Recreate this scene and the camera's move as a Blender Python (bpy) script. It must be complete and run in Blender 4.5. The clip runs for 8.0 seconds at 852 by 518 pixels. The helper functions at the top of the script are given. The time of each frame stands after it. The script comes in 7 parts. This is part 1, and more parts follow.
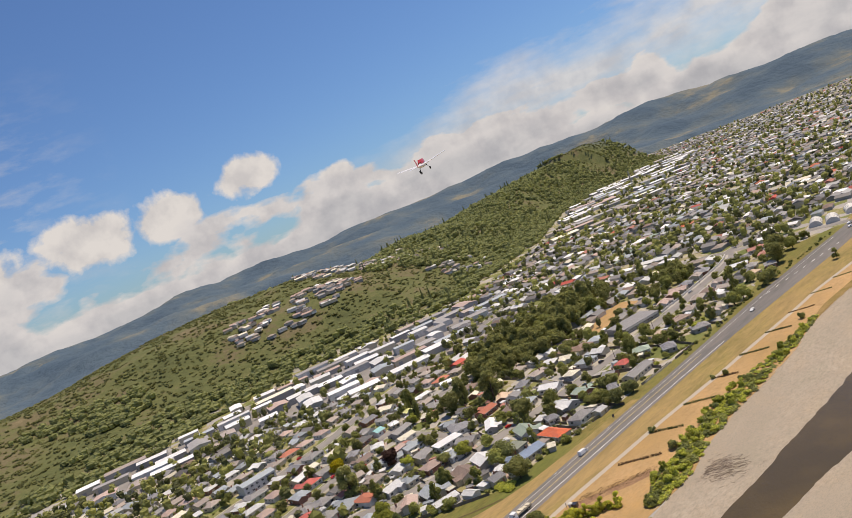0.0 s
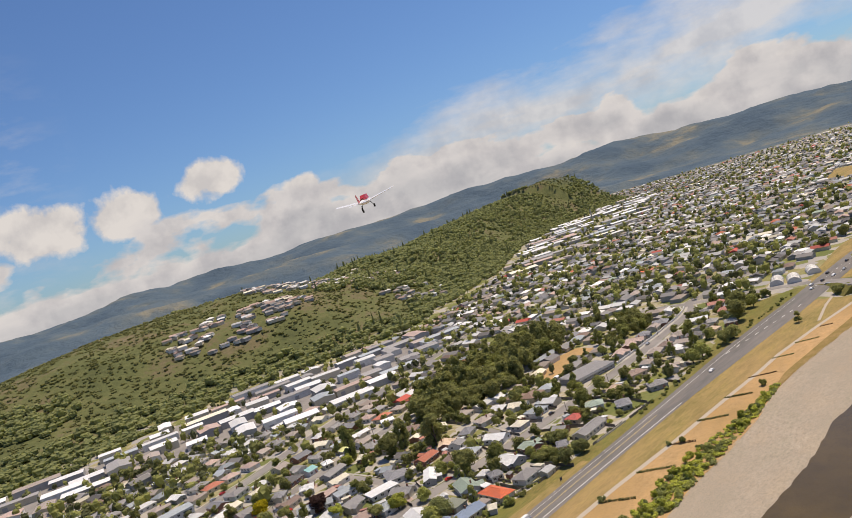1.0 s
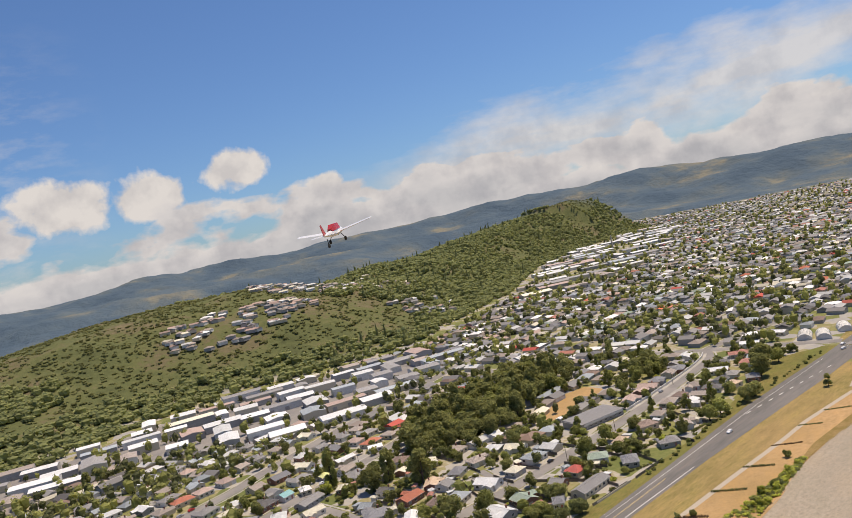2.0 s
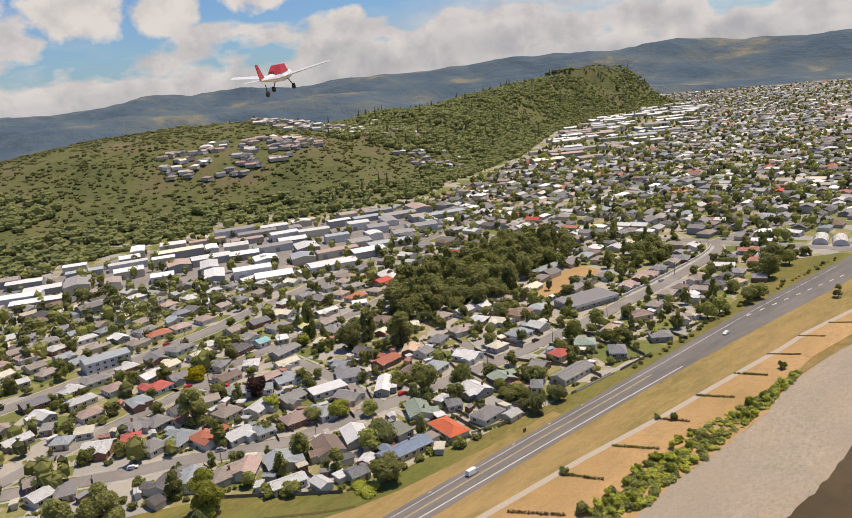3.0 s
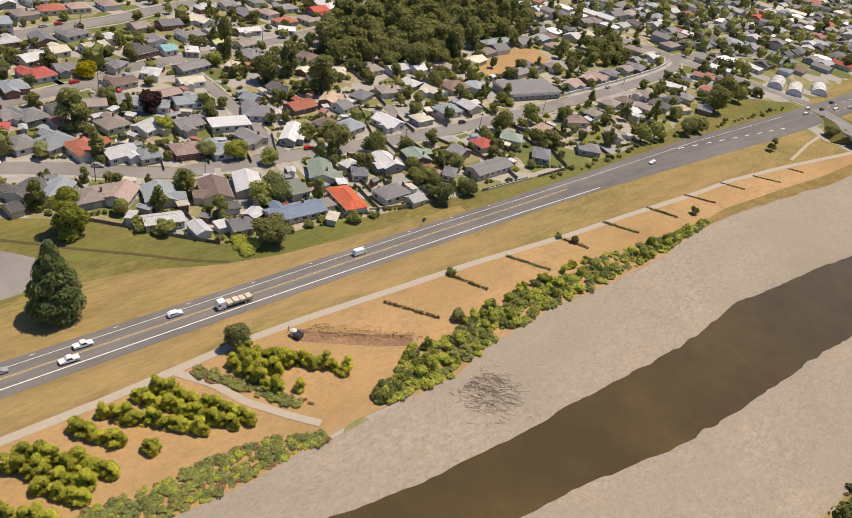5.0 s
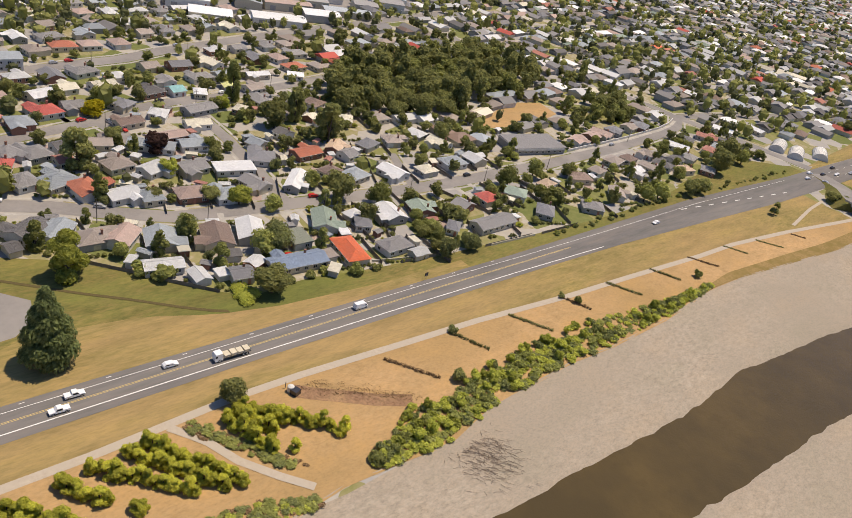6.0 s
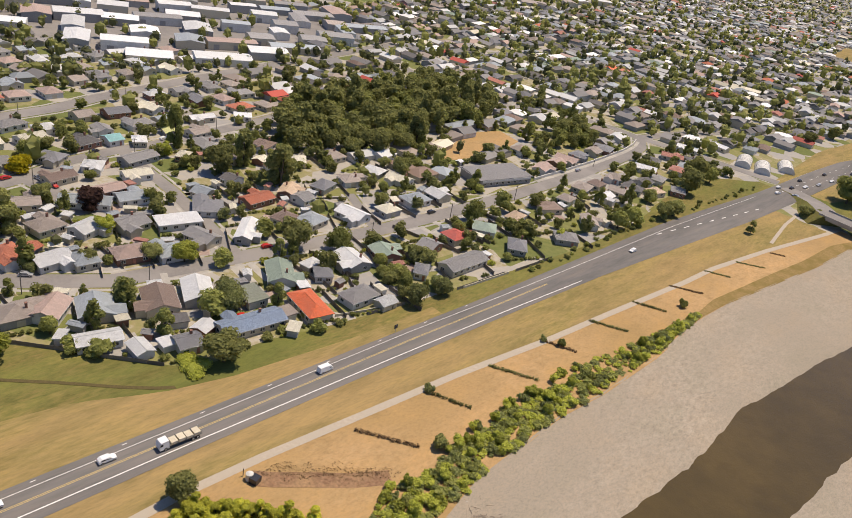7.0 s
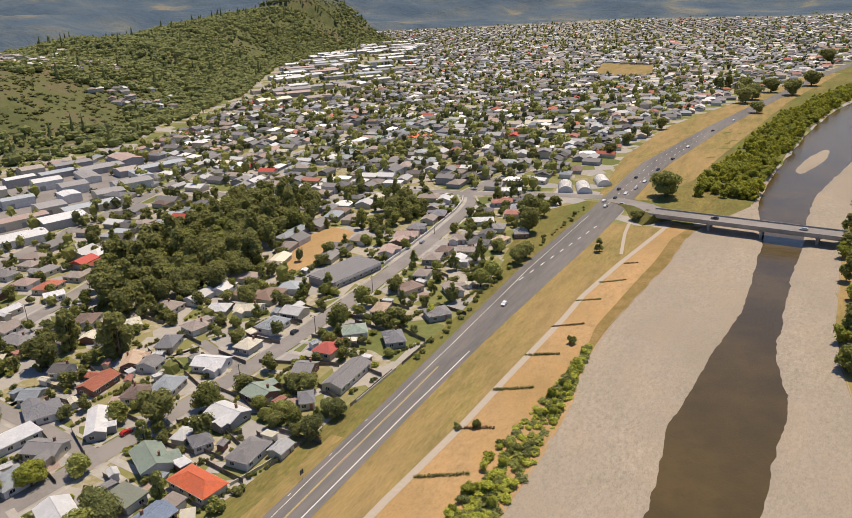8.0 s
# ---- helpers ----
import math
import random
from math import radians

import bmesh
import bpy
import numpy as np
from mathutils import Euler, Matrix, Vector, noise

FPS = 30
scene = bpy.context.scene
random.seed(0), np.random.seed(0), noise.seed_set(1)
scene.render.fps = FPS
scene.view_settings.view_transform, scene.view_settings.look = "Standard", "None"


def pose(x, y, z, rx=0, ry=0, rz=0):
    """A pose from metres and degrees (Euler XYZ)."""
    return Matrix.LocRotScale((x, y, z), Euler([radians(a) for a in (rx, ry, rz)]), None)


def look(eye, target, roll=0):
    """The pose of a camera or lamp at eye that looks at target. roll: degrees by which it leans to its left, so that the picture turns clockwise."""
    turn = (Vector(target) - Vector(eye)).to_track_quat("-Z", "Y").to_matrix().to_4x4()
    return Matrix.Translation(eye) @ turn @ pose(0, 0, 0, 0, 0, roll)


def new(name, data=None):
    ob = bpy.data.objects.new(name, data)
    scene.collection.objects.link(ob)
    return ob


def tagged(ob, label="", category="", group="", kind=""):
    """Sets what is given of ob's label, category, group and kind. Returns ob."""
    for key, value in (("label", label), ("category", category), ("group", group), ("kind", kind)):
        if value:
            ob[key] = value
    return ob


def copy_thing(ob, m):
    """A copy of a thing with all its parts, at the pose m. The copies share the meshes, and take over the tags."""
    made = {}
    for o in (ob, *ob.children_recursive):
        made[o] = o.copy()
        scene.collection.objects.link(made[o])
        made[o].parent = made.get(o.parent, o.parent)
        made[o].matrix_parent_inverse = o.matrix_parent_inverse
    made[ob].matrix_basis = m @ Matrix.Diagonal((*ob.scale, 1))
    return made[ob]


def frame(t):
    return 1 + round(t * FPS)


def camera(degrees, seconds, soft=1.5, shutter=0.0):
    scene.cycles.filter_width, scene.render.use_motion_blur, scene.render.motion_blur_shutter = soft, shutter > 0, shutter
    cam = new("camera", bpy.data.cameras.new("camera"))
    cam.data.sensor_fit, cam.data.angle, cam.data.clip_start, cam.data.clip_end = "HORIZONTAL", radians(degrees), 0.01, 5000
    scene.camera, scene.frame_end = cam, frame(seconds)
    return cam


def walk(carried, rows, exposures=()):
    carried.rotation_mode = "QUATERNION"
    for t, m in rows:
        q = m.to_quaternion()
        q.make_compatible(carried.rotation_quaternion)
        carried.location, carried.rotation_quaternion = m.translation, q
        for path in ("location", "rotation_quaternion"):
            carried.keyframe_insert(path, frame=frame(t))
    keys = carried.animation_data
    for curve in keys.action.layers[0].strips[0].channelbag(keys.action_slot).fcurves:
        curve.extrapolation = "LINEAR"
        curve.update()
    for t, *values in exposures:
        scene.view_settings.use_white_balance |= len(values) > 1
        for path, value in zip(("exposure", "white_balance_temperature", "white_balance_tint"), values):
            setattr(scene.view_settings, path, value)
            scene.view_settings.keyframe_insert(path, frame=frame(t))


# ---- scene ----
cam = camera(60, 8.0, 0.5)
PATH = [
    (0, (240.99, -247.92, 125.57), (164.92, -183.31, 119.34), -21.63),
    (0.5, (231.32, -235.18, 126.9), (157.67, -167.81, 120.85), -19.13),
    (1, (224.51, -225.26, 129.23), (152.58, -156.01, 123.8), -16.87),
    (1.2, (222.9, -220.69, 130.22), (151.27, -151.09, 125.23), -15.86),
    (2.3, (199.8, -189.0, 133.65), (125.57, -122.16, 128.89), -9.75),
    (2.5, (195.75, -183.6, 133.65), (120.93, -117.67, 126.24), -8.50),
    (3, (190.2, -174.2, 133.8), (116.26, -111.06, 110.44), -5.49),
    (3.5, (189.2, -170.3, 136.5), (122.2, -109.46, 93.97), -2.18),
    (4, (182.9, -162.4, 135.2), (125.24, -100.81, 81.52), 3.00),
    (4.2, (180.7, -160.2, 135.4), (125.69, -98.41, 79.22), 4.78),
    (5.3, (172.1, -152.6, 138.1), (114.44, -90.69, 84.79), 12.46),
    (5.5, (170.9, -152.2, 138.5), (112.71, -90.03, 86.07), 12.84),
    (6, (168.0, -152.9, 139.6), (109.52, -89.06, 89.55), 13.25),
    (6.5, (160.0, -147.2, 137.4), (102.06, -81.31, 89.42), 12.74),
    (7, (150.83, -137.61, 133.81), (93.81, -69.4, 88.04), 10.90),
    (7.5, (139.86, -127.9, 129.9), (87.25, -52.62, 90.33), 5.98),
    (8, (134.9, -127.1, 131.79), (91.06, -43.86, 97.88), -2.56),
]
walk(cam, [(t, look(eye, target, roll)) for t, eye, target, roll in PATH], [(0.0, 0.12, 7350, 12), (8.0, 0.12, 7350, 12)])

# ---- light ----
world = bpy.data.worlds.new("world")
scene.world = world
world.use_nodes = True
SUN_EL, SUN_AZ = 69, 8          # degrees; azimuth from +y towards +x


def node(nt, kind, i_0=None, i_2=None, i_3=None, i_4=None):
    n = nt.nodes.new(kind)
    for i, v in ((0, i_0), (2, i_2), (3, i_3), (4, i_4)):
        if v is not None:
            n.inputs[i].default_value = v
    return n


def math_node(nt, op, a, b=None, clamp=False):
    n = nt.nodes.new("ShaderNodeMath")
    n.operation, n.use_clamp = op, clamp
    for i, v in enumerate((a, b)):
        if v is None:
            continue
        if isinstance(v, (int, float)):
            n.inputs[i].default_value = v
        else:
            nt.links.new(v, n.inputs[i])
    return n.outputs[0]


def ramp(nt, fac, stops):
    n = nt.nodes.new("ShaderNodeValToRGB")
    el = n.color_ramp.elements
    while len(el) < len(stops):
        el.new(0.5)
    for e, (p, c) in zip(el, stops):
        e.position, e.color = p, (*c, 1) if len(c) == 3 else c
    nt.links.new(fac, n.inputs[0])
    return n.outputs[0]


def mix_rgb(nt, fac, a, b, blend="MIX"):
    n = nt.nodes.new("ShaderNodeMix")
    n.data_type, n.blend_type = "RGBA", blend
    for i, v in ((0, fac), (6, a), (7, b)):
        if isinstance(v, (int, float)):
            n.inputs[i].default_value = v
        elif isinstance(v, tuple):
            n.inputs[i].default_value = (*v, 1)
        else:
            nt.links.new(v, n.inputs[i])
    return n.outputs[2]


def build_sky():
    nt = world.node_tree
    sky = node(nt, "ShaderNodeTexSky")
    sky.sky_type, sky.sun_disc = "NISHITA", False
    sky.sun_elevation, sky.sun_rotation = radians(SUN_EL), radians(SUN_AZ)
    sky.altitude, sky.air_density, sky.dust_density, sky.ozone_density = 100.0, 1.0, 0.6, 2.0
    co = node(nt, "ShaderNodeTexCoord").outputs["Generated"]
    sep = node(nt, "ShaderNodeSeparateXYZ")
    nt.links.new(co, sep.inputs[0])
    z = sep.outputs[2]
    # heaped clouds low over the hills: flattened noise, denser towards the horizon
    mp = node(nt, "ShaderNodeMapping")
    mp.inputs["Scale"].default_value = (1, 1, 2.1)
    mp.inputs["Location"].default_value = CLOUD_SHIFT
    nt.links.new(co, mp.inputs[0])
    big = node(nt, "ShaderNodeTexNoise", i_2=8.5, i_3=8.0, i_4=0.5)
    nt.links.new(mp.outputs[0], big.inputs[0])
    cover = ramp(nt, math_node(nt, "MULTIPLY", z, 2.5, True),
                 [(0.0, (0.42,) * 3), (0.08, (0.27,) * 3), (0.2, (0.12,) * 3), (0.28, (0.0,) * 3), (0.6, (0.0,) * 3)])
    high = ramp(nt, math_node(nt, "MULTIPLY", z, 2.5, True), [(0.22, (0.0,) * 3), (0.42, (0.3,) * 3)])
    field = math_node(nt, "SUBTRACT", math_node(nt, "ADD", big.outputs[0], cover), high)
    dense = math_node(nt, "MULTIPLY", math_node(nt, "SUBTRACT", field, 0.585), 14.0, True)
    # single heaps standing over the bank: azimuth, height, half width, half depth
    az = math_node(nt, "ARCTAN2", math_node(nt, "MULTIPLY", sep.outputs[0], -1.0), sep.outputs[1])
    lump = node(nt, "ShaderNodeTexNoise", i_2=26.0, i_3=6.0, i_4=0.55)
    nt.links.new(co, lump.inputs[0])
    ragged = math_node(nt, "MULTIPLY", math_node(nt, "SUBTRACT", lump.outputs[0], 0.5), 1.5)
    for a, h, wa, wh in CLOUD_HEAPS:
        u = math_node(nt, "DIVIDE", math_node(nt, "SUBTRACT", az, radians(a)), radians(wa))
        v = math_node(nt, "DIVIDE", math_node(nt, "SUBTRACT", z, math.sin(radians(h))), math.sin(radians(wh)))
        r = math_node(nt, "SQRT", math_node(nt, "ADD", math_node(nt, "MULTIPLY", u, u), math_node(nt, "MULTIPLY", v, v)))
        dense = math_node(nt, "MAXIMUM", dense, math_node(nt, "MULTIPLY", math_node(nt, "ADD", math_node(nt, "SUBTRACT", 1.0, r), ragged), 3.5, True))
    # a broad bright band of high cloud that climbs towards the right, with ragged edges
    mv = node(nt, "ShaderNodeMapping")
    mv.inputs["Scale"].default_value = (1.0, 1.0, 3.2)
    nt.links.new(co, mv.inputs[0])
    veil_noise = node(nt, "ShaderNodeTexNoise", i_2=4.5, i_3=7.0, i_4=0.55)
    nt.links.new(mv.outputs[0], veil_noise.inputs[0])
    wisp = node(nt, "ShaderNodeTexNoise", i_2=17.0, i_3=6.0, i_4=0.6)
    nt.links.new(mv.outputs[0], wisp.inputs[0])
    middle = math_node(nt, "ADD", math_node(nt, "MULTIPLY", az, -0.125), math.sin(radians(3.6)) + 0.125 * radians(45))
    off = math_node(nt, "DIVIDE", math_node(nt, "ABSOLUTE", math_node(nt, "SUBTRACT", z, middle)), math.sin(radians(3.0)))
    ragg = math_node(nt, "ADD", math_node(nt, "MULTIPLY", math_node(nt, "SUBTRACT", veil_noise.outputs[0], 0.5), 2.6), math_node(nt, "MULTIPLY", math_node(nt, "SUBTRACT", wisp.outputs[0], 0.5), 0.9))
    veil = math_node(nt, "MULTIPLY", math_node(nt, "ADD", math_node(nt, "SUBTRACT", 1.15, off), ragg), 1.1, True)
    side = math_node(nt, "DIVIDE", math_node(nt, "SUBTRACT", radians(56), az), radians(12), True)
    veil = math_node(nt, "MULTIPLY", veil, side)
    # thin streaks of ice cloud high on the left
    streak = math_node(nt, "MULTIPLY", math_node(nt, "SUBTRACT", wisp.outputs[0], 0.47), 3.0, True)
    left = math_node(nt, "MULTIPLY", math_node(nt, "DIVIDE", math_node(nt, "SUBTRACT", az, radians(68)), radians(10), True),
                     math_node(nt, "DIVIDE", math_node(nt, "SUBTRACT", 0.34, z), 0.12, True))
    veil = math_node(nt, "MAXIMUM", veil, math_node(nt, "MULTIPLY", math_node(nt, "MULTIPLY", streak, left), 0.75))
    body = math_node(nt, "MAXIMUM", dense, math_node(nt, "MULTIPLY", veil, 0.82))
    fine = node(nt, "ShaderNodeTexNoise", i_2=16.0, i_3=6.0, i_4=0.55)
    nt.links.new(mp.outputs[0], fine.inputs[0])
    shade = ramp(nt, math_node(nt, "ADD", math_node(nt, "MULTIPLY", field, 0.7), math_node(nt, "MULTIPLY", fine.outputs[0], 0.35)),
                 [(0.56, (1.0, 0.99, 0.98)), (0.66, (0.9, 0.9, 0.92)), (0.8, (0.74, 0.76, 0.8))])
    heap_tone = ramp(nt, lump.outputs[0], [(0.36, (0.8, 0.81, 0.84)), (0.58, (1.0, 1.0, 1.0))])
    lit = mix_rgb(nt, 1.0, mix_rgb(nt, 1.0, shade, heap_tone, "MULTIPLY"), CLOUD_WHITE, "MULTIPLY")
    out = mix_rgb(nt, body, mix_rgb(nt, 1.0, sky.outputs[0], SKY_TINT, "MULTIPLY"), lit)
    bg = nt.nodes["Background"]
    nt.links.new(out, bg.inputs[0])
    bg.inputs[1].default_value = 0.11


CLOUD_HEAPS = [(72, 6.6, 3.6, 2.2), (66.3, 6.4, 3.2, 1.8), (60, 7.4, 2.7, 1.6), (53.5, 5.0, 1.8, 1.0), (80, 6.0, 4.0, 2.4)]
CLOUD_SHIFT = (0.3, 0.1, 0.2)
CLOUD_WHITE = (5.7, 5.8, 6.1)
SKY_TINT = (0.46, 0.67, 0.97)
build_sky()
sun = new("sun", bpy.data.lights.new("sun", "SUN"))
sun.data.energy, sun.data.angle, sun.data.color = 4.3, radians(0.53), (1.0, 0.91, 0.78)
sun.matrix_basis = look((0, 0, 0), (-math.sin(radians(SUN_AZ)) * math.cos(radians(SUN_EL)),
                                    -math.cos(radians(SUN_AZ)) * math.cos(radians(SUN_EL)), -math.sin(radians(SUN_EL))))

# ---- materials ----


def surface(name, stops, scale, rough=0.8, wide=None, wide_scale=0.05, stretch=(1, 1, 1), bump=0.0, bump_scale=None,
            metal=0.0, spec=0.3, vary=0.0, island=False, waves=0.0, wave_dir="X", local=False, mottle=None):
    """A worked surface: fine noise through a ramp of colours, broad tone changes, relief and a tone of its own for each thing."""
    m = bpy.data.materials.new(name)
    m.use_nodes = True
    nt = m.node_tree
    bsdf = nt.nodes["Principled BSDF"]
    if local:
        pos = node(nt, "ShaderNodeTexCoord").outputs["Object"]
    else:
        pos = node(nt, "ShaderNodeNewGeometry").outputs["Position"]
    mp = node(nt, "ShaderNodeMapping")
    mp.inputs["Scale"].default_value = stretch
    nt.links.new(pos, mp.inputs[0])
    fine = node(nt, "ShaderNodeTexNoise", i_2=scale, i_3=7.0, i_4=0.68)
    nt.links.new(mp.outputs[0], fine.inputs[0])
    n = len(stops)
    col = ramp(nt, fine.outputs[0], [(0.3 + 0.4 * i / max(n - 1, 1), c) for i, c in enumerate(stops)])
    if wide:
        broad = node(nt, "ShaderNodeTexNoise", i_2=wide_scale, i_3=4.0, i_4=0.6)
        nt.links.new(mp.outputs[0], broad.inputs[0])
        col = mix_rgb(nt, ramp(nt, broad.outputs[0], [(0.4, (0, 0, 0)), (0.62, (1, 1, 1))]), col, wide)
    if mottle:
        for sc, lo, hi in mottle:
            mn = node(nt, "ShaderNodeTexNoise", i_2=sc, i_3=6.0, i_4=0.65)
            nt.links.new(mp.outputs[0], mn.inputs[0])
            col = mix_rgb(nt, 1.0, col, ramp(nt, mn.outputs[0], [(0.34, (lo, lo * 1.02, lo)), (0.5, (1, 1, 1)), (0.66, (hi, hi * 0.97, hi * 0.93))]), "MULTIPLY")
    if vary:
        own = node(nt, "ShaderNodeNewGeometry").outputs["Random Per Island"] if island else node(nt, "ShaderNodeObjectInfo").outputs["Random"]
        tone = math_node(nt, "ADD", math_node(nt, "MULTIPLY", own, 2 * vary), 1 - vary)
        cmb = node(nt, "ShaderNodeCombineColor")
        for i in range(3):
            nt.links.new(tone, cmb.inputs[i])
        col = mix_rgb(nt, 1.0, col, cmb.outputs[0], "MULTIPLY")
    nt.links.new(col, bsdf.inputs["Base Color"])
    bsdf.inputs["Roughness"].default_value = rough
    bsdf.inputs["Metallic"].default_value = metal
    bsdf.inputs["Specular IOR Level"].default_value = spec
    if bump or waves:
        bp = node(nt, "ShaderNodeBump")
        bp.inputs["Strength"].default_value = 1.0
        if waves:
            bp.inputs["Distance"].default_value = 0.05
            wv = node(nt, "ShaderNodeTexWave")
            wv.wave_type, wv.bands_direction = "BANDS", wave_dir
            wv.inputs["Scale"].default_value = waves
            nt.links.new(node(nt, "ShaderNodeTexCoord").outputs["Object"], wv.inputs[0])
            nt.links.new(wv.outputs[1], bp.inputs["Height"])
        else:
            bp.inputs["Distance"].default_value = bump
            bn = node(nt, "ShaderNodeTexNoise", i_2=bump_scale or scale, i_3=4.0, i_4=0.6)
            nt.links.new(pos, bn.inputs[0])
            nt.links.new(bn.outputs[0], bp.inputs["Height"])
        nt.links.new(bp.outputs[0], bsdf.inputs["Normal"])
    return m


def leaf_material(name, dark, light, passing=0.56):
    """Foliage: each clump and each plant has a tone of its own, and light passes through the blades."""
    m = bpy.data.materials.new(name)
    m.use_nodes = True
    nt = m.node_tree
    nt.nodes.remove(nt.nodes["Principled BSDF"])
    g = node(nt, "ShaderNodeNewGeometry")
    ob = node(nt, "ShaderNodeObjectInfo")
    nz = node(nt, "ShaderNodeTexNoise", i_2=0.35, i_3=3.0)
    nt.links.new(g.outputs["Position"], nz.inputs[0])
    f = math_node(nt, "ADD", math_node(nt, "MULTIPLY", g.outputs["Random Per Island"], 0.4),
                  math_node(nt, "MULTIPLY", nz.outputs[0], 0.6))
    col = ramp(nt, f, [(0.2, dark), (0.9, light)])
    tone = math_node(nt, "ADD", math_node(nt, "MULTIPLY", ob.outputs["Random"], 0.5), 0.75)
    cmb = node(nt, "ShaderNodeCombineColor")
    for i in range(3):
        nt.links.new(tone, cmb.inputs[i])
    col = mix_rgb(nt, 1.0, col, cmb.outputs[0], "MULTIPLY")
    dif, tra, mx = node(nt, "ShaderNodeBsdfDiffuse"), node(nt, "ShaderNodeBsdfTranslucent"), node(nt, "ShaderNodeMixShader", i_0=passing)
    nt.links.new(col, dif.inputs[0]), nt.links.new(col, tra.inputs[0])
    nt.links.new(dif.outputs[0], mx.inputs[1]), nt.links.new(tra.outputs[0], mx.inputs[2])
    nt.links.new(mx.outputs[0], nt.nodes["Material Output"].inputs[0])
    return m


def ground_material():
    """Town soil, lawns, paving and dry grass on the flat; scrub and grass on the slopes; bush with blue distance haze
    painted in on the far ranges.
    """
    m = bpy.data.materials.new("ground")
    m.use_nodes = True
    nt = m.node_tree
    bsdf = nt.nodes["Principled BSDF"]
    pos = node(nt, "ShaderNodeNewGeometry").outputs["Position"]
    sep = node(nt, "ShaderNodeSeparateXYZ")
    nt.links.new(pos, sep.inputs[0])

    def noise_at(scale, detail=5.0, rough=0.6):
        n = node(nt, "ShaderNodeTexNoise", i_2=scale, i_3=detail, i_4=rough)
        nt.links.new(pos, n.inputs[0])
        return n.outputs[0]

    lot = node(nt, "ShaderNodeTexVoronoi", i_2=0.075)
    nt.links.new(pos, lot.inputs[0])
    lots = node(nt, "ShaderNodeSeparateColor")
    nt.links.new(lot.outputs["Color"], lots.inputs[0])
    town = ramp(nt, math_node(nt, "ADD", math_node(nt, "MULTIPLY", lots.outputs[0], 0.7), math_node(nt, "MULTIPLY", noise_at(0.35), 0.4)),
                [(0.22, (0.13, 0.15, 0.05)), (0.42, (0.21, 0.205, 0.078)), (0.55, (0.29, 0.25, 0.135)), (0.64, (0.4, 0.36, 0.3)), (0.85, (0.31, 0.295, 0.28))])
    slope = ramp(nt, math_node(nt, "ADD", math_node(nt, "MULTIPLY", noise_at(0.012, 6.0), 0.75), math_node(nt, "MULTIPLY", noise_at(0.12, 4.0), 0.35)),
                 [(0.36, (0.078, 0.087, 0.037)), (0.47, (0.1, 0.111, 0.045)), (0.56, (0.125, 0.13, 0.053)), (0.64, (0.14, 0.118, 0.066)), (0.76, (0.2, 0.16, 0.092))])
    # bush and tan clearings, with the blue of distance haze put into their colour
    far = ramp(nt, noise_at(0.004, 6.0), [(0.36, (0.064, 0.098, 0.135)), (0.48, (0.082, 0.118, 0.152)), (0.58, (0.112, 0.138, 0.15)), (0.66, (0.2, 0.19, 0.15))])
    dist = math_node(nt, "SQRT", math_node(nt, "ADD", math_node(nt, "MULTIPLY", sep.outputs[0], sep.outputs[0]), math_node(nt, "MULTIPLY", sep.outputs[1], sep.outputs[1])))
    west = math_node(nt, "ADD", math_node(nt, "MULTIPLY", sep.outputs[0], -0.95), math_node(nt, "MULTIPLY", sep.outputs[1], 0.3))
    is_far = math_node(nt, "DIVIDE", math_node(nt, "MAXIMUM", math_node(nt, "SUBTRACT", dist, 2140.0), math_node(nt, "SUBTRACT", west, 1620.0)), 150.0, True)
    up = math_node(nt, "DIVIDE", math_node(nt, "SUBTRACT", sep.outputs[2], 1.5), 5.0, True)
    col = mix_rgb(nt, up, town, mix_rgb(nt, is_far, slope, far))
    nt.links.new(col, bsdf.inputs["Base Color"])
    bsdf.inputs["Roughness"].default_value = 0.95
    bsdf.inputs["Specular IOR Level"].default_value = 0.1
    bp = node(nt, "ShaderNodeBump")
    bp.inputs["Distance"].default_value = 1.6
    bp.inputs["Strength"].default_value = 1.0
    hb = math_node(nt, "ADD", math_node(nt, "MULTIPLY", noise_at(0.09, 6.0, 0.65), up), math_node(nt, "MULTIPLY", noise_at(0.0045, 7.0, 0.6), math_node(nt, "MULTIPLY", is_far, 28.0)))
    nt.links.new(hb, bp.inputs["Height"])
    nt.links.new(bp.outputs[0], bsdf.inputs["Normal"])
    return m


def water_material():
    m = surface("river_water", [(0.08, 0.055, 0.021), (0.1, 0.069, 0.026), (0.09, 0.062, 0.024)], 0.12, rough=0.14,
                wide=(0.07, 0.05, 0.021), wide_scale=0.025, bump=0.1, bump_scale=1.1, spec=0.2)
    return m


def glass_material():
    m = bpy.data.materials.new("window_glass")
    m.use_nodes = True
    b = m.node_tree.nodes["Principled BSDF"]
    b.inputs["Base Color"].default_value = (0.03, 0.035, 0.04, 1)
    b.inputs["Roughness"].default_value = 0.05
    b.inputs["Specular IOR Level"].default_value = 0.6
    return m


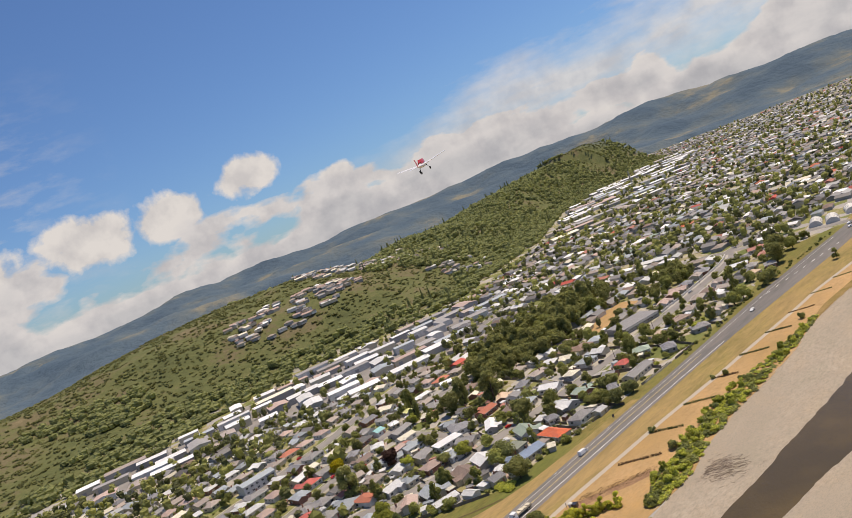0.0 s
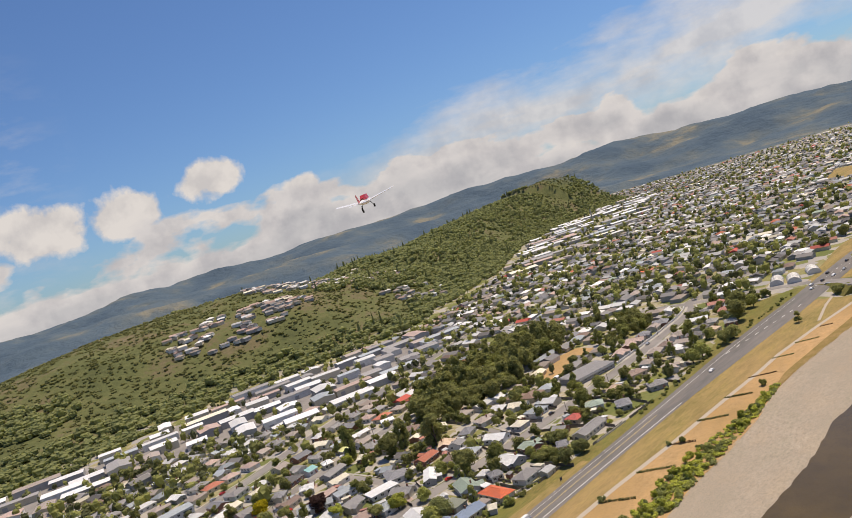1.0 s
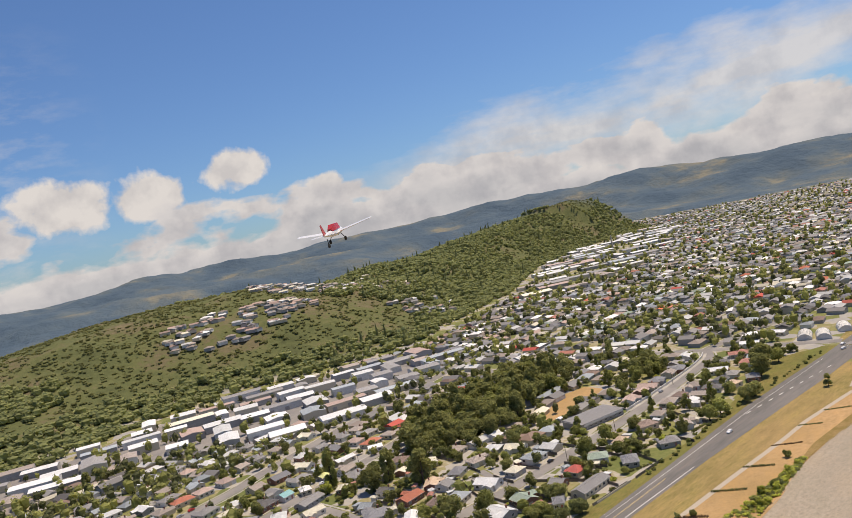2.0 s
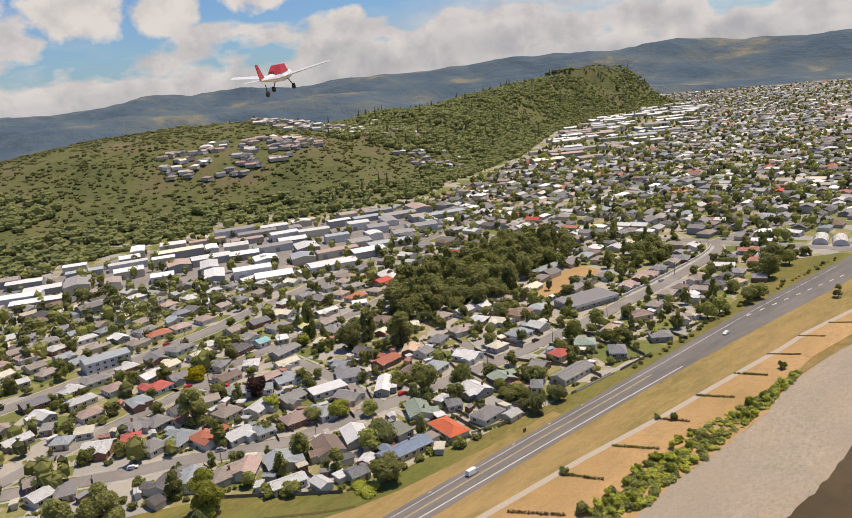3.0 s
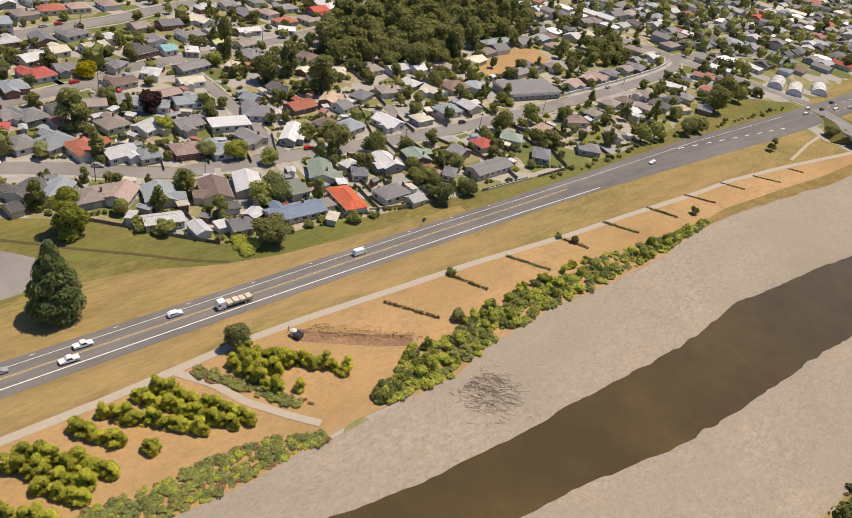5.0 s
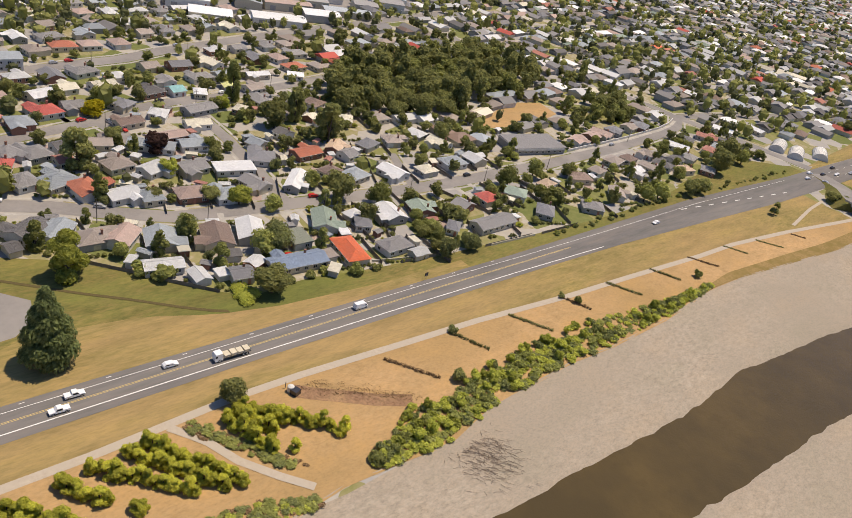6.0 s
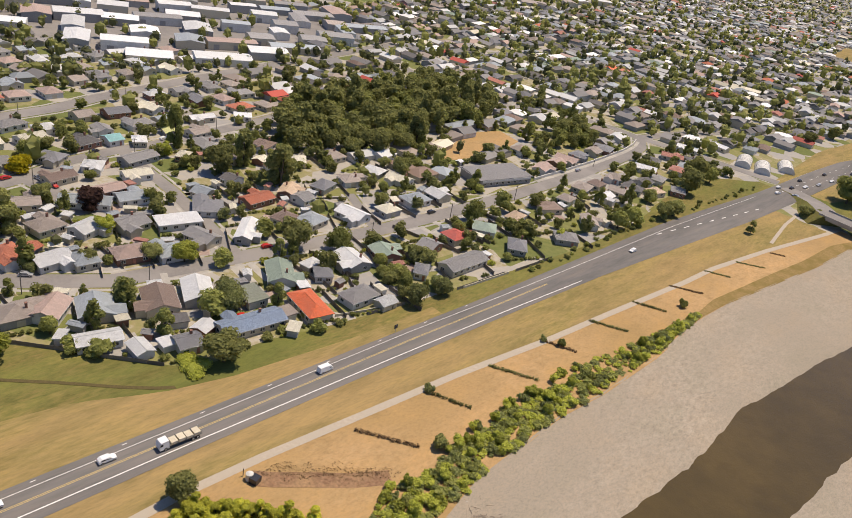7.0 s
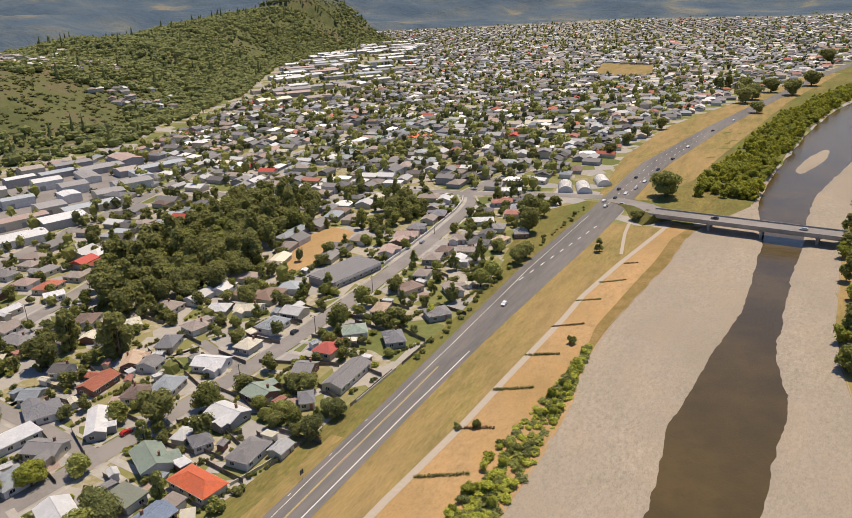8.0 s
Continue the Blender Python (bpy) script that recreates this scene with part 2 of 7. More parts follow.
GROUND = ground_material()
WATER = water_material()
GLASS = glass_material()
ASPHALT = surface("asphalt", [(0.115, 0.107, 0.103), (0.15, 0.139, 0.133), (0.132, 0.124, 0.12)], 1.2, 0.9, (0.175, 0.162, 0.152), 0.06,
                  (1, 0.12, 1), bump=0.01, bump_scale=6, mottle=[(0.5, 0.86, 1.12), (0.1, 0.88, 1.12)])
STREET = surface("street_seal", [(0.19, 0.175, 0.165), (0.235, 0.217, 0.203)], 0.8, 0.9, (0.265, 0.243, 0.225), 0.05, bump=0.01, bump_scale=5)
CONCRETE = surface("concrete", [(0.36, 0.33, 0.29), (0.46, 0.43, 0.38)], 0.9, 0.85, (0.32, 0.3, 0.27), 0.15, bump=0.01)
PATHSEAL = surface("path_gravel", [(0.37, 0.31, 0.24), (0.46, 0.39, 0.31)], 0.8, 0.95, (0.4, 0.345, 0.275), 0.1, bump=0.02, bump_scale=3)
MARK = surface("road_paint", [(0.62, 0.6, 0.57), (0.8, 0.78, 0.75)], 1.5, 0.7)
YELLOWMARK = surface("yellow_paint", [(0.5, 0.36, 0.14), (0.62, 0.47, 0.2)], 1.5, 0.7)
VERGE = surface("mown_verge", [(0.175, 0.148, 0.052), (0.255, 0.198, 0.078), (0.32, 0.232, 0.1)], 0.7, 0.95, (0.315, 0.22, 0.1), 0.045,
                (1, 0.22, 1), bump=0.04, bump_scale=1.4, spec=0.1, mottle=[(0.16, 0.8, 1.16), (1.6, 0.86, 1.1)])
LAWN = surface("green_verge", [(0.125, 0.122, 0.04), (0.195, 0.162, 0.056), (0.29, 0.205, 0.085)], 0.6, 0.95, (0.13, 0.138, 0.04), 0.03,
               (1, 0.3, 1), bump=0.06, bump_scale=1.4, spec=0.1, mottle=[(0.12, 0.78, 1.24), (1.4, 0.84, 1.12)])
DRY = surface("dry_grass", [(0.345, 0.22, 0.107), (0.425, 0.275, 0.138), (0.475, 0.312, 0.162)], 0.6, 0.95, (0.36, 0.235, 0.108), 0.035,
              (1, 0.5, 1), bump=0.05, bump_scale=1.1, spec=0.1, mottle=[(0.14, 0.86, 1.12), (1.5, 0.87, 1.08)])
SOIL = surface("mulch_soil", [(0.15, 0.085, 0.05), (0.24, 0.14, 0.085), (0.3, 0.19, 0.115)], 0.8, 0.95, (0.32, 0.2, 0.11), 0.12, bump=0.06, bump_scale=2.0, spec=0.1, mottle=[(1.2, 0.75, 1.2)])
SHINGLE = surface("river_shingle", [(0.255, 0.215, 0.168), (0.335, 0.283, 0.223), (0.4, 0.34, 0.272)], 0.9, 0.95, (0.308, 0.26, 0.204), 0.02,
                  (1, 0.5, 1), bump=0.04, bump_scale=2.2, spec=0.15, mottle=[(0.05, 0.93, 1.05), (2.2, 0.84, 1.1)])
BARK = surface("bark", [(0.07, 0.05, 0.035), (0.13, 0.1, 0.07)], 3.0, 0.95, bump=0.03)
TIMBER = surface("weathered_timber", [(0.13, 0.11, 0.09), (0.2, 0.175, 0.145)], 2.0, 0.9, (0.17, 0.15, 0.125), 0.4, vary=0.3)
BANKGRASS = surface("bank_grass", [(0.18, 0.125, 0.05), (0.27, 0.185, 0.078), (0.33, 0.225, 0.1)], 0.9, 0.95, (0.2, 0.145, 0.05), 0.12, bump=0.08, bump_scale=1.4, spec=0.1)
RANK = surface("rank_grass", [(0.085, 0.07, 0.03), (0.13, 0.1, 0.045)], 1.2, 0.95, bump=0.05, spec=0.1)
DRIFT = surface("bleached_wood", [(0.2, 0.15, 0.115), (0.31, 0.245, 0.19)], 1.2, 0.9)
RUBBER = surface("tyre_rubber", [(0.02, 0.02, 0.02), (0.03, 0.03, 0.03)], 8.0, 0.8)
STEELMETAL = surface("galvanised_steel", [(0.4, 0.4, 0.4), (0.5, 0.5, 0.5)], 3.0, 0.45, metal=0.7)
LEAF = leaf_material("leaf_green", (0.215, 0.231, 0.075), (0.533, 0.539, 0.189))
LEAF_DARK = leaf_material("leaf_dark", (0.193, 0.203, 0.080), (0.487, 0.479, 0.180))
LEAF_GREY = leaf_material("leaf_grey", (0.171, 0.188, 0.083), (0.446, 0.463, 0.185))
LEAF_WILLOW = leaf_material("leaf_willow", (0.4, 0.41, 0.07), (0.78, 0.74, 0.14))
LEAF_YELLOW = leaf_material("leaf_yellow", (0.24, 0.2, 0.015), (0.56, 0.47, 0.04))
LEAF_FIR = leaf_material("leaf_fir", (0.165, 0.21, 0.09), (0.44, 0.5, 0.2))
LEAF_PURPLE = leaf_material("leaf_purple", (0.056, 0.034, 0.028), (0.160, 0.093, 0.080))
LEAF_LIME = leaf_material("leaf_lime", (0.305, 0.330, 0.066), (0.688, 0.688, 0.171))
LEAF_BROWN = leaf_material("leaf_brown", (0.13, 0.082, 0.045), (0.3, 0.2, 0.11), 0.1)
LEAF_SCRUB = leaf_material("leaf_scrub", (0.165, 0.172, 0.075), (0.32, 0.318, 0.138))
LEAF_TOWN = leaf_material("leaf_town", (0.125, 0.135, 0.072), (0.285, 0.295, 0.145))
LEAF_BUSH = leaf_material("leaf_bush", (0.188, 0.207, 0.098), (0.413, 0.425, 0.187))

ROOF_TONE = {"dark": (0.09, 0.083, 0.08), "slate": (0.145, 0.143, 0.152), "grey": (0.19, 0.18, 0.175), "steel": (0.24, 0.265, 0.285),
             "silver": (0.42, 0.42, 0.415), "white": (0.68, 0.66, 0.63), "cream": (0.5, 0.46, 0.36), "tan": (0.4, 0.29, 0.2),
             "taupe": (0.25, 0.205, 0.175), "rose": (0.31, 0.22, 0.185), "brown": (0.17, 0.115, 0.09), "brick": (0.3, 0.12, 0.085),
             "terra": (0.34, 0.1, 0.05), "orange": (0.46, 0.085, 0.022), "red": (0.36, 0.065, 0.045), "sage": (0.2, 0.25, 0.2),
             "moss": (0.15, 0.16, 0.12), "blue": (0.15, 0.195, 0.27), "teal": (0.18, 0.36, 0.36), "yellow": (0.6, 0.5, 0.2)}
ROOF_WORD = {"dark": "dark brown-black", "slate": "slate grey", "grey": "weathered grey", "steel": "blue-grey", "silver": "light grey",
             "white": "white-painted", "cream": "cream", "tan": "tan", "taupe": "grey-brown", "rose": "faded pink-brown", "brown": "brown",
             "brick": "brick red", "terra": "terracotta", "orange": "bright orange", "red": "red", "sage": "grey-green", "moss": "mossy green",
             "blue": "blue", "teal": "teal", "yellow": "pale yellow"}


def tone_roof(key):
    c = tuple(min(v * 1.5 + 0.035, 0.8) for v in ROOF_TONE[key])
    d, l = tuple(v * 0.82 for v in c), tuple(min(v * 1.14, 0.85) for v in c)
    return surface("roof_" + key, [d, c, l], 0.9, 0.6, tuple(v * 0.88 + 0.02 for v in c), 0.3, vary=0.12, waves=4.0, spec=0.35)


ROOF = {k: tone_roof(k) for k in ROOF_TONE}
FAR_ROOF = {k: surface("far_roof_" + k, [tuple(v * 1.1 for v in ROOF_TONE[k]), tuple(min(v * 1.14 + 0.012, 0.7) for v in ROOF_TONE[k])], 0.5, 0.7, vary=0.28, island=True) for k in
            ("dark", "slate", "grey", "steel", "silver", "white", "cream", "taupe", "rose", "brown", "brick", "terra", "red", "sage")}
WALLS = {"white": surface("wall_white", [(0.62, 0.6, 0.56), (0.72, 0.7, 0.66)], 1.5, 0.8, (0.58, 0.56, 0.52), 0.4, vary=0.1),
         "cream": surface("wall_cream", [(0.5, 0.44, 0.33), (0.58, 0.52, 0.4)], 1.5, 0.8, vary=0.12),
         "brick": surface("wall_brick", [(0.24, 0.12, 0.085), (0.32, 0.17, 0.12)], 3.0, 0.9, vary=0.12),
         "grey": surface("wall_grey", [(0.3, 0.29, 0.28), (0.38, 0.37, 0.35)], 1.5, 0.85, vary=0.12)}

# ---- building helpers ----


def link(name, verts, faces, mats, parent=None, index=None, smooth=False, label=""):
    me = bpy.data.meshes.new(name)
    me.from_pydata([tuple(v) for v in verts], [], [tuple(f) for f in faces])
    for m in mats if isinstance(mats, (list, tuple)) else [mats]:
        me.materials.append(m)
    if index is not None:
        me.polygons.foreach_set("material_index", list(index))
    if smooth:
        me.polygons.foreach_set("use_smooth", [True] * len(me.polygons))
    me.update()
    ob = new(name, me)
    if parent is not None:
        ob.parent = parent
    if label:
        tagged(ob, label)
    return ob


def shared(name, mesh, parent, m=None):
    ob = new(name, mesh)
    ob.parent = parent
    if m is not None:
        ob.matrix_basis = m
    return ob


def root(name, x, y, z=0.0, turn=0.0, label="", category="", group=""):
    ob = new(name)
    ob.matrix_basis = pose(x, y, z, 0, 0, turn)
    ob.empty_display_size = 0.5
    return tagged(ob, label, category, group)


class Geo:
    """Vertices and faces that are gathered and then become one mesh."""

    def __init__(self):
        self.v, self.f, self.i = [], [], []

    def add(self, verts, faces, mat=0):
        n = len(self.v)
        self.v += [tuple(p) for p in verts]
        self.f += [tuple(n + k for k in f) for f in faces]
        self.i += [mat] * len(faces)
        return self

    def box(self, x0, y0, z0, x1, y1, z1, mat=0, taper=0.0):
        t = taper
        vs = [(x0, y0, z0), (x1, y0, z0), (x1, y1, z0), (x0, y1, z0), (x0 + t, y0 + t, z1), (x1 - t, y0 + t, z1), (x1 - t, y1 - t, z1), (x0 + t, y1 - t, z1)]
        return self.add(vs, [(3, 2, 1, 0), (4, 5, 6, 7), (0, 1, 5, 4), (1, 2, 6, 5), (2, 3, 7, 6), (3, 0, 4, 7)], mat)

    def tube(self, a, b, r0, r1, n=7, mat=0):
        a, b = Vector(a), Vector(b)
        q = (b - a).to_track_quat("Z", "Y")
        ring = [q @ Vector((math.cos(2 * math.pi * k / n), math.sin(2 * math.pi * k / n), 0)) for k in range(n)]
        vs = [a + r * r0 for r in ring] + [b + r * r1 for r in ring]
        fs = [(k, (k + 1) % n, n + (k + 1) % n, n + k) for k in range(n)] + [tuple(range(n, 2 * n)), tuple(reversed(range(n)))]
        return self.add(vs, fs, mat)

    def link(self, name, mats, parent=None, smooth=False, label=""):
        return link(name, self.v, self.f, mats, parent, self.i, smooth, label)


def lattice(ix, iy, seed):
    h = (ix.astype(np.int64) * 374761393 + iy.astype(np.int64) * 668265263 + seed * 974711) & 0x7FFFFFFF
    h = ((h ^ (h >> 13)) * 1274126177) & 0x7FFFFFFF
    return ((h ^ (h >> 16)) & 0xFFFF) / 65535.0


def vnoise(x, y, seed=0):
    x, y = np.asarray(x, float), np.asarray(y, float)
    ix, iy = np.floor(x), np.floor(y)
    fx, fy = x - ix, y - iy
    fx, fy = fx * fx * (3 - 2 * fx), fy * fy * (3 - 2 * fy)
    a, b = lattice(ix, iy, seed), lattice(ix + 1, iy, seed)
    c, d = lattice(ix, iy + 1, seed), lattice(ix + 1, iy + 1, seed)
    return (a * (1 - fx) + b * fx) * (1 - fy) + (c * (1 - fx) + d * fx) * fy


def fbm(x, y, seed=0, octaves=4):
    return sum(vnoise(x * 2.03**k, y * 2.03**k, seed + k) * 0.5**k for k in range(octaves)) / (2 - 0.5 ** (octaves - 1)) - 0.5


def along(table, y):
    t = np.array(table, float)
    return np.interp(y, t[:, 0], t[:, 1])


def smooth01(v):
    v = np.clip(v, 0, 1)
    return v * v * (3 - 2 * v)


# ---- the lie of the land: lines given as (y, x) ----
ROAD_L = [(-700, 22), (-400, 16), (-150, 16), (-60, 16), (0, 16), (60, 16.5), (120, 16), (200, 15), (256, 17.5), (310, 20.5), (400, 22), (452, 24), (619, 50), (785, 82), (900, 106), (1060, 138), (1500, 250)]
ROAD_R = [(-700, 35), (-400, 29), (-150, 28.5), (-60, 28), (0, 28.3), (60, 29), (120, 30.5), (200, 35), (256, 38.5), (310, 40), (400, 41), (452, 44), (619, 66), (785, 96), (900, 118), (1060, 150), (1500, 264)]
EDGE_L = [(-700, 25), (-400, 18.4), (-60, 18.4), (20, 18.2), (60, 19), (120, 19.5), (200, 19.5), (300, 23)]
EDGE_R = [(-700, 32.6), (-400, 25.6), (-60, 25.4), (0, 26), (60, 27), (115, 28.6), (200, 33.5)]
MIDLINE = [(-700, 28.8), (-400, 22), (-60, 21.8), (20, 21.8), (60, 22.4), (120, 22.6)]
PATH_MID = [(-700, 48), (-300, 40), (-147, 41.5), (-110, 41), (-73, 38.8), (-52, 39.2), (-17, 41.3), (15, 43), (60, 47.3), (100, 49.6), (150, 53), (178, 53.8), (225, 59.5), (282, 68.5), (301, 71)]
BAR_L = [(-700, 80), (-250, 78), (-115, 79.8), (-93, 81), (-75, 79.2), (-65, 78), (-47, 79), (-30, 81), (-12, 76.5), (28, 74), (50, 75.4), (85, 75), (127, 71), (146, 71.5), (167, 74), (234, 81.5), (275, 83.5), (292, 86), (320, 98), (350, 110), (420, 112), (501, 121), (620, 134), (759, 157), (845, 180), (1000, 226), (1500, 420)]
BAR_R = [(-700, 190), (-250, 165), (-60, 152), (-37, 155.5), (-17, 162), (0, 166), (20, 169), (60, 167), (110, 161), (150, 156), (184, 154.5), (235, 157), (285, 158), (400, 170), (520, 186), (640, 210), (760, 240), (900, 285), (1000, 315), (1500, 500)]
CHAN_L = [(-700, 84), (-250, 86), (-98, 95), (-83, 98), (-63, 102), (-45, 103.2), (-26, 105.2), (0, 105.8), (35, 108.4), (60, 108.5), (88, 106.7), (107, 109.3), (130, 112), (157, 115), (191, 119.5), (240, 120.6), (283, 121), (330, 117), (365, 112), (500, 121), (620, 134), (759, 157), (845, 180), (1000, 226), (1500, 420)]
CHAN_R = [(-700, 104), (-250, 104), (-76, 116.5), (-62, 120.5), (-42, 123.8), (-25, 126), (-9, 130), (13, 133.3), (50, 136.8), (76, 137.3), (100, 140.3), (113, 140.4), (157, 134.8), (179, 135.8), (238, 136.8), (290, 141), (330, 141), (389, 145), (421, 151), (520, 172), (640, 200), (760, 232), (900, 280), (1000, 312), (1500, 496)]
HILL_FOOT = [(-1600, -640), (-300, -540), (-20, -482), (84, -526), (141, -533), (235, -505), (313, -477), (387, -462), (527, -514), (678, -585), (722, -590), (1122, -838), (1516, -962), (1895, -990), (2100, -1250), (2600, -1900), (4800, -2300)]
HOUSE_EDGE = [(-400, -90), (-200, -72), (-110, -52), (-93, -43), (-80, -33), (-67, -21), (-54, -7), (-47, 0), (-24, -2), (0, 2), (35, 5.5), (53, 6), (100, 9), (130, 10), (170, 9), (200, 5), (211, 3), (300, -8), (330, 12)]

RIDGE_NEAR = [(-1150, -1500, 60), (-1060, -500, 70), (-1030, 60, 72), (-1010, 140, 82), (-985, 220, 92), (-950, 300, 98), (-930, 390, 95), (-890, 470, 80), (-860, 560, 55)]
RIDGE_SPUR = [(-1130, 520, 48), (-1048, 655, 60), (-1012, 866, 72), (-1062, 1032, 74), (-1100, 1205, 80), (-1154, 1425, 90), (-1150, 1600, 112), (-1110, 1770, 112), (-1050, 1860, 84), (-960, 1925, 46)]
RIDGE_MID = [(-2300, -600, 95), (-2500, 300, 82), (-2250, 620, 98), (-2150, 1000, 80), (-2100, 1350, 96), (-2050, 1700, 90), (-1850, 2150, 96), (-1900, 2500, 88)]


def far_range(eye=(200, -190), far=4100):
    rise = [(100, -0.6), (88, -0.4), (82, -0.3), (78, 0.0), (75, -0.5), (72, 0.2), (68, 0.6), (64, 0.25), (61, 0.45), (57, 0.3), (53, 0.75), (50, 0.4), (46, 0.6), (41, 0.75), (36, 0.7),
            (30, 0.75), (25, 0.6), (20, 0.5), (14, 0.3), (6, 0.0), (-4, -0.4), (-20, -0.7)]
    return [(eye[0] - math.sin(radians(a)) * far, eye[1] + math.cos(radians(a)) * far, 131 + far * math.tan(radians(e))) for a, e in rise]


RIDGE_FAR = far_range()


def ridge_height(x, y, pts, wide):
    best = np.zeros_like(x)
    for (ax, ay, ah), (bx, by, bh) in zip(pts, pts[1:]):
        dx, dy = bx - ax, by - ay
        s = np.clip(((x - ax) * dx + (y - ay) * dy) / (dx * dx + dy * dy), 0, 1)
        d = np.hypot(x - ax - s * dx, y - ay - s * dy) * (1 + 0.5 * fbm(x / 260, y / 260, 11))
        best = np.maximum(best, (ah + s * (bh - ah)) * np.exp(-((d / wide) ** 2) * 0.9))
    return best


def terrain(x, y):
    x, y = np.asarray(x, float), np.asarray(y, float)
    if x.size == 1 and along(HILL_FOOT, y).item() < x.item() < along(BAR_L, y).item() and y.item() < 2000:
        return x * 0.0
    inland = along(HILL_FOOT, y) - x
    rough = fbm(x / 420, y / 420, 3, 5)
    z = np.maximum.reduce([ridge_height(x, y, RIDGE_NEAR, 340), ridge_height(x, y, RIDGE_SPUR, 270), ridge_height(x, y, RIDGE_MID, 480),
                           ridge_height(x, y, RIDGE_FAR, 520)])
    gate = np.where(np.hypot(x - 200, y + 190) > 3000, 1.0, smooth01(inland / 230))
    z = z * gate * (1 + np.where(z > 100, 0.2, 0.34) * rough) + 9 * np.abs(fbm(x / 120, y / 120, 7)) * smooth01(z / 40) * gate
    spurs = 1 - 3.2 * np.abs(fbm(x / 520, y / 520, 17, 5))
    gully = 1 - 3.4 * np.abs(fbm(x / 330, y / 330, 19, 4))
    z = z + np.where(np.hypot(x - 200, y + 190) > 2300, 58.0 * (spurs - 0.55), 7.0 * (spurs - 0.6) + 13.0 * (gully - 0.6)) * smooth01((z - 10) / 50)
    river = np.minimum(x - along(BAR_L, y), along(BAR_R, y) - x)
    return z - 3.2 * smooth01((river - 1.5) / 3.0)


def build_ground():
    xs = np.concatenate([np.arange(-5000, -2600, 64), np.arange(-2600, -1300, 40), np.arange(-1300, -440, 17), np.arange(-440, 60, 50), np.arange(60, 260, 5), np.arange(260, 600, 30), np.arange(600, 3000, 200)])
    ys = np.concatenate([np.arange(-2200, -500, 100), np.arange(-500, 1000, 20), np.arange(1000, 2200, 26), np.arange(2200, 4900, 64)])
    gx, gy = np.meshgrid(xs, ys)
    gz = terrain(gx, gy)
    n, w = len(ys), len(xs)
    verts = np.stack([gx.ravel(), gy.ravel(), gz.ravel()], 1)
    k = (np.arange(n - 1)[:, None] * w + np.arange(w - 1)[None]).ravel()
    faces = np.stack([k, k + 1, k + w + 1, k + w], 1)
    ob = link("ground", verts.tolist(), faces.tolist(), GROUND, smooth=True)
    return tagged(ob, "flat town ground rising to scrub-covered hills and far ranges painted haze-blue", "ground", kind="structure")


build_ground()


def band(name, left, right, y0, y1, step, z, mat, label, category, across=1, parent=None, relief=0.0):
    """A strip of ground between two lines."""
    ys = np.arange(y0, y1 + step * 0.5, step)
    l = left(ys) if callable(left) else along(left, ys)
    r = right(ys) if callable(right) else along(right, ys)
    verts, faces = [], []
    for j, y in enumerate(ys):
        for i in range(across + 1):
            x = l[j] + (r[j] - l[j]) * i / across
            verts.append((x, y, z + relief * float(vnoise(x / 7, y / 7, 5) - 0.5)))
    for j in range(len(ys) - 1):
        for i in range(across):
            a = j * (across + 1) + i
            faces.append((a, a + 1, a + across + 2, a + across + 1))
    ob = link(name, verts, faces, mat, parent)
    return tagged(ob, label, category, kind="structure") if parent is None else ob


def line_of(table, off):
    return lambda ys: along(table, ys) + off


road = band("road", ROAD_L, ROAD_R, -700, 1500, 10, 0.10, ASPHALT, "grey asphalt highway beside the river", "road")
band("edge_line", line_of(EDGE_L, -0.09), line_of(EDGE_L, 0.09), -700, 300, 8, 0.118, MARK, "", "", parent=road)
band("edge_line", line_of(EDGE_R, -0.16), line_of(EDGE_R, 0.16), -700, 112, 8, 0.118, MARK, "", "", parent=road)
band("centre_line", line_of(MIDLINE, -0.28), line_of(MIDLINE, -0.12), -700, 90, 8, 0.118, YELLOWMARK, "", "", parent=road)
band("centre_line", line_of(MIDLINE, 0.12), line_of(MIDLINE, 0.28), -700, 90, 8, 0.118, YELLOWMARK, "", "", parent=road)
for k in range(9):
    y = 185 + k * 11.5
    x = 20.5 + k * 1.5
    Geo().add([(x - 0.25, y, 0.12), (x + 0.25, y, 0.12), (x + 0.75, y + 4.5, 0.12), (x + 0.25, y + 4.5, 0.12)], [(0, 1, 2, 3)]).link("lane_dash", MARK, road)
for k in range(22):
    y = 330 + k * 12
    for q in (0.36, 0.68):
        x = float(along(ROAD_L, y) + (along(ROAD_R, y) - along(ROAD_L, y)) * q)
        Geo().add([(x - 0.12, y, 0.12), (x + 0.12, y, 0.12), (x + 0.3, y + 4, 0.12), (x + 0.06, y + 4, 0.12)], [(0, 1, 2, 3)]).link("lane_dash", MARK, road)
for k in range(10):
    y = -140 + k * 21.0
    Geo().add([(16.8, y, 0.12), (17.0, y, 0.12), (17.0, y + 1.3, 0.12), (16.8, y + 1.3, 0.12)], [(0, 1, 2, 3)]).link("shoulder_mark", MARK, road)

